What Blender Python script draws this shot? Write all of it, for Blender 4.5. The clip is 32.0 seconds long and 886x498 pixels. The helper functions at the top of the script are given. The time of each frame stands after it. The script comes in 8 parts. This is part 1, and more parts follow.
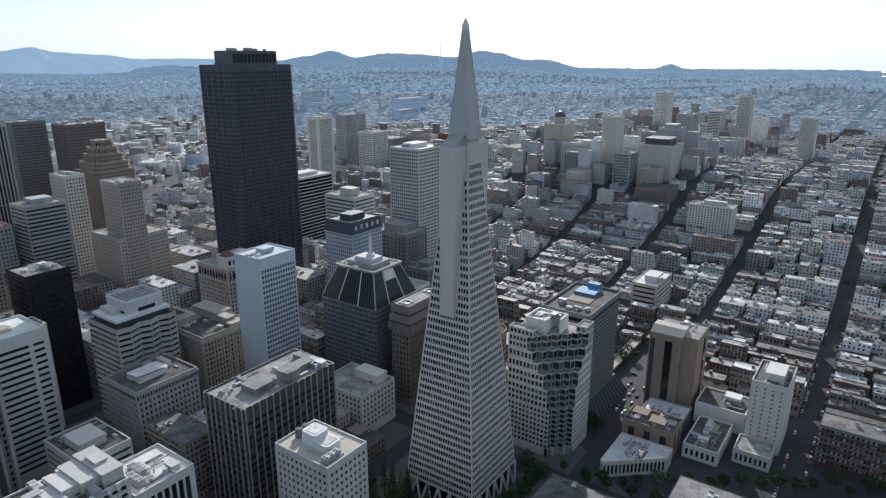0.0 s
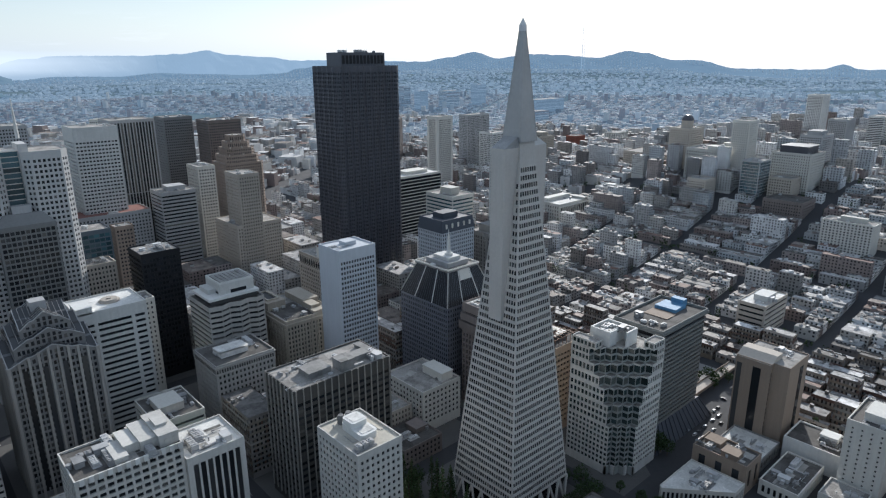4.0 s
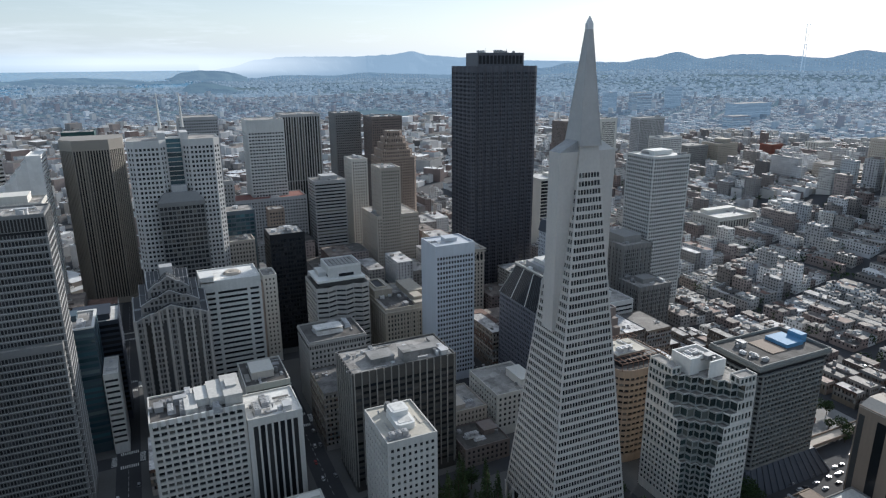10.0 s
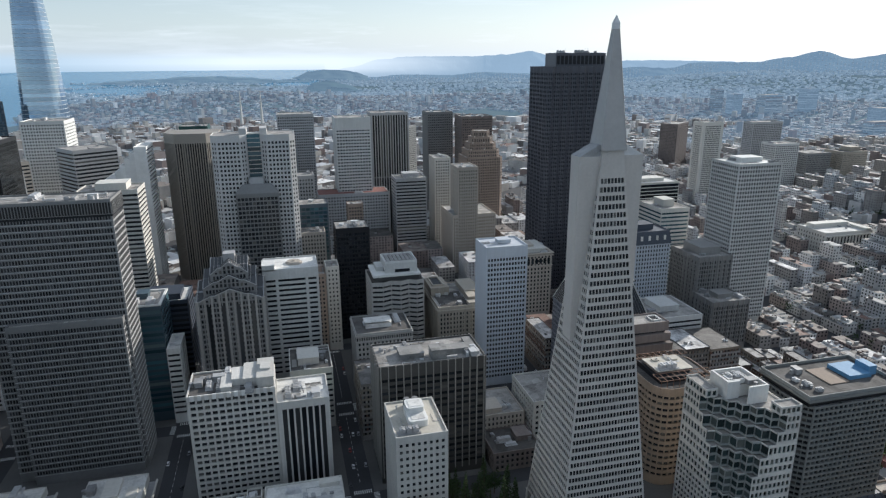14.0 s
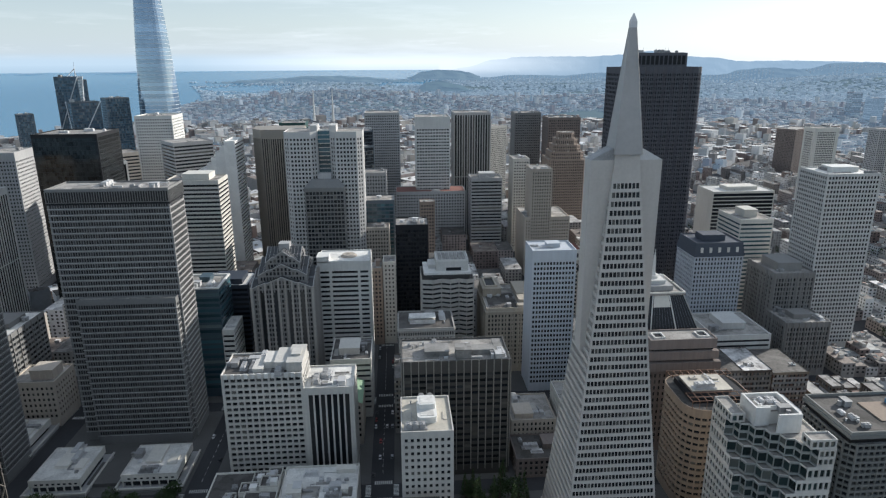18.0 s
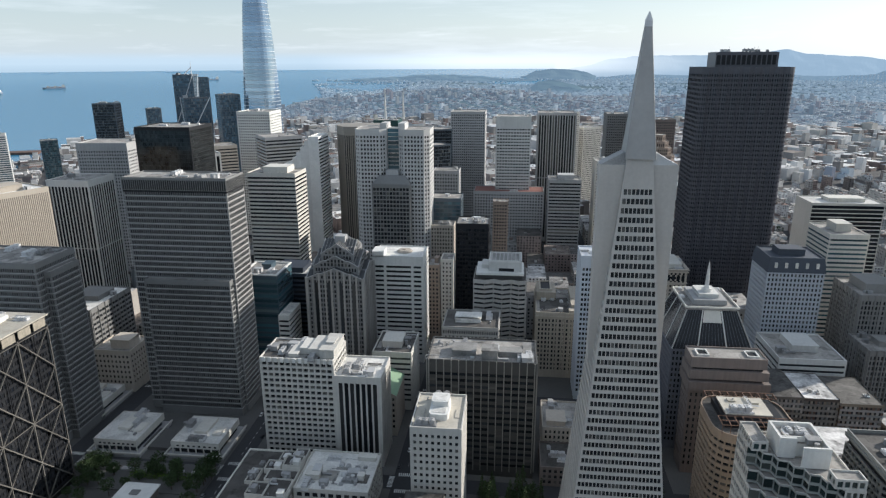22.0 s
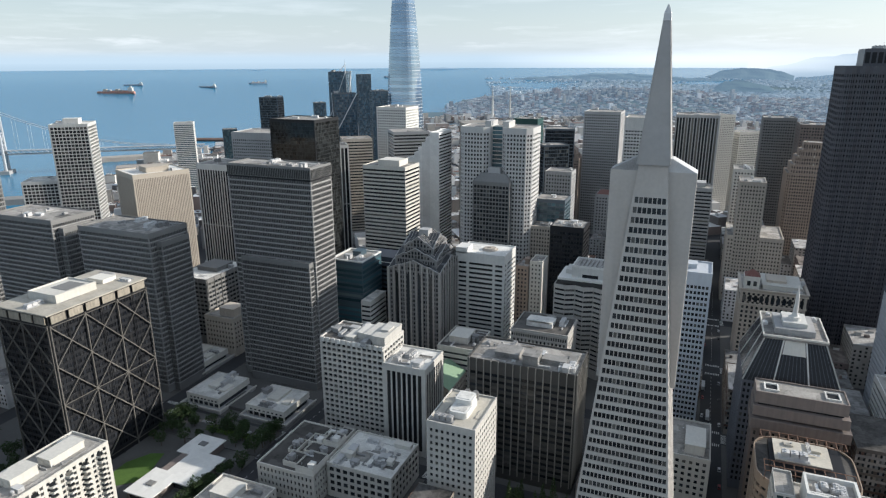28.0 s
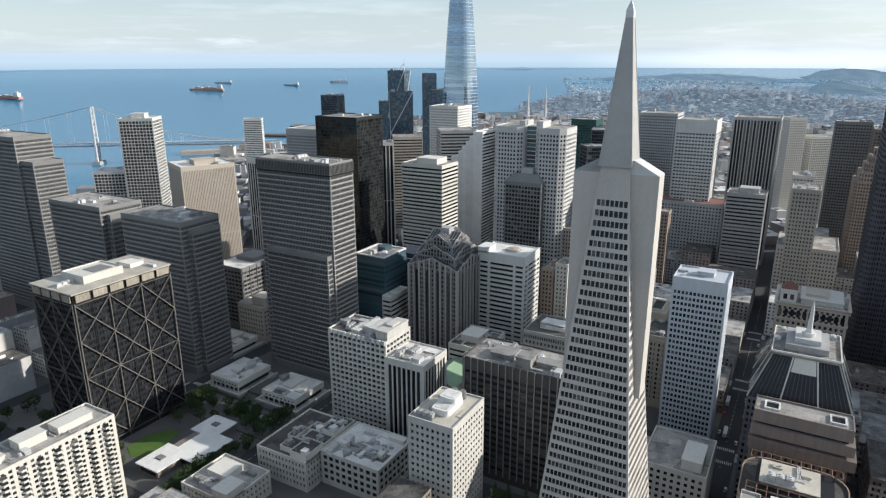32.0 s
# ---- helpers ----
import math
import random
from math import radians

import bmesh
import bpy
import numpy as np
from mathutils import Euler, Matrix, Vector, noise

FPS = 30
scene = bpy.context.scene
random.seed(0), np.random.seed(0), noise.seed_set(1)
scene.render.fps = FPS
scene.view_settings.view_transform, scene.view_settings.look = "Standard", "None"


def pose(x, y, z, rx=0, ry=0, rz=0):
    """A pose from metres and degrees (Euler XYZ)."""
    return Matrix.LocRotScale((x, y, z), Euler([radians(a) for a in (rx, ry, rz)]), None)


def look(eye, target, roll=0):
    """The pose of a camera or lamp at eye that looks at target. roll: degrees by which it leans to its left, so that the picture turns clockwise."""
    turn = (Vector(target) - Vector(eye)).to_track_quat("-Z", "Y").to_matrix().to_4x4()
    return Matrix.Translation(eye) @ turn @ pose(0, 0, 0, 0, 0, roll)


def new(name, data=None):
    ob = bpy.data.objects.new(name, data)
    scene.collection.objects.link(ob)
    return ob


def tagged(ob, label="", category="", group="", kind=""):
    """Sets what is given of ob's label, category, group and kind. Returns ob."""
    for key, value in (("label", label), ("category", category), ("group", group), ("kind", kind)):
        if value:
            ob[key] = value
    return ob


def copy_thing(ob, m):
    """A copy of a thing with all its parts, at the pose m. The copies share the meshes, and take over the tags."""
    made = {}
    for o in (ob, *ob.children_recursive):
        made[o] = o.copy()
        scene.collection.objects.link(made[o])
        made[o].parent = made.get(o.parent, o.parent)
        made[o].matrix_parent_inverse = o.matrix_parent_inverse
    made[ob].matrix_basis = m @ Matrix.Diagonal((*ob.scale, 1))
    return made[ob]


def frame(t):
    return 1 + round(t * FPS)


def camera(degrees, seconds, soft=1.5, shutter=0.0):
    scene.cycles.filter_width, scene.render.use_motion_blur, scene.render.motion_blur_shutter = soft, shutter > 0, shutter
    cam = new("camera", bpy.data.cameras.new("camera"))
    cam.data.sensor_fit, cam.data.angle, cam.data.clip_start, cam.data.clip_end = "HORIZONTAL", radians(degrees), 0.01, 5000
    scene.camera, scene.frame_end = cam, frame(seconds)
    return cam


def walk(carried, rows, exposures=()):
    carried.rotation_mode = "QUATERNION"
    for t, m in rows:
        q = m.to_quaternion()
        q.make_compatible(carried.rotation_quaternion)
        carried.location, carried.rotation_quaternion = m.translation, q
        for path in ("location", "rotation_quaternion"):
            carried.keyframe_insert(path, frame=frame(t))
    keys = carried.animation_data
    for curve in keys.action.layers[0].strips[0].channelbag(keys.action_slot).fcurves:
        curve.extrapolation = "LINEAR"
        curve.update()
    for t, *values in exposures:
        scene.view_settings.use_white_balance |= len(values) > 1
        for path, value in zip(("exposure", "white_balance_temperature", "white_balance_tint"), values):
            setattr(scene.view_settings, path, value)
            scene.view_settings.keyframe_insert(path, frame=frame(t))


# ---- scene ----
cam = camera(68.9, 32.0, 1.25)
METRES, EYE, TILT, LEAN, TURN = 367.5, 242.0, 0.0, 0.0, 125.2
ROWS = [
    (0.0, 0.0, 0.0, 0.0, -0.01, -16.57, 0.03),
    (0.5, 0.0148, -0.0001, -0.0, 1.06, -16.55, 0.05),
    (1.0, 0.0293, 0.0003, 0.0002, 2.5, -16.54, 0.08),
    (1.5, 0.0438, 0.0014, 0.0004, 4.18, -16.55, 0.11),
    (2.0, 0.0588, 0.0027, 0.0003, 5.85, -16.53, 0.14),
    (2.5, 0.0738, 0.0043, -0.0, 7.52, -16.5, 0.19),
    (3.0, 0.0887, 0.0068, -0.0001, 9.19, -16.5, 0.19),
    (3.5, 0.1036, 0.0096, -0.0, 10.86, -16.49, 0.23),
    (5.5, 0.1628, 0.0238, -0.001, 17.41, -16.42, 0.28),
    (6.0, 0.1769, 0.0284, -0.0009, 18.85, -16.42, 0.29),
    (6.5, 0.1912, 0.0335, -0.0012, 20.29, -16.4, 0.3),
    (7.0, 0.2048, 0.039, -0.0013, 21.69, -16.4, 0.27),
    (7.5, 0.2192, 0.0445, -0.0012, 23.11, -16.39, 0.29),
    (8.0, 0.2329, 0.0506, -0.0011, 24.5, -16.4, 0.29),
    (8.5, 0.2467, 0.057, -0.001, 25.88, -16.4, 0.29),
    (9.0, 0.2603, 0.0638, -0.0015, 27.23, -16.38, 0.29),
    (9.5, 0.2736, 0.0709, -0.0014, 28.59, -16.38, 0.28),
    (10.0, 0.2878, 0.0782, -0.0016, 29.96, -16.35, 0.29),
    (10.5, 0.3007, 0.0857, -0.0013, 31.31, -16.35, 0.27),
    (11.0, 0.3139, 0.094, -0.0011, 32.67, -16.35, 0.3),
    (11.5, 0.3271, 0.102, -0.0015, 34.05, -16.33, 0.29),
    (12.0, 0.34, 0.111, -0.0012, 35.38, -16.34, 0.27),
    (12.5, 0.3528, 0.1199, -0.0011, 36.66, -16.33, 0.27),
    (13.0, 0.3657, 0.129, -0.001, 37.95, -16.33, 0.27),
    (13.5, 0.3784, 0.1387, -0.0008, 39.24, -16.32, 0.27),
    (14.0, 0.3909, 0.149, -0.0007, 40.52, -16.33, 0.27),
    (14.5, 0.4033, 0.1592, -0.0008, 41.8, -16.32, 0.25),
    (16.5, 0.4507, 0.2041, -0.0014, 46.97, -16.29, 0.28),
    (17.0, 0.462, 0.2155, -0.0015, 48.27, -16.28, 0.26),
    (17.5, 0.4733, 0.2272, -0.0012, 49.58, -16.28, 0.26),
    (18.0, 0.4831, 0.2382, -0.0017, 50.79, -16.26, 0.25),
    (18.5, 0.4937, 0.2507, -0.0011, 52.11, -16.28, 0.27),
    (19.0, 0.504, 0.2627, -0.0011, 53.41, -16.28, 0.24),
    (19.5, 0.5137, 0.2751, -0.0009, 54.69, -16.28, 0.27),
    (20.0, 0.5236, 0.2882, -0.001, 56.01, -16.28, 0.27),
    (20.5, 0.5327, 0.301, -0.0011, 57.31, -16.28, 0.24),
    (21.0, 0.5416, 0.3142, -0.0011, 58.59, -16.28, 0.23),
    (21.5, 0.5502, 0.3275, -0.0007, 59.86, -16.3, 0.25),
    (22.0, 0.5584, 0.3408, -0.0006, 61.17, -16.31, 0.22),
    (22.5, 0.5663, 0.3545, -0.0007, 62.51, -16.32, 0.21),
    (23.0, 0.5739, 0.3685, -0.0007, 63.88, -16.33, 0.19),
    (23.5, 0.5811, 0.3828, -0.0006, 65.38, -16.33, 0.22),
    (24.0, 0.5878, 0.3971, -0.0009, 67.03, -16.33, 0.2),
    (24.5, 0.594, 0.4116, -0.0011, 68.71, -16.33, 0.22),
    (25.0, 0.6, 0.4259, -0.0011, 70.37, -16.34, 0.21),
    (25.5, 0.6055, 0.4409, -0.0012, 72.01, -16.33, 0.21),
    (26.0, 0.6104, 0.4561, -0.0012, 73.38, -16.34, 0.23),
    (26.5, 0.6151, 0.4712, -0.0012, 74.32, -16.36, 0.2),
    (28.5, 0.6315, 0.5343, -0.003, 77.88, -16.39, 0.21),
    (29.0, 0.6353, 0.5497, -0.0032, 78.81, -16.4, 0.21),
    (29.5, 0.6388, 0.5649, -0.0034, 79.73, -16.4, 0.19),
    (30.0, 0.6419, 0.5803, -0.0036, 80.64, -16.4, 0.18),
    (30.5, 0.6449, 0.5955, -0.0037, 81.55, -16.4, 0.16),
    (31.0, 0.6475, 0.6109, -0.004, 82.47, -16.4, 0.13),
    (31.5, 0.6501, 0.6263, -0.0041, 83.38, -16.4, 0.12),
    (32.0, 0.6524, 0.6416, -0.0041, 84.29, -16.41, 0.1),
]
walk(cam, [(t, pose(0, 0, EYE, TILT, LEAN, TURN) @ pose(METRES * x, METRES * y, METRES * z, 90 + pitch, roll, yaw)) for t, x, y, z, yaw, pitch, roll in ROWS],
     exposures=[(0, 0.27, 5720, 9), (9.0, 0.26, 5770, 9), (19.0, 0.37, 6000, 9), (32.0, 0.41, 6080, 9)])

# ---- world, sun, exposure ----
SUN_AZ, SUN_EL = 120.5, 22.5      # degrees, counter-clockwise from +y; above the horizon
sun_dir = Vector((-math.sin(radians(SUN_AZ)) * math.cos(radians(SUN_EL)), math.cos(radians(SUN_AZ)) * math.cos(radians(SUN_EL)), math.sin(radians(SUN_EL))))
world = bpy.data.worlds.new("sky")
scene.world = world
world.use_nodes = True
wn, wl = world.node_tree.nodes, world.node_tree.links
wbg = wn["Background"]
sky = wn.new("ShaderNodeTexSky")
sky.sky_type, sky.sun_disc = "NISHITA", False
sky.sun_elevation, sky.sun_rotation = radians(SUN_EL), radians(-SUN_AZ)
sky.altitude, sky.air_density, sky.dust_density, sky.ozone_density = 200, 1.3, 0.6, 2.0
# haze towards the horizon, brighter round the sun, and thin cloud
wt = wn.new("ShaderNodeTexCoord")
ws = wn.new("ShaderNodeSeparateXYZ")
wl.new(wt.outputs["Generated"], ws.inputs[0])


def wmath(op, a, b=0.0, c=0.0):
    q = wn.new("ShaderNodeMath")
    q.operation = op
    for k, s in enumerate((a, b, c)):
        if isinstance(s, (int, float)):
            q.inputs[k].default_value = s
        else:
            wl.new(s, q.inputs[k])
    return q.outputs[0]


def wmix(f, a, b):
    q = wn.new("ShaderNodeMix")
    q.data_type = "RGBA"
    wl.new(f, q.inputs[0])
    for k, s in ((6, a), (7, b)):
        if isinstance(s, tuple):
            q.inputs[k].default_value = (*s, 1)
        else:
            wl.new(s, q.inputs[k])
    return q.outputs[2]


dotn = wn.new("ShaderNodeVectorMath")
dotn.operation = "DOT_PRODUCT"
wl.new(wt.outputs["Generated"], dotn.inputs[0])
dotn.inputs[1].default_value = sun_dir
towards = wmath("POWER", wmath("MAXIMUM", dotn.outputs["Value"], 0.0), 2.2)
up = wmath("MAXIMUM", ws.outputs[2], 0.0)
band = wmath("POWER", wmath("SUBTRACT", 1.0, wmath("MINIMUM", wmath("MULTIPLY", up, 2.6), 1.0)), 3.0)
hazy = wmix(towards, (4.45, 5.15, 5.65), (7.6, 8.0, 8.2))
thin = wmix(towards, (3.0, 3.35, 3.7), (5.2, 5.35, 5.5))          # a thin veil over the whole dome
dome = wmix(wmath("MINIMUM", wmath("MULTIPLY", up, 6.0), 0.7), sky.outputs[0], thin)
clear = wmix(wmath("MULTIPLY", band, 0.9), dome, hazy)
stretch = wn.new("ShaderNodeMapping")
stretch.inputs["Scale"].default_value = (2.2, 2.2, 22.0)
wl.new(wt.outputs["Generated"], stretch.inputs[0])
cloud = wn.new("ShaderNodeTexNoise")
cloud.inputs["Scale"].default_value, cloud.inputs["Detail"].default_value, cloud.inputs["Roughness"].default_value = 1.6, 7, 0.6
wl.new(stretch.outputs[0], cloud.inputs["Vector"])
veil = wmath("MULTIPLY", wmath("MINIMUM", wmath("MAXIMUM", wmath("MULTIPLY_ADD", cloud.outputs["Fac"], 5.0, -2.6), 0.0), 1.0), wmath("MINIMUM", wmath("MULTIPLY", up, 30.0), 0.2))
# a broken bank of small clouds low over the horizon
puff = wn.new("ShaderNodeTexNoise")
puff.inputs["Scale"].default_value, puff.inputs["Detail"].default_value, puff.inputs["Roughness"].default_value = 4.5, 8, 0.62
squat = wn.new("ShaderNodeMapping")
squat.inputs["Scale"].default_value = (1.6, 1.6, 13.0)
wl.new(wt.outputs["Generated"], squat.inputs[0])
wl.new(squat.outputs[0], puff.inputs["Vector"])
low = wmath("MULTIPLY", wmath("MINIMUM", wmath("MULTIPLY", wmath("MAXIMUM", wmath("SUBTRACT", ws.outputs[2], 0.012), 0.0), 80.0), 1.0), wmath("MAXIMUM", wmath("SUBTRACT", 1.0, wmath("MULTIPLY", up, 15.0)), 0.0))
bank = wmath("MULTIPLY", wmath("MINIMUM", wmath("MAXIMUM", wmath("MULTIPLY_ADD", puff.outputs["Fac"], 7.0, -3.95), 0.0), 1.0), wmath("MULTIPLY", low, 0.7))
wl.new(wmix(bank, wmix(veil, clear, (9.2, 9.4, 9.6)), (8.0, 8.1, 8.2)), wbg.inputs[0])
wbg.inputs[1].default_value = 0.115
sun = new("sun", bpy.data.lights.new("sun", "SUN"))
sun.data.energy, sun.data.angle, sun.data.color = 4.5, radians(0.6), (1.0, 0.90, 0.77)
sun.matrix_world = look(sun_dir * 1000, (0, 0, 0))


# ---- materials ----
def material(name, colour, rough=0.8, var=0.18, big=0.03, fine=0.6, metal=0.0, island=0.0, ob=0.12, bump=0.0, spec=0.4, tint=None, palette=None, streak=0.0, patch=0.0):
    """Two scales of noise over a base colour, with a share of variation by object and by island."""
    m = bpy.data.materials.new(name)
    m.use_nodes = True
    n, l = m.node_tree.nodes, m.node_tree.links
    b = n["Principled BSDF"]
    b.inputs["Roughness"].default_value, b.inputs["Metallic"].default_value = rough, metal
    b.inputs["Specular IOR Level"].default_value = spec
    geo, info = n.new("ShaderNodeNewGeometry"), n.new("ShaderNodeObjectInfo")

    def mth(op, a, c):
        q = n.new("ShaderNodeMath")
        q.operation = op
        for i, v in enumerate((a, c)):
            if isinstance(v, (int, float)):
                q.inputs[i].default_value = v
            else:
                l.new(v, q.inputs[i])
        return q.outputs[0]

    def noise_at(scale, detail):
        t = n.new("ShaderNodeTexNoise")
        t.inputs["Scale"].default_value, t.inputs["Detail"].default_value = scale, detail
        l.new(geo.outputs["Position"], t.inputs["Vector"])
        return t.outputs["Fac"]

    nb, nf = noise_at(big, 4), noise_at(fine, 3)
    f = mth("ADD", mth("MULTIPLY", mth("SUBTRACT", nb, 0.5), 2.4 * var), mth("MULTIPLY", mth("SUBTRACT", nf, 0.5), 1.4 * var))
    if ob:
        f = mth("ADD", f, mth("MULTIPLY", mth("SUBTRACT", info.outputs["Random"], 0.5), 2 * ob))
    if island:
        f = mth("ADD", f, mth("MULTIPLY", mth("SUBTRACT", geo.outputs["Random Per Island"], 0.5), 2 * island))
    if streak:          # rain streaks down the wall
        squash, run = n.new("ShaderNodeMapping"), n.new("ShaderNodeTexNoise")
        squash.inputs["Scale"].default_value = (0.7, 0.7, 0.035)
        l.new(geo.outputs["Position"], squash.inputs[0])
        l.new(squash.outputs[0], run.inputs["Vector"])
        run.inputs["Scale"].default_value, run.inputs["Detail"].default_value = 1.0, 4
        f = mth("ADD", f, mth("MULTIPLY", mth("SUBTRACT", run.outputs["Fac"], 0.5), 2.6 * streak))
    if patch:           # worn and mended areas with edges of their own; painted reflections on MIRROR
        cell, edge = n.new("ShaderNodeTexVoronoi"), n.new("ShaderNodeSeparateColor")
        cell.distance, cell.inputs["Scale"].default_value = "CHEBYCHEV", 0.16
        l.new(geo.outputs["Position"], cell.inputs["Vector"])
        l.new(cell.outputs["Color"], edge.inputs[0])
        f = mth("ADD", f, mth("MULTIPLY", mth("SUBTRACT", edge.outputs[0], 0.5), patch))
        dirt_and_reflection = n.new("ShaderNodeTexNoise")
        dirt_and_reflection.inputs["Scale"].default_value, dirt_and_reflection.inputs["Detail"].default_value, dirt_and_reflection.inputs["Roughness"].default_value = 0.22, 6, 0.7
        l.new(geo.outputs["Position"], dirt_and_reflection.inputs["Vector"])
        f = mth("ADD", f, mth("MULTIPLY", mth("MINIMUM", mth("SUBTRACT", dirt_and_reflection.outputs["Fac"], 0.47), 0.0), 4.0 * patch))
    f = mth("MAXIMUM", mth("ADD", f, 1.0), 0.08)
    mix = n.new("ShaderNodeVectorMath")
    mix.operation = "SCALE"
    if palette:
        pick = n.new("ShaderNodeValToRGB")
        pick.color_ramp.interpolation = "CONSTANT"
        for k, c in enumerate(palette):
            e = pick.color_ramp.elements[k] if k < 2 else pick.color_ramp.elements.new(k / len(palette))
            e.position, e.color = k / len(palette), (*c, 1)
        l.new(mth("FRACT", mth("MULTIPLY", mth("ADD", geo.outputs["Random Per Island"], info.outputs["Random"]), 7.31), 0.0), pick.inputs[0])
        l.new(pick.outputs[0], mix.inputs[0])
    elif tint:
        ramp = n.new("ShaderNodeMix")
        ramp.data_type = "RGBA"
        l.new(mth("FRACT", mth("MULTIPLY", mth("ADD", geo.outputs["Random Per Island"], info.outputs["Random"]), 7.31), 0.0), ramp.inputs[0])
        ramp.inputs[6].default_value, ramp.inputs[7].default_value = (*colour, 1), (*tint, 1)
        l.new(ramp.outputs[2], mix.inputs[0])
    else:
        mix.inputs[0].default_value = colour
    l.new(f, mix.inputs["Scale"])
    l.new(mix.outputs[0], b.inputs["Base Color"])
    if bump:
        bp = n.new("ShaderNodeBump")
        bp.inputs["Strength"].default_value = bump
        l.new(nf, bp.inputs["Height"])
        l.new(bp.outputs[0], b.inputs["Normal"])
    return m


def glass(name, colour, rough=0.16, island=0.5, spec=0.28, blind=0.10):
    """Panes that differ: most dark, a few with pale blinds behind."""
    r, g, b = colour
    tones = [(k * r, k * g, k * b) for k in (0.6, 0.8, 1.0, 0.7, 1.25, 0.9, 1.6, 0.75, 1.1)] + [(blind * 0.5 + r, blind * 0.48 + g, blind * 0.43 + b), (0.6 * r, 0.65 * g, 0.75 * b), (blind + r, blind * 0.93 + g, blind * 0.8 + b)]
    return material(name, colour, rough, 0.1, 0.05, 0.9, 0.0, island * 0.4, 0.1, 0.0, spec, palette=tones)


CONC = material("pale_concrete", (0.50, 0.47, 0.43), 0.85, streak=0.1)
QUARTZ = material("crushed_quartz_panel", (0.505, 0.475, 0.44), 0.75, 0.12, 0.05, 0.8, ob=0.04, streak=0.05)
SPIRE = material("aluminium_spire_panel", (0.40, 0.39, 0.38), 0.55, 0.14, 0.08, 0.5, 0.2, ob=0.02)
WHITE = material("white_painted_concrete", (0.62, 0.615, 0.59), 0.8, 0.16, streak=0.09)
OFFW = material("off_white_stone", (0.60, 0.58, 0.53), 0.85, 0.12, streak=0.1)
GREY = material("grey_concrete", (0.38, 0.38, 0.38), 0.85, streak=0.12)
DGREY = material("dark_grey_cladding", (0.20, 0.20, 0.197), 0.85, spec=0.1)
STONE = material("beige_stone", (0.47, 0.42, 0.36), 0.85, 0.15, streak=0.12)
TAN = material("tan_render", (0.26, 0.205, 0.16), 0.85, 0.12, streak=0.1)
TANRIB = material("ribbed_travertine", (0.46, 0.41, 0.345), 0.85, 0.08, streak=0.05)
BROWN = material("brown_precast", (0.19, 0.16, 0.146), 0.8, 0.12, streak=0.22)
BRONZE = material("bronze_mullion", (0.094, 0.092, 0.087), 0.55, 0.15, 0.1, 0.8, 0.4)
GRANITE = material("dark_red_granite", (0.082, 0.083, 0.098), 0.4, 0.2)
BLACK = material("black_metal", (0.016, 0.017, 0.020), 0.5, 0.2, spec=0.25)
BRICK = material("red_brick", (0.27, 0.10, 0.07), 0.9, 0.2)
REDTILE = material("red_roof_tile", (0.19, 0.09, 0.075), 0.9, 0.2)
PALEB = material("pale_blue_white_panel", (0.50, 0.53, 0.57), 0.7, 0.08, streak=0.08)
BLUETARP = material("blue_tarpaulin", (0.10, 0.23, 0.38), 0.7, 0.2)
ROOFG = material("gravel_roof", (0.30, 0.285, 0.265), 0.95, 0.5, 0.12, 1.1, bump=0.2, patch=0.5)
ROOFD = material("dark_bitumen_roof", (0.09, 0.085, 0.08), 0.9, 0.4, 0.12, 1.2, patch=0.6)
ROOFW = material("white_membrane_roof", (0.60, 0.59, 0.56), 0.8, 0.32, 0.1, 0.8, patch=0.25)
METAL = material("galvanised_metal", (0.42, 0.42, 0.42), 0.65, 0.3, 0.2, 2.0, 0.15, ob=0.45)
GLASSZ = glass("dark_green_black_glass", (0.028, 0.045, 0.046), 0.1, 0.5, 0.5)
GLASSD = glass("dark_office_glass", (0.027, 0.030, 0.034))
GLASSS = glass("sky_grey_office_glass", (0.072, 0.075, 0.08), 0.2, 0.5, 0.22, 0.02)
GLASSE = glass("emerald_office_glass", (0.02, 0.07, 0.068), 0.12, 0.5, 0.6, 0.03)
GLASSN = glass("night_grey_office_glass", (0.045, 0.047, 0.052), 0.2, 0.5, 0.2, 0.03)
GLASSB = glass("blue_office_glass", (0.055, 0.10, 0.14), 0.1, 0.45, 0.9)
GLASST = glass("teal_office_glass", (0.045, 0.095, 0.115), 0.1, 0.45, 0.7)
GLASSK = glass("black_office_glass", (0.018, 0.02, 0.024), 0.12, 0.5, 0.2, 0.02)
GLASSG = glass("grey_office_glass", (0.06, 0.06, 0.06), 0.1, 0.6)
ASPHALT = material("asphalt", (0.045, 0.046, 0.05), 0.9, 0.25, 0.02, 0.4)
PAVE = material("pavement_concrete", (0.105, 0.103, 0.10), 0.9, 0.2, 0.05, 0.7)
PAINT = material("road_paint", (0.6, 0.6, 0.57), 0.8, 0.2)
LAWN = material("lawn_grass", (0.07, 0.13, 0.025), 0.95, 0.35, 0.1, 1.2, bump=0.4)
LEAF = material("tree_foliage", (0.035, 0.06, 0.02), 0.9, 0.5, 0.3, 1.5, island=0.4)
BARK = material("tree_bark", (0.09, 0.065, 0.045), 0.95)
TOWNS = [(0.52, 0.51, 0.50), (0.40, 0.385, 0.36), (0.29, 0.22, 0.195), (0.46, 0.44, 0.40), (0.33, 0.335, 0.34), (0.62, 0.615, 0.60), (0.45, 0.455, 0.46), (0.36, 0.40, 0.43), (0.66, 0.65, 0.645), (0.24, 0.23, 0.225), (0.50, 0.51, 0.53), (0.23, 0.165, 0.145), (0.17, 0.15, 0.14), (0.21, 0.14, 0.12), (0.28, 0.26, 0.24), (0.37, 0.33, 0.28)]
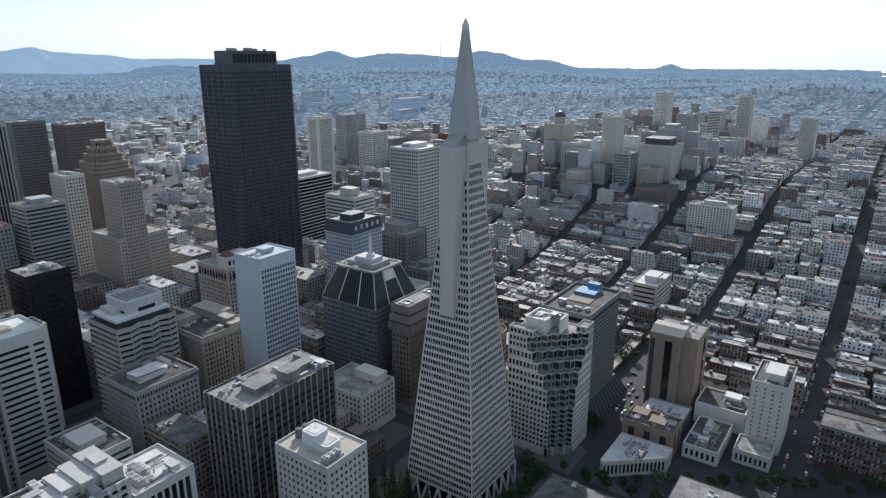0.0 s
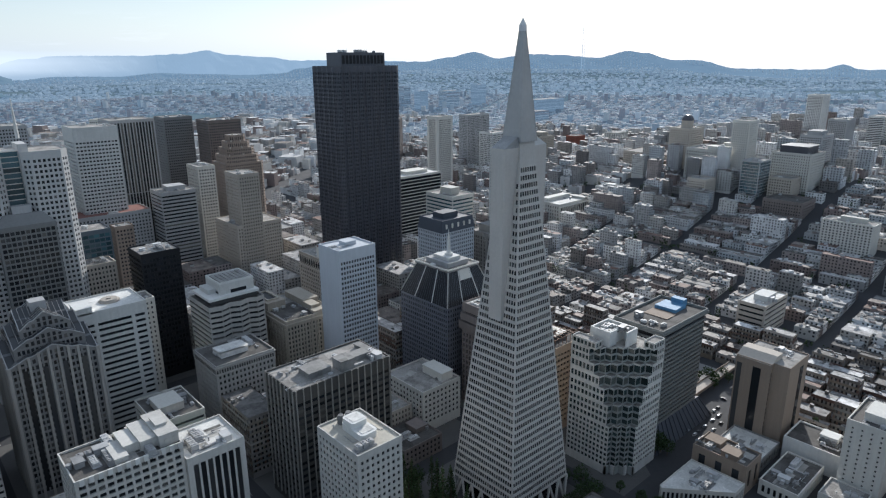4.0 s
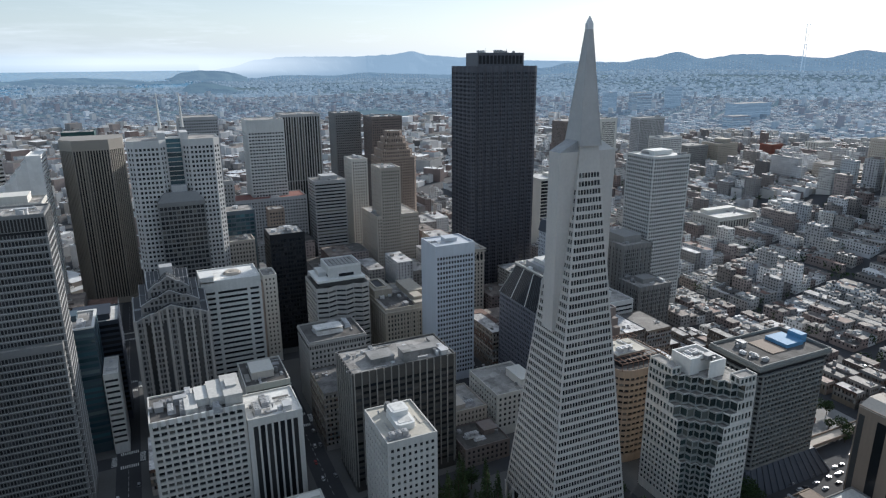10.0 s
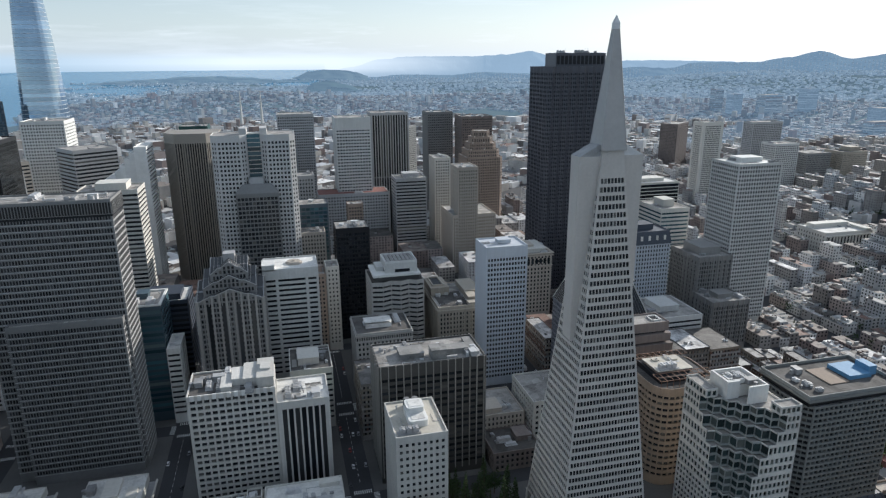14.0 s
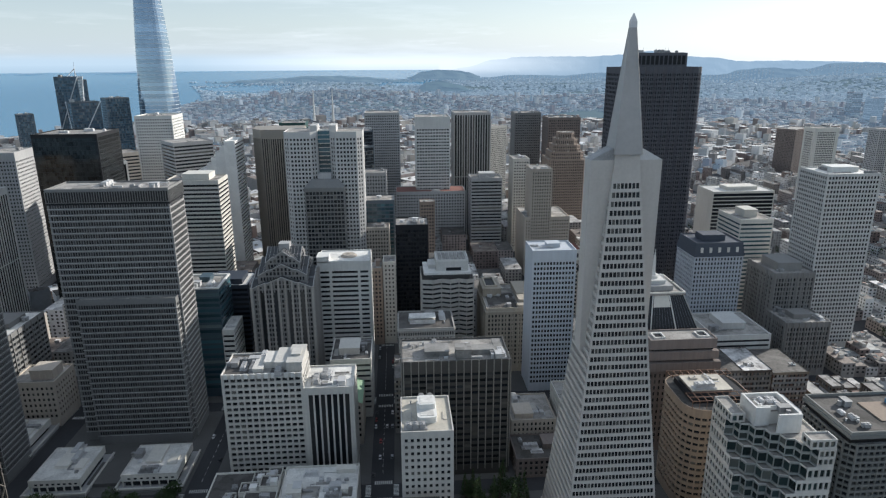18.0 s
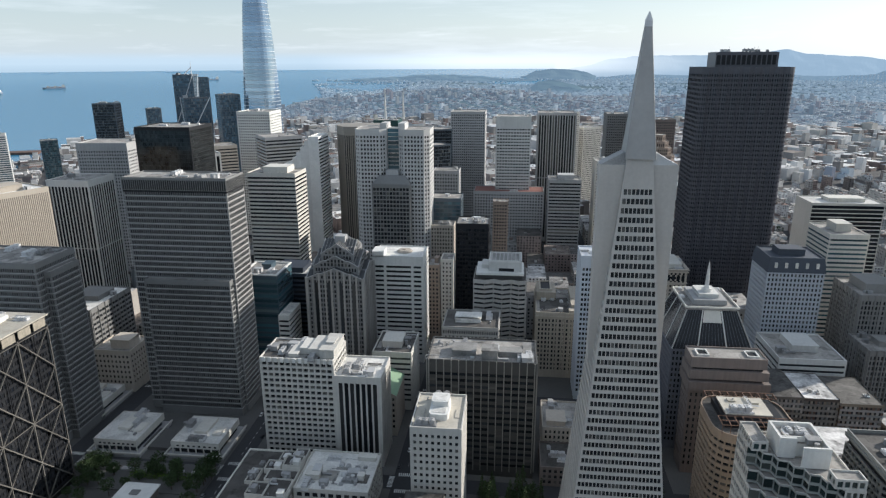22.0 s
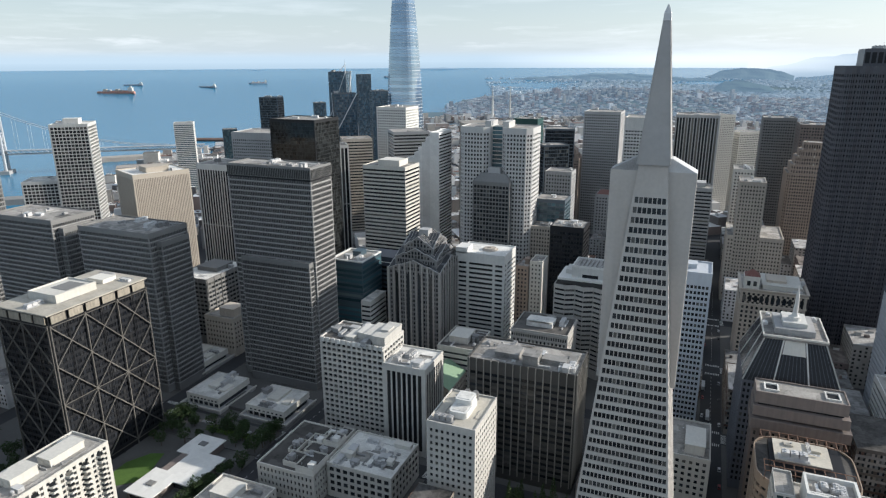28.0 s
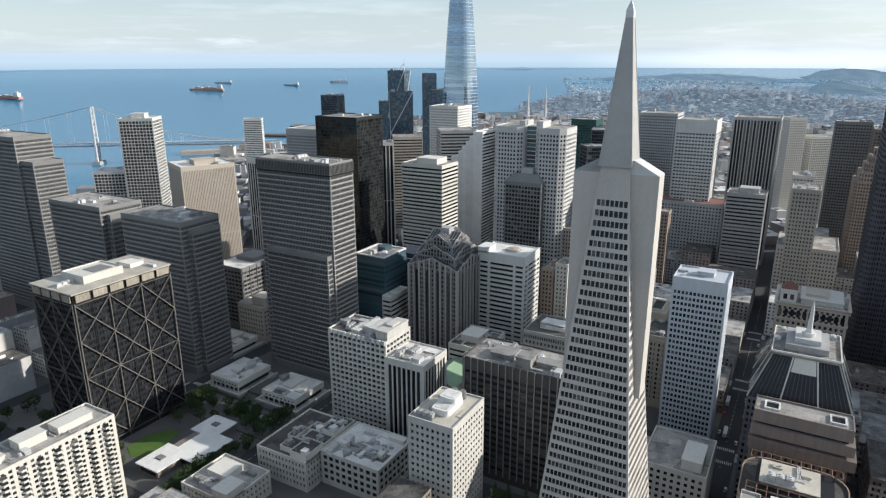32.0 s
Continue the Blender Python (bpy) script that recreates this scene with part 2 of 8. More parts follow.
ROOFS = [(0.17, 0.165, 0.16), (0.09, 0.085, 0.08), (0.30, 0.30, 0.29), (0.13, 0.12, 0.11), (0.22, 0.215, 0.21), (0.52, 0.51, 0.50), (0.16, 0.10, 0.08), (0.10, 0.095, 0.09), (0.20, 0.17, 0.15), (0.36, 0.35, 0.34)]
HOUSEM = material("house_wall_paint", (0.36, 0.33, 0.29), 0.9, 0.22, 0.08, 0.8, 0, 0.0, 0.15, palette=[(0.54 * c[0], 0.50 * c[1], 0.46 * c[2]) for c in TOWNS], streak=0.15)
HROOF = material("house_flat_roof", (0.21, 0.21, 0.21), 0.7, 0.6, 0.15, 0.6, 0, 0.0, 0.15, spec=0.4, palette=ROOFS, patch=0.7)
MIDWALL = material("city_block_wall", (0.40, 0.39, 0.37), 0.9, 0.25, 0.05, 0.3, 0, 0.15, 0.0, palette=[tuple(1.14 * (0.55 * v + 0.15 * sum(c)) for v in c) for c in TOWNS])
MIDROOF = material("city_block_roof", (0.24, 0.25, 0.265), 0.78, 0.6, 0.12, 0.5, 0, 0.15, 0.0, spec=0.4, palette=ROOFS, patch=0.6)
FLATROOF = material("warehouse_roof", (0.4, 0.4, 0.4), 0.8, 0.3, 0.05, 0.3, 0, 0.15, 0.0, spec=0.3, palette=ROOFS + [(0.62, 0.62, 0.61), (0.55, 0.56, 0.57), (0.66, 0.65, 0.63), (0.48, 0.50, 0.52), (0.40, 0.41, 0.42)])
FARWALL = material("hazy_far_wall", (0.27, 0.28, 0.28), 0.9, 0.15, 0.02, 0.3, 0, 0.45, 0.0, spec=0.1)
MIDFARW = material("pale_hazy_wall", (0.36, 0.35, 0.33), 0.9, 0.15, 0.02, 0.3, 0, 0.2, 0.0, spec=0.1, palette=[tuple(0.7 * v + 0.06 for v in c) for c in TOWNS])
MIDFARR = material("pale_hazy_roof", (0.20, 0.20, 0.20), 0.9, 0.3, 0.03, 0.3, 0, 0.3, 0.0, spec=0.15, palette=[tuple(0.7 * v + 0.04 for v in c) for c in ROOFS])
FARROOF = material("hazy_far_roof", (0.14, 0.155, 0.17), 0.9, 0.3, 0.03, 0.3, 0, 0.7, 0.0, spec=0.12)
for m in (FARWALL, FARROOF):          # distance haze painted as a pale blue emission
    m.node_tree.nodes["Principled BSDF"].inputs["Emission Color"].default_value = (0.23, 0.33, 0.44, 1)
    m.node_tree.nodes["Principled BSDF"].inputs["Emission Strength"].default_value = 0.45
# weaker painted haze glow for the districts behind
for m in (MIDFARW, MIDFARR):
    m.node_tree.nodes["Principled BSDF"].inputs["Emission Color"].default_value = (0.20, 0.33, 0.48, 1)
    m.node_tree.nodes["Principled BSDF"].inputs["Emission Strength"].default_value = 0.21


# ---- mesh helpers ----
class Geo:
    def __init__(self):
        self.v, self.f, self.m = [], [], []

    def quad(self, a, b, c, d, mi=0):
        k = len(self.v)
        self.v += [a, b, c, d]
        self.f.append((k, k + 1, k + 2, k + 3))
        self.m.append(mi)

    def poly(self, pts, mi=0):
        k = len(self.v)
        self.v += pts
        self.f.append(tuple(range(k, k + len(pts))))
        self.m.append(mi)

    def box(self, x0, y0, z0, x1, y1, z1, mi=0, top=None, floor=True):
        k = len(self.v)
        self.v += [(x0, y0, z0), (x1, y0, z0), (x1, y1, z0), (x0, y1, z0), (x0, y0, z1), (x1, y0, z1), (x1, y1, z1), (x0, y1, z1)]
        fs = [(0, 1, 5, 4), (1, 2, 6, 5), (2, 3, 7, 6), (3, 0, 4, 7), (4, 5, 6, 7)] + ([(3, 2, 1, 0)] if floor else [])
        self.f += [tuple(k + i for i in q) for q in fs]
        self.m += [mi] * 4 + [mi if top is None else top] + ([mi] if floor else [])

    def prism(self, ring, z0, z1, mi=0, top=None, ring2=None, cap=True):
        """An upright prism over a counter-clockwise ring; ring2 is the ring at the top where it tapers."""
        n, k = len(ring), len(self.v)
        up = ring2 or ring
        self.v += [(x, y, z0) for x, y in ring] + [(x, y, z1) for x, y in up]
        for i in range(n):
            j = (i + 1) % n
            self.f.append((k + i, k + j, k + n + j, k + n + i))
            self.m.append(mi)
        if cap:
            self.f.append(tuple(range(k + n, k + 2 * n)))
            self.m.append(mi if top is None else top)

    def tube(self, p, q, r0, r1=None, n=8, mi=0):
        p, q = Vector(p), Vector(q)
        r1 = r0 if r1 is None else r1
        d = (q - p).normalized()
        a = d.orthogonal().normalized()
        b = d.cross(a)
        k = len(self.v)
        for c, r in ((p, r0), (q, r1)):
            for i in range(n):
                t = 2 * math.pi * i / n
                self.v.append(tuple(c + (a * math.cos(t) + b * math.sin(t)) * r))
        for i in range(n):
            j = (i + 1) % n
            self.f.append((k + i, k + j, k + n + j, k + n + i))
            self.m.append(mi)
        self.f += [tuple(range(k + n - 1, k - 1, -1)), tuple(range(k + n, k + 2 * n))]
        self.m += [mi, mi]

    def mesh(self, name, *mats):
        me = bpy.data.meshes.new(name)
        me.from_pydata(self.v, [], self.f)
        for m in mats:
            me.materials.append(m)
        if len(mats) > 1:
            me.polygons.foreach_set("material_index", self.m)
        me.update()
        return me


def part(name, g, mats, parent=None, label="", kind=""):
    mats = mats if isinstance(mats, (list, tuple)) else [mats]
    me = g if isinstance(g, bpy.types.Mesh) else g.mesh(name, *mats)
    ob = new(name, me)
    if parent:
        ob.parent = parent
    return tagged(ob, label, "", "", kind)


def thing(name, label, category, at=(0, 0, 0), rz=0, group="", kind=""):
    ob = new(name)
    ob.empty_display_size = 1
    ob.matrix_basis = pose(*at, 0, 0, rz)
    return tagged(ob, label, category, group, kind)


def circle(cx, cy, rx, n=16, ry=None, a0=0.0):
    return [(cx + rx * math.cos(a0 + 2 * math.pi * i / n), cy + (ry or rx) * math.sin(a0 + 2 * math.pi * i / n)) for i in range(n)]


# ---- facades ----
def spaced(length, bay, frac, margin):
    """Window spans along a wall: about one a bay."""
    n = max(1, round((length - 2 * margin) / bay))
    b = (length - 2 * margin) / n
    return [(margin + b * (i + 0.5 - frac / 2), margin + b * (i + 0.5 + frac / 2)) for i in range(n)]


def facade(g, panes, P, inward, left, right, z0, z1, rows):
    """A wall skin with recessed openings. P(u, z) is the place on the wall; panes takes each opening's four corners."""
    prev = z0
    for zb, zt, cols in rows:
        g.quad(P(left(prev), prev), P(right(prev), prev), P(right(zb), zb), P(left(zb), zb))
        cb, ct = left(zb), left(zt)
        for ua, ub in cols:
            g.quad(P(cb, zb), P(ua, zb), P(ua, zt), P(ct, zt))
            cb = ct = ub
            o = [P(ua, zb), P(ub, zb), P(ub, zt), P(ua, zt)]
            i = [tuple(a + b for a, b in zip(q, inward)) for q in o]
            g.quad(o[0], o[1], i[1], i[0])
            g.quad(o[1], o[2], i[2], i[1])
            g.quad(o[2], o[3], i[3], i[2])
            g.quad(o[3], o[0], i[0], i[3])
            panes.append(i)
        g.quad(P(cb, zb), P(right(zb), zb), P(right(zt), zt), P(ct, zt))
        prev = zt
    g.quad(P(left(prev), prev), P(right(prev), prev), P(right(z1), z1), P(left(z1), z1))


def hang_panes(panes, mat, parent, cap, name="window"):
    """The first cap panes as windows of their own, alike ones on one mesh; the rest joined."""
    shared = {}
    cap = int(cap * 0.26)
    for q in panes[:cap]:
        c = [sum(p[i] for p in q) / 4 for i in range(3)]
        rel = [tuple(round(p[i] - c[i], 3) for i in range(3)) for p in q]
        key = tuple(rel)
        if key not in shared:
            g = Geo()
            g.quad(*rel)
            shared[key] = g.mesh(name, mat)
        ob = part(name, shared[key], mat, parent)
        ob.location = c
    if panes[cap:]:
        g = Geo()
        for q in panes[cap:]:
            g.quad(*q)
        part("glazing", g, mat, parent, kind="stuff")


UNIT = Geo()
UNIT.box(-1.5, -1, 0, 1.5, 1, 1.5)
UNIT.prism(circle(-0.7, 0, 0.55, 10), 1.5, 1.85)
UNIT.prism(circle(0.7, 0, 0.55, 10), 1.5, 1.85)
UNIT.box(-1.2, 1, 0.2, 1.2, 1.3, 1.1)
UNIT_ME = UNIT.mesh("rooftop_unit", METAL)
DUCT = Geo()
DUCT.box(-3, -0.5, 0.3, 3, 0.5, 1.1)
DUCT.box(2.2, -0.5, 0.3, 3.2, 0.5, 2.0)
DUCT.box(-2.4, -0.4, 0, -2.1, 0.4, 0.3)
DUCT.box(1.4, -0.4, 0, 1.7, 0.4, 0.3)
DUCT_ME = DUCT.mesh("roof_duct", METAL)
VENT = Geo()
VENT.prism(circle(0, 0, 0.3, 8), 0, 1.2)
VENT.prism(circle(0, 0, 0.5, 8), 1.2, 1.5)
VENT_ME = VENT.mesh("vent_pipe", METAL)
BANK = Geo()           # a bank of fan units with its pipes
for bx in range(3):
    BANK.box(-4.2 + 2.9 * bx, -1.4, 0.35, -1.7 + 2.9 * bx, 1.4, 2.1)
    for by in (-0.65, 0.65):
        BANK.prism(circle(-2.95 + 2.9 * bx, by, 0.5, 8), 2.1, 2.4)
    BANK.box(-4.0 + 2.9 * bx, -1.2, 0, -3.7 + 2.9 * bx, 1.2, 0.35)
    BANK.box(-2.2 + 2.9 * bx, -1.2, 0, -1.9 + 2.9 * bx, 1.2, 0.35)
for by in (1.7, 2.1):
    BANK.tube((-5, by, 0.5), (5, by, 0.5), 0.13, None, 5)
BANK.box(-5.1, -1.7, 0, 5.1, 2.4, 0.12)
for bx in (-4.8, 0, 4.8):
    BANK.box(bx - 0.1, 1.5, 0.05, bx + 0.1, 2.3, 0.6)
BANK_ME = BANK.mesh("fan_bank", METAL)
RACK = Geo()           # pipes on trestles with a bend
for by in (-0.6, -0.1, 0.4):
    RACK.tube((-5, by, 0.9), (4, by, 0.9), 0.16, None, 5)
    RACK.tube((4, by, 0.9), (4 + by, 3.4, 0.9), 0.16, None, 5)
for bx in (-4.5, -1.5, 1.5):
    RACK.box(bx - 0.1, -0.9, 0, bx + 0.1, -0.75, 0.75)
    RACK.box(bx - 0.1, 0.55, 0, bx + 0.1, 0.7, 0.75)
    RACK.box(bx - 0.1, -0.9, 0.65, bx + 0.1, 0.7, 0.75)
RACK_ME = RACK.mesh("pipe_rack", METAL)
STAIR = Geo()          # a stair head with a sloped lid and a tank
STAIR.box(-1.6, -2.4, 0, 1.6, 2.4, 2.5)
STAIR.box(-1.8, -2.6, 2.5, 1.8, 2.6, 2.7)
STAIR.box(-0.5, 2.4, 0, 0.5, 2.46, 2.0)
STAIR.prism(circle(3.0, 0.4, 0.95, 10), 0.3, 2.2)
STAIR.box(2.2, -0.4, 0, 3.8, 1.2, 0.3)
STAIR_ME = STAIR.mesh("stair_head", METAL)
rng = random.Random(5)


def roof_clutter(parent, x0, y0, x1, y1, z, n):
    for i in range(n):
        me = rng.choice((UNIT_ME, UNIT_ME, DUCT_ME, VENT_ME, BANK_ME, BANK_ME, RACK_ME, STAIR_ME) if min(x1 - x0, y1 - y0) > 16 else (UNIT_ME, UNIT_ME, DUCT_ME, VENT_ME))
        ob = part(me.name, me, METAL, parent)
        s = rng.uniform(0.7, 1.3)
        ob.location = (rng.uniform(x0 + 3.5, x1 - 3.5), rng.uniform(y0 + 3.5, y1 - 3.5), z)
        ob.rotation_euler, ob.scale = (0, 0, rng.choice((0, math.pi / 2))), (s, s, s * rng.uniform(0.8, 1.2))


PATCH = material("roof_patch", (0.28, 0.27, 0.25), 0.9, 0.4, 0.2, 1.2, ob=0.6)
SLAB = Geo()
SLAB.box(-1, -1, 0, 1, 1, 0.03)
SLAB_ME = SLAB.mesh("roof_patch", PATCH)
PIPE = Geo()
PIPE.tube((-4, 0, 0.35), (4, 0, 0.35), 0.14, None, 6)
PIPE.tube((4, 0, 0.35), (4, 2.5, 0.35), 0.14, None, 6)
for px in (-3, 0, 3):
    PIPE.box(px - 0.15, -0.3, 0, px + 0.15, 0.3, 0.25)
PIPE_ME = PIPE.mesh("roof_pipe", METAL)


def roof_dress(parent, x0, y0, x1, y1, z, n):
    """Worn patches and pipe runs on a flat roof."""
    for i in range(n):
        me = SLAB_ME if i % 3 else PIPE_ME
        ob = part(me.name, me, PATCH, parent)
        sx, sy = (rng.uniform(1.2, min(7, (x1 - x0) / 6)), rng.uniform(1.2, min(7, (y1 - y0) / 6))) if me is SLAB_ME else (1, 1)
        ob.location = (rng.uniform(x0 + sx + 1.5, x1 - sx - 1.5), rng.uniform(y0 + sy + 1.5, y1 - sy - 1.5), z + 0.004 * (1 + i % 6))
        ob.scale = (sx, sy, 1)


def parapet(parent, x0, y0, x1, y1, z, mat, h=1.1, t=0.5):
    g = Geo()
    g.box(x0, y0, z, x1, y0 + t, z + h)
    g.box(x0, y1 - t, z, x1, y1, z + h)
    g.box(x0, y0 + t, z, x0 + t, y1 - t, z + h)
    g.box(x1 - t, y0 + t, z, x1, y1 - t, z + h)
    part("parapet", g, mat, parent)


def block_walls(g, panes, x0, y0, x1, y1, z0, z1, st, blank=""):
    """Four window walls of a block. st: fl, bay, wf, hf, dep, mu, mt, mb."""
    fl, bay, wf, hf = st.get("fl", 3.9), st.get("bay", 3.0), st.get("wf", 0.55), st.get("hf", 0.5)
    dep, mu, mt, mb = st.get("dep", 0.45), st.get("mu", 1.0), st.get("mt", 3.0), st.get("mb", 6.0)
    n = max(1, int((z1 - mt - z0 - mb) / fl))
    fl = (z1 - mt - z0 - mb) / n
    rows = [(z0 + mb + fl * (i + 0.5 - hf / 2), z0 + mb + fl * (i + 0.5 + hf / 2)) for i in range(n)]
    walls = {"N": ((x1, y1), (-1, 0), (0, -1), x1 - x0), "W": ((x0, y1), (0, -1), (1, 0), y1 - y0),
             "E": ((x1, y0), (0, 1), (-1, 0), y1 - y0), "S": ((x0, y0), (1, 0), (0, 1), x1 - x0)}
    for k, (o, d, nin, length) in walls.items():
        P = lambda u, z, o=o, d=d: (o[0] + d[0] * u, o[1] + d[1] * u, z)
        b = st.get("bays", {}).get(k, bay)
        cols = [(length * a, length * c) for a, c in st["spans"]] if st.get("spans") else [] if k in blank else ([(mu, length - mu)] if b == 0 else spaced(length, b, wf, mu))
        new_panes = []
        facade(g, new_panes, P, (nin[0] * dep, nin[1] * dep, 0), lambda z: 0.0, lambda z: length, z0, z1, [(a, c, cols) for a, c in rows] if cols else [])
        new_panes.reverse()
        panes += new_panes


def tower(name, label, rect, z0, z1, st, wall=CONC, pane=GLASSD, roof=ROOFG, house=(), cap=60, clutter=4, blank="", rz=0, category="tower", podium=None):
    """An office block: window walls, roof, parapet, roof house, plant."""
    x0, x1, y0, y1 = rect
    cx, cy = (x0 + x1) / 2, (y0 + y1) / 2
    t = thing(name, label, category, (cx, cy, z0), rz)
    x0, x1, y0, y1, h = x0 - cx, x1 - cx, y0 - cy, y1 - cy, z1 - z0
    g, panes = Geo(), []
    block_walls(g, panes, x0, y0, x1, y1, -3, h, dict(st, mb=st.get("mb", 6.0) + 3), blank)
    part("wall", g, wall, t)
    hang_panes(panes, pane, t, cap, "window_band" if st.get("bay") == 0 else "window")
    if st.get("fin"):          # proud piers
        fx, fd = st["fin"]
        fg = Geo()
        fg.box(-fx / 2, -fd, 0, fx / 2, 0.1, h - st.get("fin_top", 0) - st.get("fin_base", 4))
        me = fg.mesh("pier", st.get("fin_mat", wall))
        for k, (o, d, rot, length) in {"N": ((x1, y1), (-1, 0), math.pi, x1 - x0), "W": ((x0, y1), (0, -1), -math.pi / 2, y1 - y0), "E": ((x1, y0), (0, 1), math.pi / 2, y1 - y0), "S": ((x0, y0), (1, 0), 0, x1 - x0)}.items():
            if k in blank:
                continue
            m, b = st.get("mu", 1.0), st.get("fin_bay", st.get("bay", 3.0) or 3.0)
            n = max(1, round((length - 2 * m) / b))
            for i in range(n + 1):
                u = m + (length - 2 * m) * i / n
                ob = part("pier", me, wall, t)
                ob.location, ob.rotation_euler = (o[0] + d[0] * u, o[1] + d[1] * u, st.get("fin_base", 4)), (0, 0, rot)
    if st.get("ledge"):        # a proud sill line on every storey
        out, mat = st["ledge"]
        n = max(1, int((h - st.get("mt", 3.0) - st.get("mb", 6.0)) / st["fl"]))
        fl = (h - st.get("mt", 3.0) - st.get("mb", 6.0)) / n
        lg = Geo()
        for e, z in ((out, 0.0),):
            lg.box(x0 - e, y1, z, x1 + e, y1 + e, z + 0.24)
            lg.box(x0 - e, y0 - e, z, x1 + e, y0, z + 0.24)
            lg.box(x0 - e, y0, z, x0, y1, z + 0.24)
            lg.box(x1, y0, z, x1 + e, y1, z + 0.24)
        me = lg.mesh("sill_line", mat)
        for i in range(n):
            part("sill_line", me, mat, t).location = (0, 0, st.get("mb", 6.0) + fl * (i + 0.5 - st.get("hf", 0.5) / 2) - 0.5)
    g = Geo()
    g.box(x0 + 0.02, y0 + 0.02, h - 1.4, x1 - 0.02, y1 - 0.02, h - 0.9)
    part("roof", g, roof, t)
    parapet(t, x0 + 0.03, y0 + 0.03, x1 - 0.03, y1 - 0.03, h - 0.9, wall, 0.95, 0.6)
    for i, (a, b, c, d, hh) in enumerate(house):
        g = Geo()
        hx0, hx1, hy0, hy1 = x0 + a * (x1 - x0), x0 + b * (x1 - x0), y0 + c * (y1 - y0), y0 + d * (y1 - y0)
        g.box(hx0, hy0, h - 0.9, hx1, hy1, h + hh)
        g.box(hx0 - 0.3, hy0 - 0.3, h + hh - 0.5, hx1 + 0.3, hy1 + 0.3, h + hh + 0.15)
        for k in range(max(1, int((hx1 - hx0) / 4))):
            g.box(hx0 + 1 + 4 * k, hy1, h + 0.3, hx0 + 2.6 + 4 * k, hy1 + 0.25, h + max(1, hh * 0.55))
        part("roof_house", g, st.get("house_mat", wall), t)
    if clutter:
        roof_clutter(t, x0, y0, x1, y1, h - 0.9, clutter)
        if clutter > 6:
            roof_dress(t, x0, y0, x1, y1, h - 0.9, 7)
    return t


def edge_walls(g, panes, p, q, z0, z1, st):
    """One window wall between two corners of a plan, taken counter-clockwise."""
    length = math.hypot(q[0] - p[0], q[1] - p[1])
    ux, uy = (q[0] - p[0]) / length, (q[1] - p[1]) / length
    fl, hf, dep = st.get("fl", 3.8), st.get("hf", 0.5), st.get("dep", 0.4)
    mu, mt, mb, bay = st.get("mu", 0.4), st.get("mt", 2.0), st.get("mb", 5.0), st.get("bay", 3.0)
    n = max(1, int((z1 - mt - z0 - mb) / fl))
    fl = (z1 - mt - z0 - mb) / n
    cols = [(mu, length - mu)] if bay == 0 else spaced(length, bay, st.get("wf", 0.6), mu)
    if length < 2 * mu + 1.0 or st.get("blank"):
        cols = []
    rows = [(z0 + mb + fl * (i + 0.5 - hf / 2), z0 + mb + fl * (i + 0.5 + hf / 2), cols) for i in range(n)] if cols else []
    mine = []
    facade(g, mine, lambda u, z: (p[0] + ux * u, p[1] + uy * u, z), (-uy * dep, ux * dep, 0), lambda z: 0.0, lambda z: length, z0, z1, rows)
    mine.reverse()
    panes += mine


def poly_body(parent, ring, z0, z1, st, wall, pane, roof, cap=0, styles=None, name="wall", corner=None):
    """A window-walled body over a plan; styles sets single sides apart, corner gives those a skin of their own."""
    g, panes, skin = Geo(), [], Geo()
    for i, p in enumerate(ring):
        edge_walls(skin if corner and i in (styles or {}) else g, panes, p, ring[(i + 1) % len(ring)], z0, z1, (styles or {}).get(i, st))
    part(name, g, wall, parent)
    if corner:
        part("corner_glazing_frame", skin, corner, parent)
    hang_panes(panes, pane, parent, cap, "window_band" if st.get("bay") == 0 else "window")
    g = Geo()
    g.poly([(x, y, z1 - 0.8) for x, y in ring])
    part("roof", g, roof, parent)
    g = Geo()
    cx, cy = sum(p[0] for p in ring) / len(ring), sum(p[1] for p in ring) / len(ring)
    inner = [(x + (cx - x) * 0.6 / max(1, math.hypot(cx - x, cy - y)), y + (cy - y) * 0.6 / max(1, math.hypot(cx - x, cy - y))) for x, y in ring]
    for i in range(len(ring)):
        j = (i + 1) % len(ring)
        g.quad((*ring[i], z1), (*ring[j], z1), (*inner[j], z1), (*inner[i], z1))
        g.quad((*inner[i], z1), (*inner[j], z1), (*inner[j], z1 - 0.8), (*inner[i], z1 - 0.8))
    part("parapet", g, wall, parent)


def rounded(x0, x1, y0, y1, r, n=5):
    out = []
    for cx, cy, a in ((x1 - r, y1 - r, 0), (x0 + r, y1 - r, 90), (x0 + r, y0 + r, 180), (x1 - r, y0 + r, 270)):
        out += [(cx + r * math.cos(radians(a + 90 * k / n)), cy + r * math.sin(radians(a + 90 * k / n))) for k in range(n + 1)]
    return out


def solid(name, parent, mat, *boxes, label=""):
    g = Geo()
    for b in boxes:
        g.box(*b)
    return part(name, g, mat, parent, label)

# ---- land and bay ----
CX, CY, EYE_H = -190.0, 70.0, 242.0      # the far land is drawn together round this place, so that it fits within five kilometres
NEAR, REACH = 1700.0, 3150.0


def squeeze(d):
    """The drawn distance of a true distance d."""
    return d if d <= NEAR else NEAR + REACH * (d - NEAR) / (d - NEAR + REACH)


def far(x, y, z=0.0):
    """A true place to its drawn place: (x, y, z, scale)."""
    dx, dy = x - CX, y - CY
    d = math.hypot(dx, dy)
    k = squeeze(d) / d if d > 1 else 1.0
    return CX + dx * k, CY + dy * k, EYE_H + (z - EYE_H) * k, k


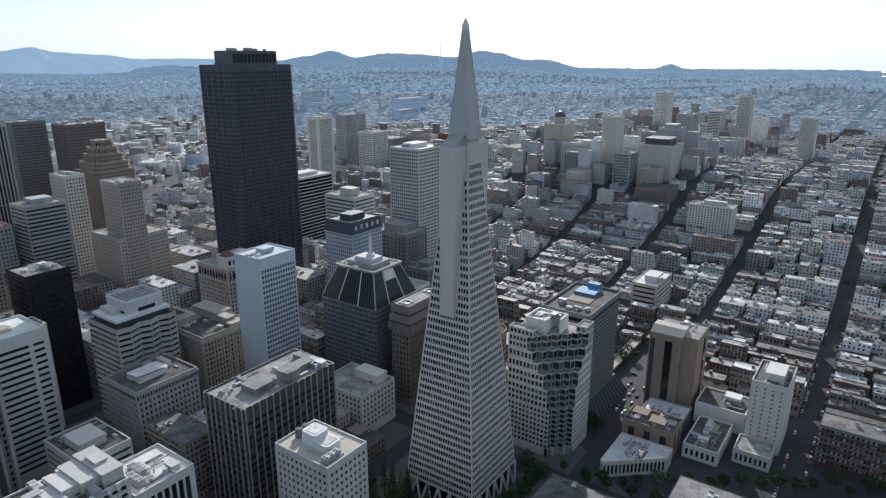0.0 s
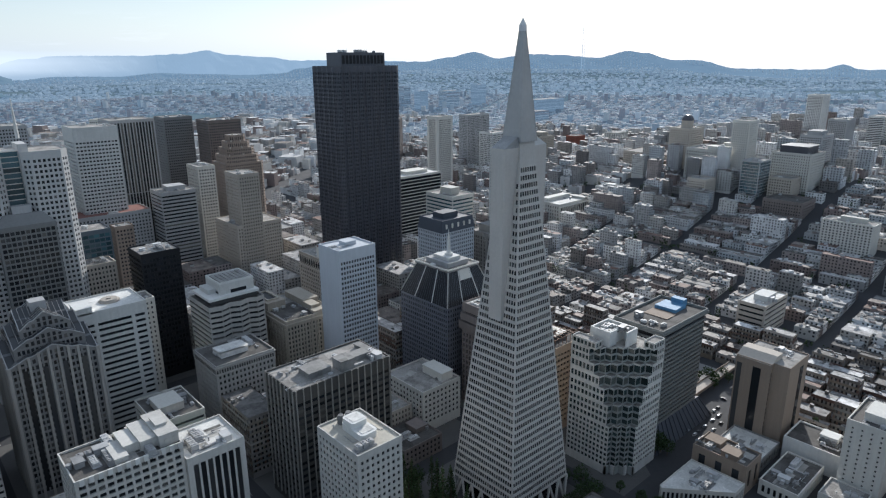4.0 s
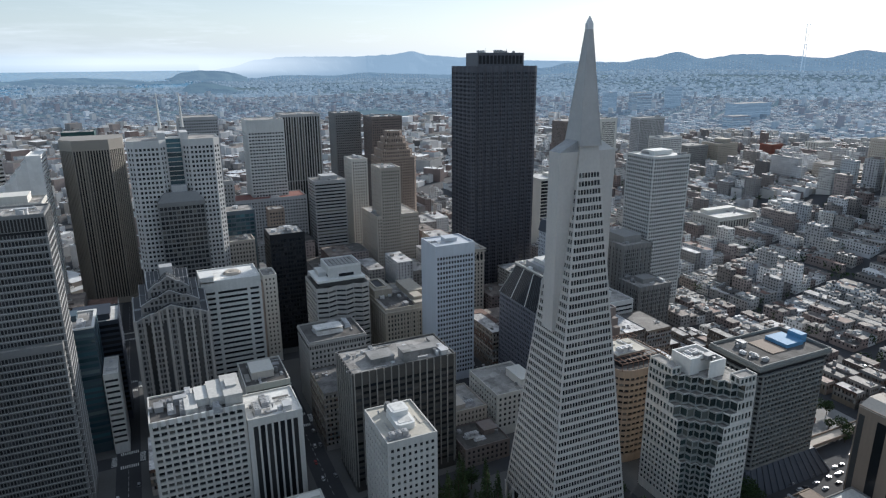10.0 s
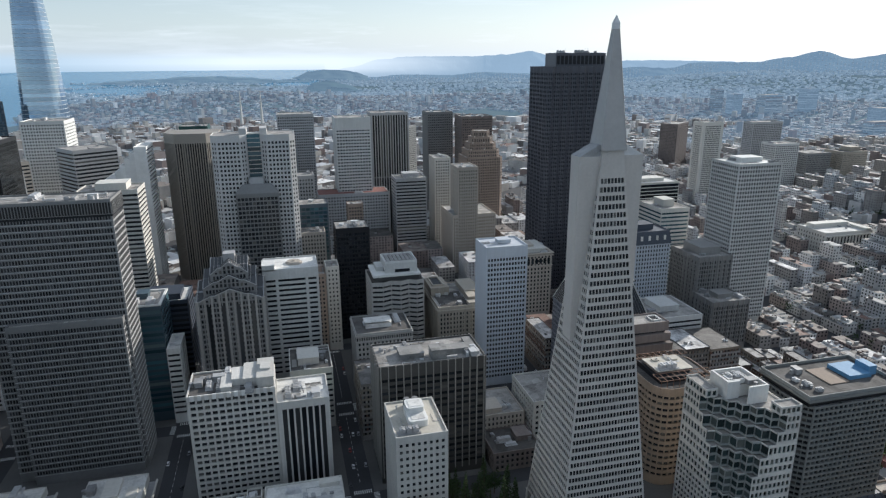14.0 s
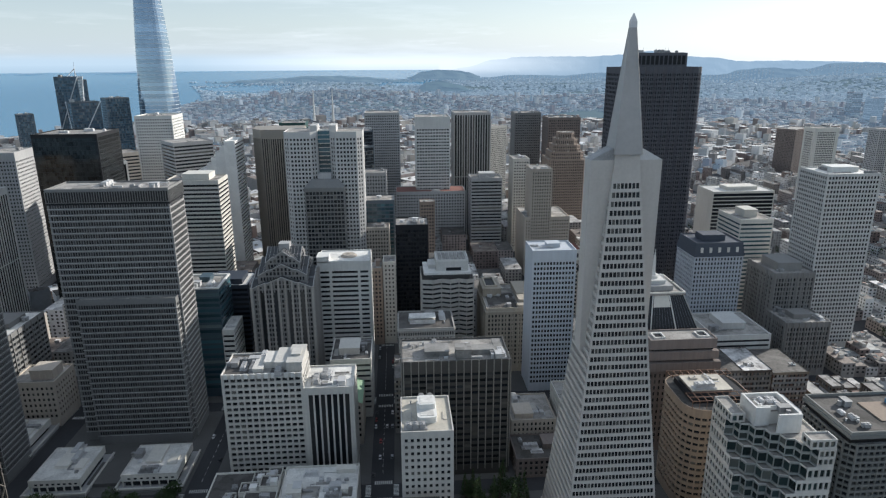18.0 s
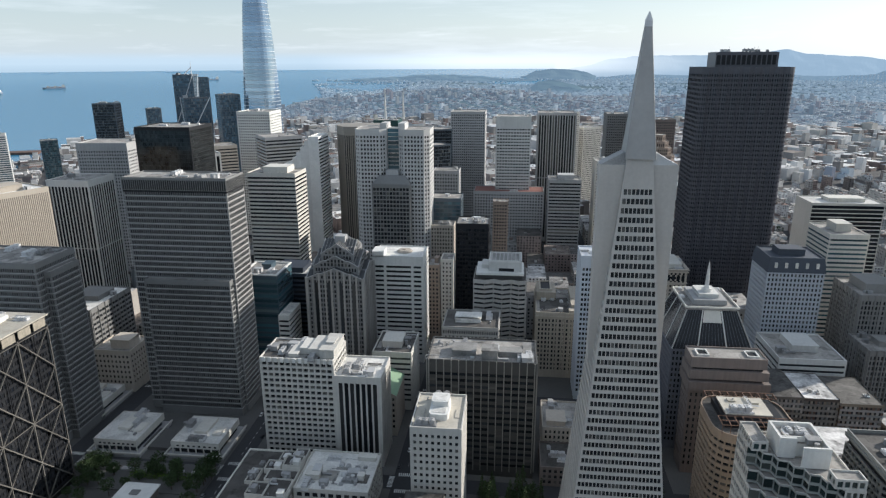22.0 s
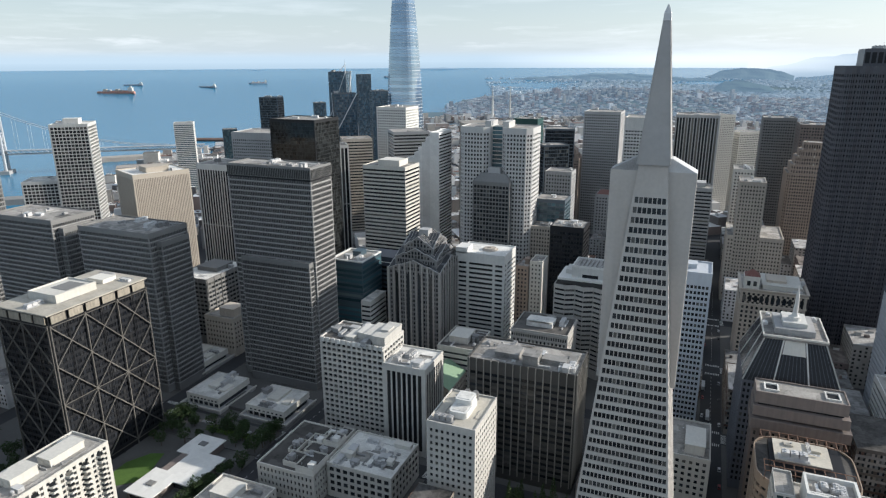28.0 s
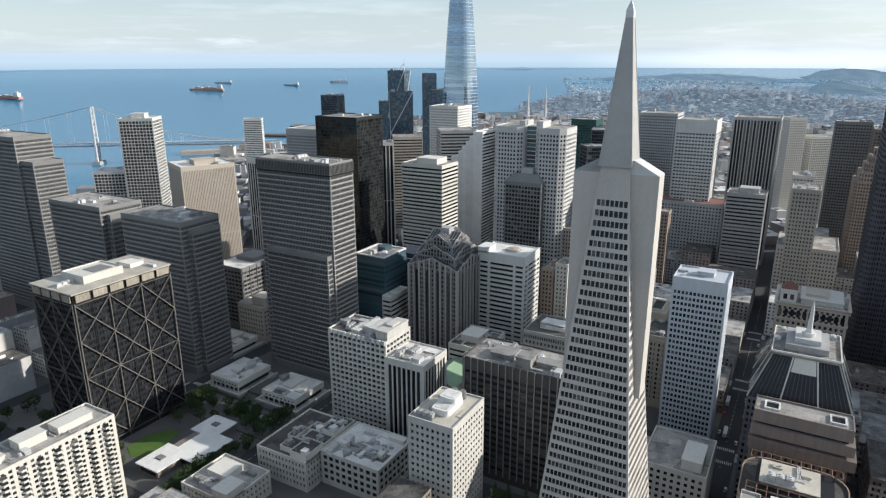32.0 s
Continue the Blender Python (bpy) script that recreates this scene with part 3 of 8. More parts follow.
def smooth(a, b, v):
    t = min(1.0, max(0.0, (v - a) / (b - a)))
    return t * t * (3 - 2 * t)


def bump(x, y, cx, cy, rx, ry, h):
    return h * math.exp(-((x - cx) / rx) ** 2 - ((y - cy) / ry) ** 2)


def land(x, y):
    """Height of the ground at a true place."""
    west = smooth(-560, -1080, x)
    z = 62 * west * smooth(200, -420, y) * smooth(-1150, -500, y)
    z += 45 * west * smooth(-300, 100, y)
    z += bump(x, y, -1150, 500, 420, 420, 60) + bump(x, y, -1010, -340, 190, 190, 34)
    z += bump(x, y, 100, -3600, 700, 450, 80) + bump(x, y, -1400, -3600, 500, 500, 40)
    d = math.hypot(x - CX, y - CY)
    z += 30 * smooth(3200, 6000, d) * noise.noise(Vector((x / 900, y / 900, 3.7)))
    az = math.degrees(math.atan2(-(x - CX), y - CY)) % 360
    z += 110 * smooth(4500, 8500, d) * smooth(152, 140, az) * smooth(112, 124, az)
    return z


SHORE = ((1500, -500), (900, 250), (300, 520), (-250, 640), (-560, 720), (-900, 850), (-1100, 1010), (-1950, 1120), (-2900, 980), (-4000, 1020), (-5500, 1500), (-7500, 2200), (-9000, 2600), (-11000, 1700), (-30000, 1500))


def shore(y):
    if y > 1500:
        return -500
    for (a, u), (b, v) in zip(SHORE, SHORE[1:]):
        if b <= y <= a:
            return u + (v - u) * (a - y) / (a - b)
    return 1500


def inland(x, y):
    return smooth(-30, 40, shore(y) + 25 * noise.noise(Vector((y / 160, 0, 0))) - x)


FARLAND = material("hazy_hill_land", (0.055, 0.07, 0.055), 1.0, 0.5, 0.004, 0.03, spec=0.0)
glow = FARLAND.node_tree.nodes["Principled BSDF"]          # distance haze painted as a blue emission
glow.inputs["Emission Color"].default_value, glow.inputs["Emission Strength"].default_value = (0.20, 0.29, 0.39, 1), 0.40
WATER = bpy.data.materials.new("bay_water")
WATER.use_nodes = True
n_, l_ = WATER.node_tree.nodes, WATER.node_tree.links
b_ = n_["Principled BSDF"]
b_.inputs["Base Color"].default_value, b_.inputs["Roughness"].default_value = (0.03, 0.185, 0.325, 1), 0.22
t_, u_, v_ = n_.new("ShaderNodeTexNoise"), n_.new("ShaderNodeBump"), n_.new("ShaderNodeNewGeometry")
t_.inputs["Scale"].default_value, t_.inputs["Detail"].default_value = 0.06, 6
u_.inputs["Strength"].default_value, u_.inputs["Distance"].default_value = 0.14, 1.0
l_.new(v_.outputs["Position"], t_.inputs["Vector"])
l_.new(t_.outputs["Fac"], u_.inputs["Height"])
l_.new(u_.outputs[0], b_.inputs["Normal"])

radii = [0, 60, 120, 180, 240, 300, 380, 460, 540, 620, 700, 800, 900, 1000, 1100, 1200, 1300, 1400, 1550, 1700, 1900, 2150, 2400, 2700, 3000, 3400, 3800, 4300, 4900, 5600, 6400, 7300, 8400, 9800, 12000, 16000, 24000, 60000]
STEPS = 240
v, f = [], []
for r in radii:
    for i in range(STEPS):
        a = 2 * math.pi * i / STEPS
        x, y = CX - r * math.sin(a), CY + r * math.cos(a)
        dry = inland(x, y) if r < 12000 else 1.0 if r == 60000 or 60 < math.degrees(a) < 186 else 0.0
        z = land(x, y) * dry - 7 * (1 - dry) * max(1, r / 3000)
        if r > 7300:          # falls away behind the hills
            z = min(z, EYE_H - r * 0.034)
        v.append(far(x, y, z)[:3])
for j in range(len(radii) - 1):
    for i in range(STEPS):
        k = (i + 1) % STEPS
        f.append((j * STEPS + i, (j + 1) * STEPS + i, (j + 1) * STEPS + k, j * STEPS + k))
me = bpy.data.meshes.new("ground")
me.from_pydata(v, [], f)
me.materials.append(ASPHALT)
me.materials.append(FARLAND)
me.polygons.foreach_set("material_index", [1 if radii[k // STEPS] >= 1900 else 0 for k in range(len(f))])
me.polygons.foreach_set("use_smooth", [True] * len(f))
tagged(new("ground", me), "dark asphalt city ground rising to hazy hills", "ground", kind="structure")

v, f = [], []
for r in radii[8:]:
    for i in range(STEPS // 2 + 1):
        a = math.radians(176.5 + 190 * i / (STEPS // 2))
        v.append(far(CX - r * math.sin(a), CY + r * math.cos(a), -1.0)[:3])
w = STEPS // 2 + 1
for j in range(len(radii[8:]) - 1):
    for i in range(w - 1):
        f.append((j * w + i, (j + 1) * w + i, (j + 1) * w + i + 1, j * w + i + 1))
me = bpy.data.meshes.new("water")
me.from_pydata(v, [], f)
me.materials.append(WATER)
tagged(new("water", me), "calm blue bay water with fine ripples", "water", kind="structure")


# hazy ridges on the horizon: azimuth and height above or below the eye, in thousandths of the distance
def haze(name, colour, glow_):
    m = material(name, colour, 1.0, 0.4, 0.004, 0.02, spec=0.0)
    # distance haze painted in as an even blue emission
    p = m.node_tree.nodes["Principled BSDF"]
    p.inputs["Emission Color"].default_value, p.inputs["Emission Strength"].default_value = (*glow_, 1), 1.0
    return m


def ridge(label, mat, reach, deep, crest, foot, seed):
    g = Geo()
    rows = []
    az = crest[0][0]
    while az <= crest[-1][0]:
        for (a, u), (b, w_) in zip(crest, crest[1:]):
            if a <= az <= b:
                f_ = smooth(a, b, az)
                h = u + (w_ - u) * f_
        h += 1.1 * noise.noise(Vector((az * 1.7, seed, 0))) + 0.5 * noise.noise(Vector((az * 6.1, seed, 4)))
        line = []
        for k in range(7):
            f_ = k / 6
            r = reach - deep * (1 - f_) + (40 * noise.noise(Vector((az * 0.9, k * 0.7, seed))) if k < 6 else 0)
            e = foot + (h - foot) * (f_ ** 0.8)
            e += (1 - f_) * f_ * 7 * noise.noise(Vector((az * 1.1, k * 0.5, seed + 5)))
            line.append((CX - r * math.sin(radians(az)), CY + r * math.cos(radians(az)), EYE_H + r * e / 1000))
        rows.append(line)
        az += 0.25
    for p, q in zip(rows, rows[1:]):
        for k in range(6):
            g.quad(p[k], q[k], q[k + 1], p[k + 1])
    me = g.mesh("hill_ridge", mat)
    tagged(new("hill_ridge", me), label, "hill", kind="structure")
    return rows


# emitted haze grows paler from near hills to far ones
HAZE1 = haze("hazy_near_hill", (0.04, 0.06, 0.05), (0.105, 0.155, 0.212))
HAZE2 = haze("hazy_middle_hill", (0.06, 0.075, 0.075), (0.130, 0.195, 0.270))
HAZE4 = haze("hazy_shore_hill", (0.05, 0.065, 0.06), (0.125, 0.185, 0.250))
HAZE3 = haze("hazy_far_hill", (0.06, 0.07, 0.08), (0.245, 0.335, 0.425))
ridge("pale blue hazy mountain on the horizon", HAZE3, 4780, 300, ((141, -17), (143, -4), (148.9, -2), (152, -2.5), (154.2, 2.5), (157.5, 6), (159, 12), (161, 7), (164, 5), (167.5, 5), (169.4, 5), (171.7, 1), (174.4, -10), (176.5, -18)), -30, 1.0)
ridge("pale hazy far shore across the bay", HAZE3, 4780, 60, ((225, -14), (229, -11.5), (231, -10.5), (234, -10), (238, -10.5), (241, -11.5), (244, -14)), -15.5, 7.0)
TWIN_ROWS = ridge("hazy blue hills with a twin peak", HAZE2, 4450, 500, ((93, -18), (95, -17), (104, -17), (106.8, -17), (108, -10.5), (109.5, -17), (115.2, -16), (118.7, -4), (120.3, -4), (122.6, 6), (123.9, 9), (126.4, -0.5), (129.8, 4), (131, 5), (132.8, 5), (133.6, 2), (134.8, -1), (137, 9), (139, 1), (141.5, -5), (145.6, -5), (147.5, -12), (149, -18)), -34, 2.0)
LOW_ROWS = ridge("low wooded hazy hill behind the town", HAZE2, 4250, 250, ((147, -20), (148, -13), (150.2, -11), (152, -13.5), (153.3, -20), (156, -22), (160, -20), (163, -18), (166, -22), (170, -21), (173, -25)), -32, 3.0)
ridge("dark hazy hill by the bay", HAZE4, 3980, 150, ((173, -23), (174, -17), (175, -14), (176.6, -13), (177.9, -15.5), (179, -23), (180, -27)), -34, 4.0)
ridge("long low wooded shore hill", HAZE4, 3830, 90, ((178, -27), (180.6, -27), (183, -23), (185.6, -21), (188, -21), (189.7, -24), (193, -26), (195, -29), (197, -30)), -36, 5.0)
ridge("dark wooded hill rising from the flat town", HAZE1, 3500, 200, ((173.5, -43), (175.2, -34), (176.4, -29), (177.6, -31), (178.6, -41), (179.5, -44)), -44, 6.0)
# added glowing sheet that paints haze on the far water, fading above and below
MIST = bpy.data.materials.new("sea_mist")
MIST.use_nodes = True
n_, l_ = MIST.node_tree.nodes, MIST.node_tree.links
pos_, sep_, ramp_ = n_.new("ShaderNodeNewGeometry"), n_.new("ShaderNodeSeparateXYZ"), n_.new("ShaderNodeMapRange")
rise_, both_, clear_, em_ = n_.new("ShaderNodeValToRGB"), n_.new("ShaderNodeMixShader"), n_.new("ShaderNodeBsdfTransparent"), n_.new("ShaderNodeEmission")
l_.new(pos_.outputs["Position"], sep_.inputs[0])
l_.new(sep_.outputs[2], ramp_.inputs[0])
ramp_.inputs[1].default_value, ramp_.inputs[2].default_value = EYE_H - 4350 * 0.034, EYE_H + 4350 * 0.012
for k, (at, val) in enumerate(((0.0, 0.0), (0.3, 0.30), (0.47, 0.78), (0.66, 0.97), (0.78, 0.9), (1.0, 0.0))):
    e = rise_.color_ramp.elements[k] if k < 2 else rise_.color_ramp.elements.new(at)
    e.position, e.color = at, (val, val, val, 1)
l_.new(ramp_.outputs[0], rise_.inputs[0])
sunny_, tint_ = n_.new("ShaderNodeMapRange"), n_.new("ShaderNodeMix")          # glow painted paler on the side of the low sun
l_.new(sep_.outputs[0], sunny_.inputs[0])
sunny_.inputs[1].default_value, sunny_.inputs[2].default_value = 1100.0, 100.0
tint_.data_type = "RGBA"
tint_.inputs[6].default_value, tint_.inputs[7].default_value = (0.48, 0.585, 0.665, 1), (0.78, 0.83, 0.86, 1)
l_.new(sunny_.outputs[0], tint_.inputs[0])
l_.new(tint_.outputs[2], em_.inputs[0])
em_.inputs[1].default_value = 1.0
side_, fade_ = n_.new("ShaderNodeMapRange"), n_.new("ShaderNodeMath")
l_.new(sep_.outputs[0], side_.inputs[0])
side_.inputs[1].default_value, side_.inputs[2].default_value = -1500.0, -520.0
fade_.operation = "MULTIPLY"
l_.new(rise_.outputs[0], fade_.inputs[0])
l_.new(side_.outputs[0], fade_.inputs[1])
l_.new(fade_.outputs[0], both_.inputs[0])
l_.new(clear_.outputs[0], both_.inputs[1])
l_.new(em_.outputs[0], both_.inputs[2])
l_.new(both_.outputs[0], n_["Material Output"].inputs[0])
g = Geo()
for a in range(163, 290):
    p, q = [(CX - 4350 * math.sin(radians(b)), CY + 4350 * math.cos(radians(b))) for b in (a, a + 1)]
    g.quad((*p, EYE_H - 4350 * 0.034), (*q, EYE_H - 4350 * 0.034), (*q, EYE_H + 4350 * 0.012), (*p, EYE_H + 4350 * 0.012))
mist = tagged(new("backdrop", g.mesh("sea_mist", MIST)), "glowing sheet of painted haze over the far bay water", "backdrop", kind="structure")
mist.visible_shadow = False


TAKEN = []          # footprints of the buildings that are built one by one

# ---- the pyramid ----
PX, PY, PZ = -270.8, -177.8, 258.1


def pyramid():
    t = thing("pyramid_tower", "tall pale quartz-clad pyramid skyscraper with two wings and a metal spire", "skyscraper", (PX, PY, 0))
    hx = lambda z: 24.6 * (1 - z / PZ)
    hy = lambda z: 23.6 * (1 - z / PZ)
    top, base, floors = 203.0, 13.0, 47
    fl = (top - 8 - base) / floors
    for nm, ax in (("N", 0), ("E", 1), ("S", 2), ("W", 3)):
        half, off = (hx, hy) if ax % 2 == 0 else (hy, hx)
        sg = 1 if ax < 2 else -1
        if ax % 2 == 0:
            P = lambda u, z: (-u * sg, off(z) * sg, z)
            inw = (0, -0.45 * sg, -0.04)
        else:
            P = lambda u, z: (off(z) * sg, u * sg, z)
            inw = (-0.45 * sg, 0, -0.04)
        for i in range(floors):
            g, panes = Geo(), []
            za = base + fl * i
            zb, zt = za + fl * 0.31, za + fl * 0.91
            hw = half(zt) - 0.6
            n = max(2, int(2 * hw / 1.6))
            b = 2 * hw / n
            skip = 4.4 if ax % 2 == 1 and za > 115 else -1
            cols = [(-hw + b * k + b * 0.09, -hw + b * k + b * 0.91) for k in range(n)]
            cols = [c for c in cols if c[0] > skip or c[1] < -skip]
            if za > top - 8 - fl * 2:
                cols = cols if ax % 2 == 0 and i < floors - 1 else []
            facade(g, panes, P, inw, lambda z: -half(z), half, za, za + fl, [(zb, zt, cols)] if cols else [])
            fp = part("facade_panel", g, QUARTZ, t)
            if i % 3 == 0 and ax in (0, 1) and i > 18:
                hang_panes(panes, GLASSD, fp, 4)
            else:
                hang_panes(panes, GLASSD, fp, 0)
        g = Geo()
        za = base + fl * floors
        g.quad(P(-half(za), za), P(half(za), za), P(half(top), top), P(-half(top), top))
        part("crown_panel", g, QUARTZ, t)
        # splayed legs under the shaft
        n = 6
        for k in range(n):
            g = Geo()
            u0, u1 = -half(base) + 2 * half(base) * k / n, -half(base) + 2 * half(base) * (k + 1) / n
            um = (u0 + u1) / 2
            for a, c in ((um, u0), (um, u1)):
                g.tube(P(a * 1.04, 0.0), P(c, base + 0.5), 0.8, 0.7, 6)
            part("leg_truss", g, QUARTZ, t)
    g = Geo()
    g.box(-20, -19, 0, 20, 19, base - 0.6)
    part("lobby", g, GLASSD, t)
    for s, nm in ((1, "E"), (-1, "W")):
        g = Geo()
        x1 = s * 15.6
        ring = [(s * 4, -4.5), (x1, -4.3), (x1, 4.3), (s * 4, 4.5)]
        if s < 0:
            ring.reverse()
        up = [(s * 4, -4.5), (x1, -4.3), (x1, 4.3), (s * 4, 4.5)]
        if s < 0:
            up.reverse()
        g.prism(ring, 113, 200.5, ring2=up)
        part("wing", g, QUARTZ, t, "blank quartz-clad wing")
        g = Geo()
        low = [(s * 4, -4.5), (x1, -4.3), (x1, 4.3), (s * 4, 4.5)]
        if s < 0:
            low.reverse()
        up = [(s * 4, -4.4), (s * 6.5, -4.2), (s * 6.5, 4.2), (s * 4, 4.4)]
        if s < 0:
            up.reverse()
        g.prism(low, 200.5, 205.5, ring2=up)
        part("wing_cap", g, METAL, t, "sloped metal wing cap")
    # spire
    zs = [203, 215, 228, 241, 254]
    hs = lambda z: 6.0 - (z - 203) / 52 * 4.9
    for a, b in zip(zs, zs[1:]):
        g = Geo()
        sq = lambda r: [(-r, -r), (r, -r), (r, r), (-r, r)]
        g.prism(sq(hs(a)), a, b, ring2=sq(hs(b)))
        for k in range(4):
            g.tube((hs(a) * (1 if k in (1, 2) else -1), hs(a) * (1 if k > 1 else -1), a), (hs(b) * (1 if k in (1, 2) else -1), hs(b) * (1 if k > 1 else -1), b), 0.22, 0.2, 6)
        part("spire_panel", g, SPIRE, t)
    g = Geo()
    g.prism(sq(1.35), 254, 256.5, ring2=sq(1.25))
    g.prism(sq(1.25), 256.5, 259.6, ring2=sq(0.15))
    part("spire_cap", g, METAL, t, "small metal and glass tip")
    return t


pyramid()


def T(name, label, rect, z1, st, z0=0, **kw):
    TAKEN.append((rect[0], rect[1], rect[2], rect[3]))
    return tower(name, label, rect, z0, z1, st, **kw)


TAKEN += [(-330 - 13 * k, -300 - 13 * k, -100 + 22 * k, -70 + 22 * k) for k in range(11)]      # the diagonal avenue
TAKEN += [(5, 150, -143, -30), (-152, -52, -174, -130), (-298, -244, -206, -150), (-510, -462, -226, -140), (-60, 60, -330, -232), (60, 110, -320, -232), (-60, 10, -232, -130), (-260, -205, -232, -135), (-456, -433, -172, -124)]
BROWNST = material("brown_terracotta", (0.30, 0.24, 0.20), 0.85, 0.2, streak=0.15)
STONEL = material("light_grey_stone", (0.40, 0.385, 0.36), 0.85, 0.16, streak=0.16)
COURTST = material("buff_stone", (0.39, 0.35, 0.29), 0.85, 0.16, streak=0.16)
STONEG = material("grey_brown_stone", (0.24, 0.235, 0.225), 0.85, 0.15, streak=0.12)
DGREYN = material("navy_cladding", (0.045, 0.055, 0.075), 0.6, 0.15, spec=0.3)
CREAMG = material("weathered_cream_concrete", (0.54, 0.525, 0.49), 0.85, 0.16, streak=0.14)
GREENCL = material("bottle_green_cladding", (0.025, 0.075, 0.07), 0.4, 0.15)
TEALB = material("teal_spandrel", (0.06, 0.095, 0.12), 0.4, 0.15)
SILL = material("pale_concrete_sill", (0.43, 0.43, 0.42), 0.9, 0.15, spec=0.1)
PLANT = material("dusty_plant_cladding", (0.25, 0.245, 0.235), 0.85, 0.3, 0.15, 0.9, patch=0.3)
BRONZE3 = material("pale_bronze_fin", (0.29, 0.275, 0.25), 0.6, 0.12)
# patch paints mottled city reflections into the base colour
MIRROR = material("black_mirror_glass", (0.03, 0.033, 0.033), 0.08, 0.5, 0.05, 0.35, 0.3, 0.6, 0.1, bump=0.2, patch=0.5)
GRID = {"fl": 3.7, "bay": 3.0, "wf": 0.55, "hf": 0.5}
BAND = {"fl": 3.9, "bay": 0, "hf": 0.45, "mu": 0.8, "dep": 0.5}

# towers near the pyramid
T("office_tower", "white concrete tower with small square punched windows", (-198, -172, -219, -184), 67, {"fl": 3.6, "bay": 3.1, "wf": 0.5, "hf": 0.5, "mb": 4}, wall=CREAMG, roof=ROOFG, cap=140, clutter=2)
T("office_tower", "bronze-brown gridded office block with vertical mullions", (-236, -173, -274, -242), 76, {"fl": 3.8, "bay": 4.5, "wf": 0.86, "hf": 0.5, "fin": (0.5, 0.7), "fin_bay": 4.5, "fin_mat": BRONZE3, "mt": 7, "house_mat": PLANT}, wall=BRONZE, pane=GLASSD, roof=ROOFG, house=((0.14, 0.34, 0.5, 0.72, 2.2), (0.36, 0.5, 0.62, 0.9, 5.2), (0.56, 0.78, 0.4, 0.75, 2.4), (0.05, 0.12, 0.2, 0.8, 1.2)), cap=120, clutter=16)
T("office_tower", "white office block with a deep grid of windows", (-116, -70, -275, -246), 70, {"fl": 3.6, "bay": 3.8, "wf": 0.74, "hf": 0.6, "dep": 1.0, "mb": 5, "mt": 2}, wall=CREAMG, roof=ROOFD, house=((0.01, 0.2, 0.06, 0.9, 5.2), (0.2, 0.36, 0.12, 0.8, 4.2), (0.36, 0.5, 0.2, 0.7, 3.2), (0.5, 0.62, 0.35, 0.9, 1.8), (0.05, 0.16, 0.3, 0.6, 6.4)), cap=150, clutter=9)
T("office_tower", "white office block with black vertical window strips", (-145, -116.2, -273, -244), 61, {"fl": 40, "bay": 3.3, "wf": 0.72, "hf": 0.98, "dep": 0.6, "mt": 4, "mb": 3, "mu": 2.2}, wall=CREAMG, pane=GLASSK, roof=ROOFW, cap=40, clutter=13)
T("office_block", "small white office block with banded windows and dark roof", (-152, -124, -350, -313), 45, BAND, wall=OFFW, roof=ROOFD, house=((0.3, 0.8, 0.3, 0.75, 4),), cap=20, clutter=7)
frieze = T("office_block", "pale grey stone office block with a frieze of small windows", (-212, -171, -374, -339), 55, {"fl": 3.7, "bay": 2.8, "wf": 0.5, "hf": 0.56, "dep": 0.5, "mt": 6.5, "house_mat": PLANT}, wall=STONEL, roof=ROOFD, house=((0.36, 0.5, 0.2, 0.5, 2.2),), cap=60, clutter=5)
for k in range(24):
    solid("frieze_window", frieze, GLASSD, (-19.6 + 1.68 * k, 17.4, 49.6, -18.7 + 1.68 * k, 17.58, 51.9))
for k in range(20):
    solid("frieze_window", frieze, GLASSD, (20.4, -16.4 + 1.68 * k, 49.6, 20.58, -15.5 + 1.68 * k, 51.9))
solid("cornice", frieze, STONEL, (-21.1, -18.1, 52.9, 21.1, 18.1, 53.7), (-20.8, -17.8, 48.3, 20.8, 17.8, 48.8))
g = Geo()
g.prism([(-7, -6), (12, -6), (12, 7), (-7, 7)], 54.1, 57.4)
g.poly([(-7.4, -6.4, 57.5), (12.4, -6.4, 57.5), (12.4, 7.4, 58.7), (-7.4, 7.4, 58.7)])
part("plant_shed", g, ROOFW, frieze, "white metal plant shed")
T("office_tower", "slim black glass and metal tower", (-199, -170, -486, -457), 103, {"fl": 3.8, "bay": 2.4, "wf": 0.8, "hf": 0.6, "dep": 0.25, "mt": 4}, wall=BLACK, pane=GLASSK, roof=ROOFG, cap=30, clutter=11)
T("office_tower", "white tower with wide windows and a round roof fan", (-150, -109, -421, -389), 92, {"fl": 3.9, "spans": ((0.05, 0.22), (0.27, 0.76), (0.81, 0.96)), "hf": 0.5, "mt": 7, "dep": 0.8}, wall=WHITE, roof=ROOFW, house=((0.78, 1.0, 0.55, 1.0, 3.5),), cap=100, clutter=0)
T("office_tower", "pale blue-white slab tower with a blank side", (-300, -268, -368, -341), 111, {"fl": 3.6, "bay": 2.3, "wf": 0.68, "hf": 0.58, "mt": 8}, wall=PALEB, roof=PALEB, house=((0.3, 0.6, 0.3, 0.6, 2),), cap=120, clutter=2, blank="E")
T("office_tower", "white tower with a fine grid of small windows", (-561, -516, -432, -394), 153, {"fl": 3.7, "bay": 2.7, "wf": 0.68, "hf": 0.6, "mt": 1.5}, wall=WHITE, roof=ROOFW, house=((0.2, 0.7, 0.2, 0.6, 3),), cap=150, clutter=9)
slab = T("office_tower", "dark striped slab tower with many thin bands", (-35.5, 36, -325, -298), 169, {"fl": 3.75, "bay": 1.5, "wf": 0.8, "hf": 0.66, "dep": 0.6, "ledge": (0.2, SILL), "mt": 8.5}, wall=DGREY, pane=GLASSN, roof=ROOFG, cap=200, clutter=11)
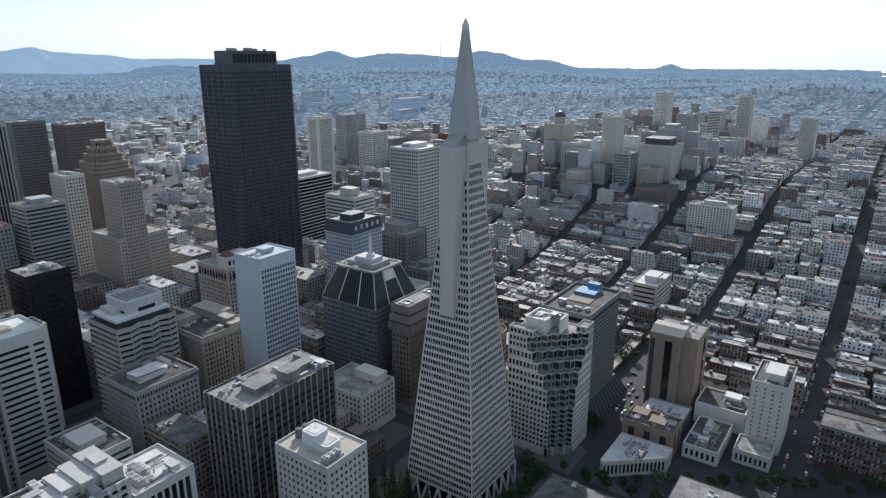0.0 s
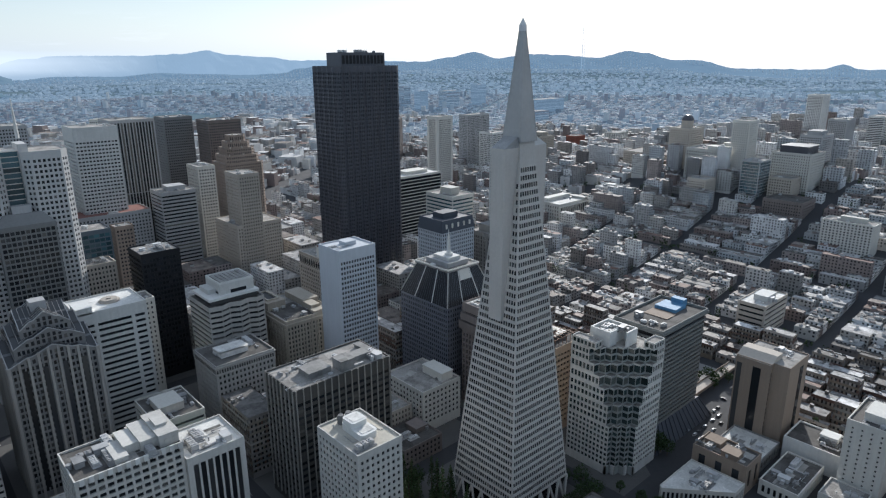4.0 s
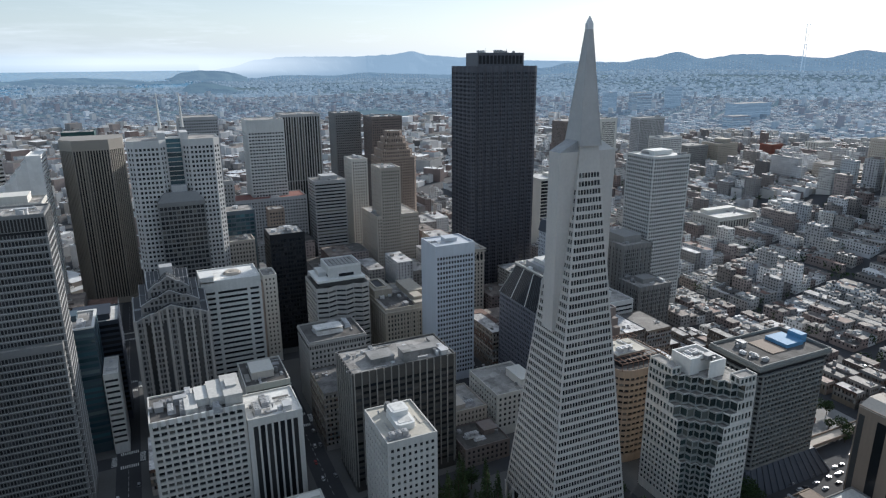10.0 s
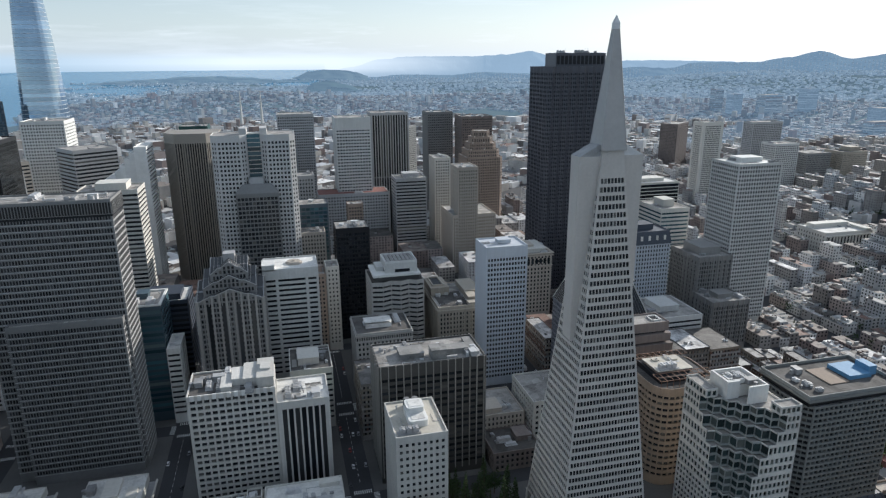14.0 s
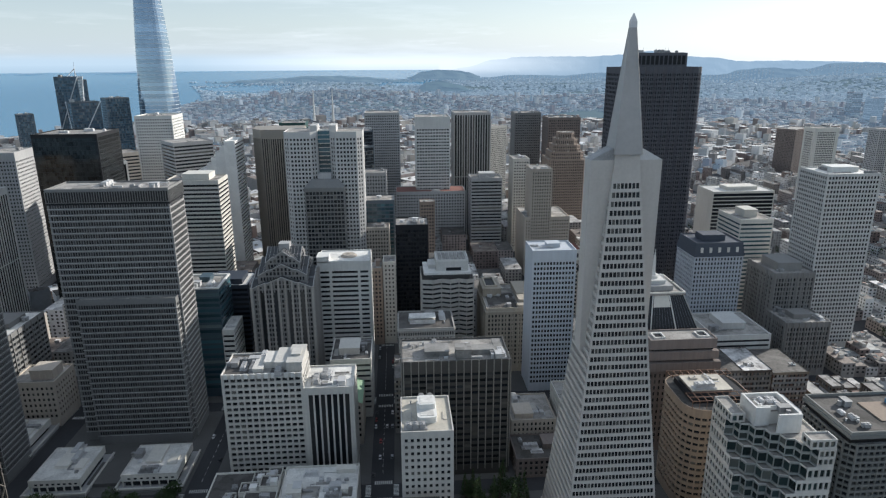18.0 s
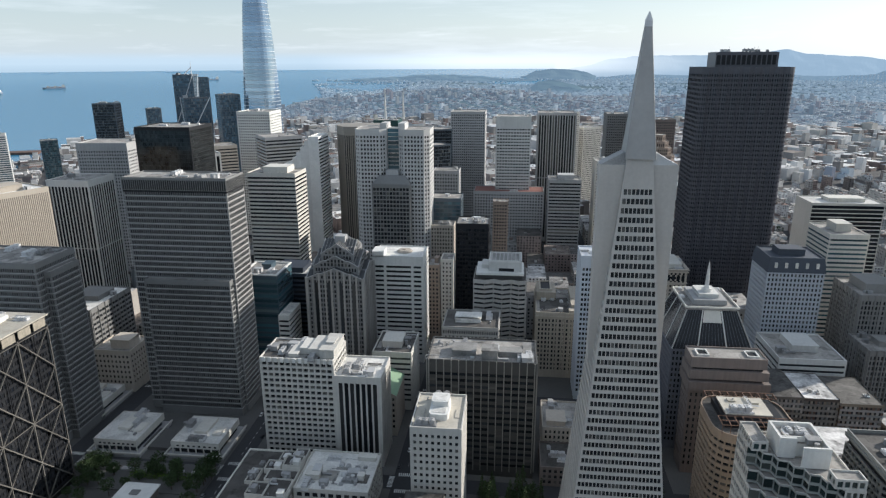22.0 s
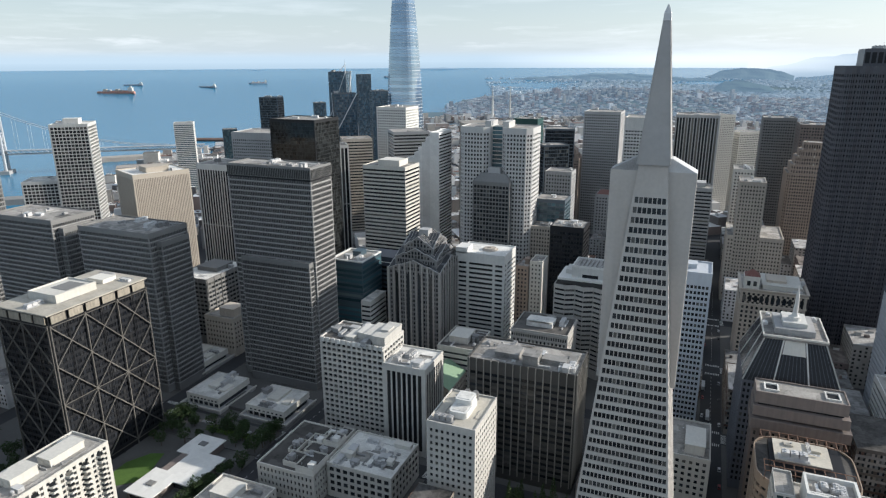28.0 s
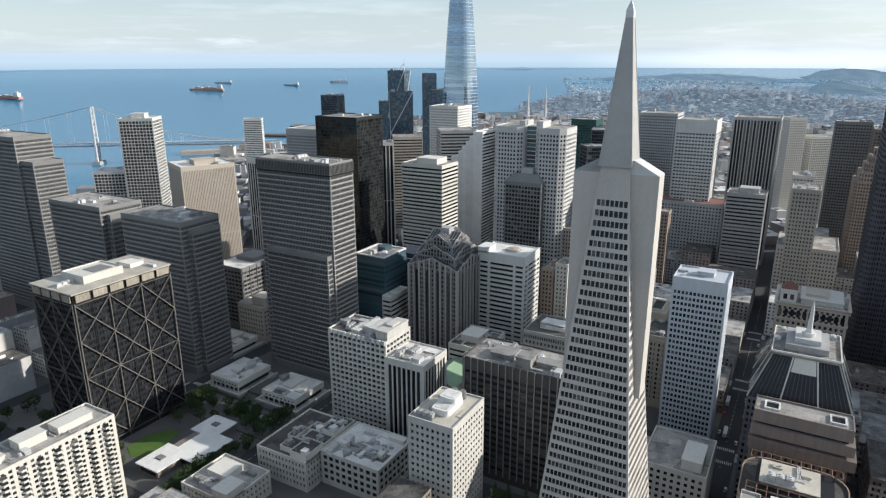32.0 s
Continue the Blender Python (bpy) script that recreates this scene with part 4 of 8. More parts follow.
solid("plant_storey", slab, GLASSK, (-35.8, 13.45, 160.9, 35.8, 13.56, 167.2), (-35.86, -13, 160.9, -35.75, 13.2, 167.2), label="dark louvred plant storey")
g = Geo()
for k in range(49):
    u = -35.6 + 71.2 * k / 48
    g.box(u - 0.22, 13.5, 160.6, u + 0.22, 14.0, 167.6)
for k in range(19):
    u = -13.3 + 26.6 * k / 18
    g.box(-36.3, u - 0.22, 160.6, -35.75, u + 0.22, 167.6)
part("louvre_screen", g, DGREY, slab, "grey upright louvre screen of the plant storey")
# black strip painted in for the shadow under the plant storey
solid("shadow_gap", slab, BLACK, (-35.8, 13.45, 159.3, 35.8, 13.62, 160.5), (-35.9, -13.2, 159.3, -35.72, 13.3, 160.5))
teal = T("office_tower", "teal glass office block with white roof edge", (-43.5, -14, -384, -351), 86, {"fl": 3.9, "bay": 0, "hf": 0.6, "mu": 0.5, "dep": 0.2}, wall=TEALB, pane=GLASST, roof=ROOFG, house=((0.35, 0.6, 0.2, 0.5, 3),), cap=60, clutter=4)
parapet(teal, -14.9, -16.6, 14.9, 16.6, 85.2, WHITE, 1.0, 1.6)
T("office_block", "dark blue office block with a white penthouse roof", (-55, -20, -421, -388), 75, {"fl": 3.8, "bay": 0, "hf": 0.55, "mu": 0.4, "dep": 0.15, "mt": 2}, wall=DGREYN, pane=GLASSK, roof=ROOFW, house=((0.15, 0.8, 0.2, 0.85, 3.4),), cap=20, clutter=2)
T("apartment_tower", "cream apartment tower with blank walls", (-445, -410, -52, -31), 48, {"fl": 3.0, "bay": 5, "wf": 0.2, "hf": 0.4}, wall=OFFW, roof=ROOFD, house=((0.3, 0.8, 0.3, 0.8, 4),), cap=30, clutter=9)
T("apartment_tower", "white apartment slab with many balconies", (-24, 1, -121.5, -48), 57, {"fl": 2.9, "bay": 3.4, "wf": 0.5, "hf": 0.6, "mt": 1.5}, wall=OFFW, roof=ROOFG, house=((0.3, 0.65, 0.1, 0.35, 3), (0.35, 0.7, 0.42, 0.6, 4), (0.3, 0.6, 0.7, 0.92, 2.5)), cap=120, clutter=14)
T("office_block", "white low office block with rooftop plant", (-148, -107, -226, -190), 22, {"fl": 3.6, "bay": 4.2, "wf": 0.66, "hf": 0.62, "mb": 3, "mt": 1.5}, wall=OFFW, roof=ROOFW, house=((0.72, 0.9, 0.55, 0.75, 2.5), (0.05, 0.3, 0.1, 0.2, 1.6), (0.12, 0.2, 0.6, 0.7, 2.2)), cap=80, clutter=22)
T("office_block", "stone low block with terraced roof", (-106, -68, -226, -178), 20, {"fl": 3.4, "bay": 2.6, "wf": 0.45, "hf": 0.55, "mb": 2, "mt": 1.2}, wall=OFFW, roof=ROOFD, cap=60, clutter=5)
T("office_tower", "dark banded tower with stepped sides", (68, 137, -285, -248), 124, {"fl": 3.75, "bay": 1.5, "wf": 0.8, "hf": 0.6, "dep": 0.5, "ledge": (0.2, SILL)}, wall=DGREY, pane=GLASSS, roof=ROOFG, cap=60, clutter=9)
T("office_tower", "dark banded tower with stepped sides", (169, 240, -290, -251), 124, {"fl": 3.75, "bay": 1.5, "wf": 0.8, "hf": 0.6, "dep": 0.5, "ledge": (0.2, SILL)}, wall=DGREY, pane=GLASSS, roof=ROOFG, cap=40, clutter=9)
# towers further off
T("office_tower", "grey stone tower with even windows", (-177, -128, -872, -828), 172, GRID, wall=GREY, cap=30)
T("office_tower", "white tower with tall top windows", (-239, -196, -756, -714), 175, {"fl": 3.8, "bay": 3.5, "wf": 0.7, "hf": 0.45, "mt": 14}, wall=WHITE, cap=30)
T("office_tower", "dark tower with pale vertical stripes", (-299, -249, -820, -776), 175, {"fl": 60, "bay": 3.4, "wf": 0.65, "hf": 0.99, "mt": 3}, wall=GREY, pane=GLASSD, cap=20)
T("office_tower", "plain dark office tower with even windows", (-396, -355, -945, -908), 164, GRID, wall=DGREY, cap=20)
T("office_tower", "brown tower with lit top windows", (-442, -394, -890, -850), 161, GRID, wall=BROWN, cap=20)
T("office_tower", "stepped beige stone tower", (-346, -322, -645, -612), 125, {"fl": 3.7, "bay": 2.8, "wf": 0.45, "hf": 0.5}, wall=STONE, cap=30)
T("office_tower", "slim pale tower with a white top", (-340, -319, -745, -712), 122, GRID, wall=OFFW, cap=20)
T("office_tower", "striped concrete office block", (-299, -261, -705, -672), 105, BAND, wall=GREY, house=((0.2, 0.7, 0.2, 0.7, 4),), cap=20)
T("office_block", "wide stone block with a red tiled roof", (-257, -170, -735, -697), 85, {"fl": 3.7, "bay": 3.4, "wf": 0.5, "hf": 0.5}, wall=GREY, roof=REDTILE, cap=30)
T("office_tower", "slim brown brick clock tower", (-214, -197, -634, -618), 89, GRID, wall=BROWNST, cap=15)
T("office_tower", "tower with black and white bands", (-7, 42, -545, -510), 136, {"fl": 3.9, "bay": 0, "hf": 0.5, "mu": 0.1, "dep": 0.5}, wall=OFFW, house=((0.2, 0.7, 0.2, 0.8, 5),), cap=40)
T("office_tower", "pale tan tower with fine vertical ribs", (174, 219, -407, -355), 142, {"fl": 60, "bay": 1.5, "wf": 0.4, "hf": 0.99, "mt": 4, "dep": 0.3}, wall=TANRIB, pane=BROWN, roof=ROOFW, house=((0.2, 0.6, 0.3, 0.7, 4),), cap=30, rz=-24)
T("office_tower", "white tower with dark vertical strips", (179, 222, -506, -465), 134, {"fl": 60, "bay": 3.4, "wf": 0.7, "hf": 0.99, "mt": 6}, wall=WHITE, cap=20)
T("office_tower", "dark mirrored glass tower", (90, 146, -546, -498), 181, {"fl": 3.8, "bay": 2.0, "wf": 0.94, "hf": 0.86, "dep": 0.1}, wall=BLACK, pane=MIRROR, cap=20)
T("office_tower", "white tower with dark strips", (115, 162, -815, -771), 175, GRID, wall=WHITE, cap=20)
T("office_tower", "broad office block of dark glass bands with a white end wall", (-600, -528, -640, -600), 98, {"fl": 4.2, "bay": 0, "hf": 0.74, "mu": 0.8, "dep": 0.3, "mt": 2}, wall=OFFW, pane=GLASSK, roof=ROOFW, house=((0.2, 0.7, 0.25, 0.7, 3),), cap=20, clutter=4, blank="E")
T("office_tower", "stepped office block with green glass bands", (-511, -480, -492, -450), 103, BAND, wall=OFFW, pane=GLASST, house=((0.3, 0.7, 0.3, 0.7, 6),), cap=20)
T("office_tower", "grey stone office tower with pilasters", (-508, -474, -420, -378), 76, {"fl": 3.7, "bay": 2.4, "wf": 0.6, "hf": 0.7, "fin": (0.7, 0.6), "fin_bay": 4.8, "mt": 4}, wall=STONEG, house=((0.2, 0.8, 0.2, 0.8, 6),), cap=40)
T("office_block", "white banded low office block", (-448, -404, -376, -331), 45, BAND, wall=WHITE, roof=ROOFG, house=((0.3, 0.7, 0.2, 0.7, 4),), cap=20)
T("apartment_tower", "white apartment tower on a podium", (-830, -806, -200, -149), 70, {"fl": 3.0, "bay": 3.4, "wf": 0.5, "hf": 0.55, "mt": 1, "mb": 2}, z0=28, wall=OFFW, cap=120, house=((0.3, 0.6, 0.3, 0.8, 4), (0.1, 0.25, 0.3, 0.7, 3)))

T("office_tower", "dark banded tower with stepped sides by the shore", (306, 380, -300, -265), 172, {"fl": 3.75, "bay": 1.5, "wf": 0.8, "hf": 0.6, "dep": 0.5, "ledge": (0.2, SILL)}, wall=DGREY, pane=GLASSS, roof=ROOFG, cap=20)
T("office_tower", "dark banded stepped end of the shore tower", (287, 305.8, -297, -268), 150, {"fl": 3.75, "bay": 1.5, "wf": 0.8, "hf": 0.6, "dep": 0.5, "ledge": (0.2, SILL)}, wall=DGREY, pane=GLASSS, roof=ROOFG, cap=20, clutter=0)
T("office_tower", "white gridded tower with deep dark bays", (375, 415, -482, -442), 172, {"fl": 3.8, "bay": 3.8, "wf": 0.86, "hf": 0.74, "dep": 1.0, "mt": 3}, wall=WHITE, roof=ROOFW, house=((0.3, 0.7, 0.3, 0.7, 5),), cap=30, rz=37)
T("office_tower", "lower white gridded tower with deep dark bays", (408, 446, -458, -420), 108, {"fl": 3.8, "bay": 3.8, "wf": 0.86, "hf": 0.74, "dep": 1.0, "mt": 3}, wall=WHITE, roof=ROOFW, cap=20, rz=37)

T("office_tower", "lower stepped end of the dark banded tower", (63, 67.8, -281, -254), 117, {"fl": 3.75, "bay": 1.5, "wf": 0.8, "hf": 0.6, "dep": 0.5, "ledge": (0.2, SILL)}, wall=DGREY, pane=GLASSS, roof=ROOFG, cap=20, clutter=0)
T("office_tower", "lower stepped end of the dark banded tower", (163.5, 168.8, -286, -256), 117, {"fl": 3.75, "bay": 1.5, "wf": 0.8, "hf": 0.6, "dep": 0.5, "ledge": (0.2, SILL)}, wall=DGREY, pane=GLASSS, roof=ROOFG, cap=10, clutter=0)
T("office_tower", "wide base of the beige stone tower", (-368, -316, -668, -612.5), 70, {"fl": 3.7, "bay": 2.8, "wf": 0.45, "hf": 0.5}, wall=STONE, cap=30)

# ---- towers with shapes of their own ----
def own(name, label, category, x0, x1, y0, y1, clear=True):
    if clear:
        TAKEN.append((x0, x1, y0, y1))
    return thing(name, label, category, (0, 0, 0))


def folded_tower():
    x0, x1, y0, y1, z = -232, -190, -424, -389, 78
    t = own("office_tower", "pale banded tower with a folded front and stepped penthouse", "tower", x0, x1, y0, y1)
    ring = [(x0, y0), (x1, y0), (x1, y1), (x1 - 9, y1 + 1.8), (x1 - 16, y1 - 1.2), (x1 - 23, y1 + 1.8), (x1 - 30, y1 - 1.2), (x1 - 36, y1 + 1.8), (x0, y1)]
    poly_body(t, ring, 0, z - 3, {"fl": 3.9, "bay": 0, "hf": 0.46, "mu": 0.05, "dep": 0.9, "mt": 2.2, "mb": 6}, STONEL, GLASSD, ROOFD, cap=60)
    solid("terrace_storey", t, GLASSD, (x0 + 3.2, y0 + 3.2, z - 3.2, x1 - 3.2, y1 - 3.4, z - 0.2))
    solid("terrace_slab", t, WHITE, (x0 + 2, y0 + 2, z - 0.2, x1 - 2, y1 - 2.6, z + 1.6))
    solid("penthouse_wall", t, WHITE, (x0 + 4, y0 + 4, z + 1.6, x1 - 12, y1 - 7, z + 9.4), (x1 - 12, y0 + 6, z + 1.6, x1 - 6, y1 - 14, z + 5))
    parapet(t, x0 + 4, y0 + 4, x1 - 12, y1 - 7, z + 9.4, WHITE, 1.6, 0.7)
    solid("penthouse_window", t, GLASSK, (x0 + 10, y1 - 7.1, z + 1.8, x1 - 20, y1 - 6.9, z + 4.4), (x1 - 12.1, y0 + 18, z + 1.8, x1 - 11.9, y1 - 10, z + 3.6))
    for k in range(7):
        solid("cooling_grille", t, PLANT, (x0 + 6 + 3.2 * k, y0 + 6, z + 9.4, x0 + 8.4 + 3.2 * k, y1 - 9.5, z + 10.6))


def granite_tower():
    x0, x1, y0, y1, z = -454, -379, -546, -502, 235
    t = own("skyscraper", "huge dark red granite skyscraper with faceted bay windows", "skyscraper", x0, x1, y0, y1)
    ring = []
    for (ax, ay), (bx, by), n in (((x1, y1), (x0, y1), 9), ((x0, y1), (x0, y0), 5), ((x0, y0), (x1, y0), 9), ((x1, y0), (x1, y1), 5)):
        ln = math.hypot(bx - ax, by - ay)
        ux, uy = (bx - ax) / ln, (by - ay) / ln
        for k in range(n):
            a = ln * (k + 0.12) / n
            m = ln * (k + 0.5) / n
            e = ln * (k + 0.88) / n
            ring += [(ax + ux * a, ay + uy * a), (ax + ux * m + uy * 1.9, ay + uy * m - ux * 1.9), (ax + ux * e, ay + uy * e)]
    st = {"fl": 4.0, "bay": 1.75, "wf": 0.62, "hf": 0.56, "dep": 0.5, "mu": 0.15, "mt": 5, "mb": 12}
    poly_body(t, ring, -2, z, st, GRANITE, GLASSK, ROOFD, cap=150)
    solid("plant_storey", t, GRANITE, (-443, -537, z - 0.8, -391, -511, z + 12.4), (-441, -536, z + 12.4, -393, -512, z + 12.7))
    for k in range(12):
        solid("plant_louvre", t, BLACK, (-441 + 4.2 * k, -511.2, z + 2, -438 + 4.2 * k, -510.7, z + 10))
    roof_clutter(t, -441, -536, -393, -512, z + 12.7, 5)
    for x in (-425, -428, -404):
        g = Geo()
        g.tube((x, -520, z + 12.5), (x, -520, z + 17), 0.15, 0.08, 5)
        part("antenna", g, METAL, t)


def twin_top_tower():
    t = own("skyscraper", "pale stone tower with two tops joined by a glass bridge", "skyscraper", -142, -72, -530, -480)
    st = {"fl": 3.8, "bay": 3.0, "wf": 0.6, "hf": 0.55, "dep": 0.5, "mu": 0.5, "mt": 5}
    for cx in (-127.5, -86.5):
        s = 14.5
        ring = [(cx + s, -530 + 5), (cx + s, -497), (cx + s - 5, -492), (cx - s + 5, -492), (cx - s, -497), (cx - s, -525), (cx - s + 5, -530), (cx + s - 5, -530)]
        poly_body(t, ring, 0, 181, st, TWINS, GLASSD, ROOFG, cap=60)
        inner = -1 if cx < -107 else 1
        solid("inner_shaft", t, TWINS, (cx - inner * 12 - 3, -519, 120, cx - inner * 12 + 3, -499, 186))
        g = Geo()
        xx = cx - inner * 12
        g.tube((xx, -511, 189), (xx, -511, 217), 1.5, 0.25, 6)
        part("mast", g, WHITE, t)
    for k in range(14):
        z = 128 + 3.8 * k
        solid("bridge_storey", t, GLASST, (-112.5, -516, z, -101.5, -504, z + 3.2))
        solid("bridge_floor", t, OFFW, (-112.5, -516.4, z + 3.2, -101.5, -503.6, z + 3.8))
    st2 = {"fl": 3.8, "bay": 3.0, "wf": 0.8, "hf": 0.68, "dep": 0.4, "mu": 1.0, "mt": 3}
    poly_body(t, [(-89, -500), (-89, -484), (-125, -484), (-125, -500)], 0, 132, st2, DGREY, GLASSD, ROOFD, cap=60, name="front_wall")
    g = Geo()
    g.prism([(-125, -500), (-89, -500), (-89, -484), (-125, -484)], 132, 139, ring2=[(-119, -499), (-95, -499), (-95, -490), (-119, -490)])
    part("front_hip_roof", g, DGREY, t)
    solid("roof_house", t, GREY, (-113, -499, 139, -101, -492, 144))


TWINS = material("pale_grey_granite", (0.50, 0.495, 0.485), 0.8, 0.12, streak=0.06)


def gabled_tower():
    x0, x1, y0, y1 = -110, -66, -400, -352
    t = own("office_tower", "grey-brown stone tower with three tiers of stepped gables", "tower", x0, x1, y0, y1)
    st = {"fl": 3.7, "bay": 2.2, "wf": 0.66, "hf": 0.66, "dep": 0.5, "mt": 0.6, "mu": 1.4}
    for inset, zb, ze, za in ((0.0, 0, 84, 92.5), (4.5, 83.2, 92.5, 101), (9.5, 91.7, 100.5, 109)):
        a, b, c, d = x0 + inset, x1 - inset, y0 + inset, y1 - inset
        poly_body(t, [(b, c), (b, d), (a, d), (a, c)], zb, ze, dict(st, mb=5 if zb == 0 else 0.3), GABLESTONE, GLASSD, ROOFD, cap=120 if zb == 0 else 20, name="wall" if zb == 0 else "tier_wall")
        for along, lo, hi, p, q in (("y", a, b, c, d), ("x", c, d, a, b)):
            mid, half = (lo + hi) / 2, (hi - lo) / 2
            sw = (lambda v: v) if along == "y" else (lambda v: (v[1], v[0], v[2]))
            # a shouldered outline: steep edge, flat shoulder, steep edge to the ridge
            prof = [(lo, ze), (lo + half * 0.42, ze + (za - ze) * 0.50), (lo + half * 0.56, ze + (za - ze) * 0.52), (mid, za), (hi - half * 0.56, ze + (za - ze) * 0.52), (hi - half * 0.42, ze + (za - ze) * 0.50), (hi, ze)]
            for e, rev in ((p, along == "x"), (q, along == "y")):
                g = Geo()
                ring = [sw((u, e, z)) for u, z in prof]
                g.poly(ring if rev else ring[::-1])
                part("gable_end", g, GABLESTONE, t)
            g = Geo()
            for (u0, z0), (u1, z1) in zip(prof, prof[1:]):
                quad = [sw((u0, p, z0)), sw((u1, p, z1)), sw((u1, q, z1)), sw((u0, q, z0))]
                g.quad(*(quad if along == "y" else quad[::-1]))
            part("gable_slope", g, GLASSS, t, "dark glazed gable slope")
            for e, s in ((p, -1), (q, 1)):
                n = int(2 * half / 2.6)
                for k in range(n):
                    ua, ub = lo + 2 * half * (k + 0.22) / n, lo + 2 * half * (k + 0.78) / n
                    um = min(abs(ua - mid), abs(ub - mid)) if (ua - mid) * (ub - mid) > 0 else 0
                    top = ze + (za - ze) * (1 - max(abs(ua - mid), abs(ub - mid)) / half) - 1.0
                    for zr in (ze + 0.2, ze + 3.2, ze + 6.2):
                        if top - zr > 1.0:
                            box = [sw((ua, e - 0.1, zr)), sw((ub, e + 0.1, min(top, zr + 2.3)))]
                            solid("gable_window", t, GLASSD, (min(box[0][0], box[1][0]), min(box[0][1], box[1][1]), zr, max(box[0][0], box[1][0]), max(box[0][1], box[1][1]), min(top, zr + 2.3)))
                fr = Geo()
                for (u0, z0), (u1, z1) in zip(prof, prof[1:]):
                    fr.tube(sw((u0, e, z0)), sw((u1, e, z1)), 0.32, None, 4)
                part("gable_rib", fr, GREY, t, "pale stone gable edge")
            for f in (0.1, 0.2, 0.3, 0.4, 0.5, 0.6, 0.7, 0.8, 0.9):
                e = p + (q - p) * f
                fr = Geo()
                for (u0, z0), (u1, z1) in zip(prof, prof[1:]):
                    fr.tube(sw((u0, e, z0)), sw((u1, e, z1)), 0.16, None, 4)
                part("slope_rib", fr, GABLESTONE2, t)
        if zb == 0:
            for k in range(10):
                u = x0 + 0.4 + (x1 - x0 - 0.8) * k / 9
                v_ = y0 + 0.4 + (y1 - y0 - 0.8) * k / 9
                for bx in ((u - 0.65, y1, 0, u + 0.65, y1 + 0.9, ze + 1 + 7.5 * (1 - abs(k - 4.5) / 4.5)), (x0 - 0.9, v_ - 0.65, 0, x0, v_ + 0.65, ze + 1 + 7.5 * (1 - abs(k - 4.5) / 4.5)), (x1, v_ - 0.65, 0, x1 + 0.9, v_ + 0.65, ze + 1 + 7.5 * (1 - abs(k - 4.5) / 4.5))):
                    solid("pier", t, GABLESTONE2, bx)
            for k in (1, 3, 5, 7):
                u = x0 + 0.4 + (x1 - x0 - 0.8) * (k + 0.5) / 9
                v_ = y0 + 0.4 + (y1 - y0 - 0.8) * (k + 0.5) / 9
                solid("glass_strip", t, GLASSD, (u - 1.2, y1, 8, u + 1.2, y1 + 0.2, ze - 3))
                solid("glass_strip", t, GLASSD, (x0 - 0.2, v_ - 1.2, 8, x0, v_ + 1.2, ze - 3))
    solid("roof_house", t, GREY, (-92, -380, 106, -84, -372, 112))


GABLESTONE = material("grey_brown_granite", (0.205, 0.203, 0.203), 0.6, 0.15)
GABLESTONE2 = material("pale_grey_granite_pier", (0.34, 0.325, 0.305), 0.6, 0.15, streak=0.12)


def terraces():
    """White-walled roof terraces stepping across the low stone block."""
    t = [o for o in scene.objects if o.get("label", "").startswith("stone low block")][0]
    q = random.Random(15)
    # steps along the diagonal, each a walled dark deck
    for i, (a, b, c, d, h) in enumerate(((-19, -7, 8, 23.6, 4.5), (-19, -2, -2, 7.6, 3.2), (-19, -9, -12, -2.4, 5.6), (-6, 4, 9, 20, 2.6), (-8, 2, -11, -2.4, 2.4), (-18.6, -11, -23, -12.4, 3.0), (-10, -3, -22, -12, 1.6), (3, 9, -4, 8, 1.4))):
        solid("terrace_wall", t, OFFW, (a, c, 19.0, b, d, 19.1 + h))
        solid("terrace_deck", t, ROOFD, (a + 0.5, c + 0.5, 19.1 + h, b - 0.5, d - 0.5, 19.2 + h))
        parapet(t, a, c, b, d, 19.1 + h, OFFW, 0.9, 0.35)
        for me in (UNIT_ME, STAIR_ME if i % 2 else DUCT_ME, VENT_ME):
            ob = part(me.name, me, METAL, t)
            ob.location, ob.scale = (q.uniform(a + 2, b - 2), q.uniform(c + 2, d - 2), 19.2 + h), (0.8, 0.8, q.uniform(0.8, 1.3))
            ob.rotation_euler = (0, 0, q.choice((0, math.pi / 2)))
        if i % 2 == 0:
            solid("stair_box", t, WHITE, (a + 0.6, d - 4.2, 19.2 + h, a + 4.0, d - 0.6, 21.8 + h), (a + 0.4, d - 4.4, 21.8 + h, a + 4.2, d - 0.4, 22.0 + h))


ZIGFRAME = material("grey_green_slab_edge", (0.30, 0.31, 0.295), 0.6, 0.15)


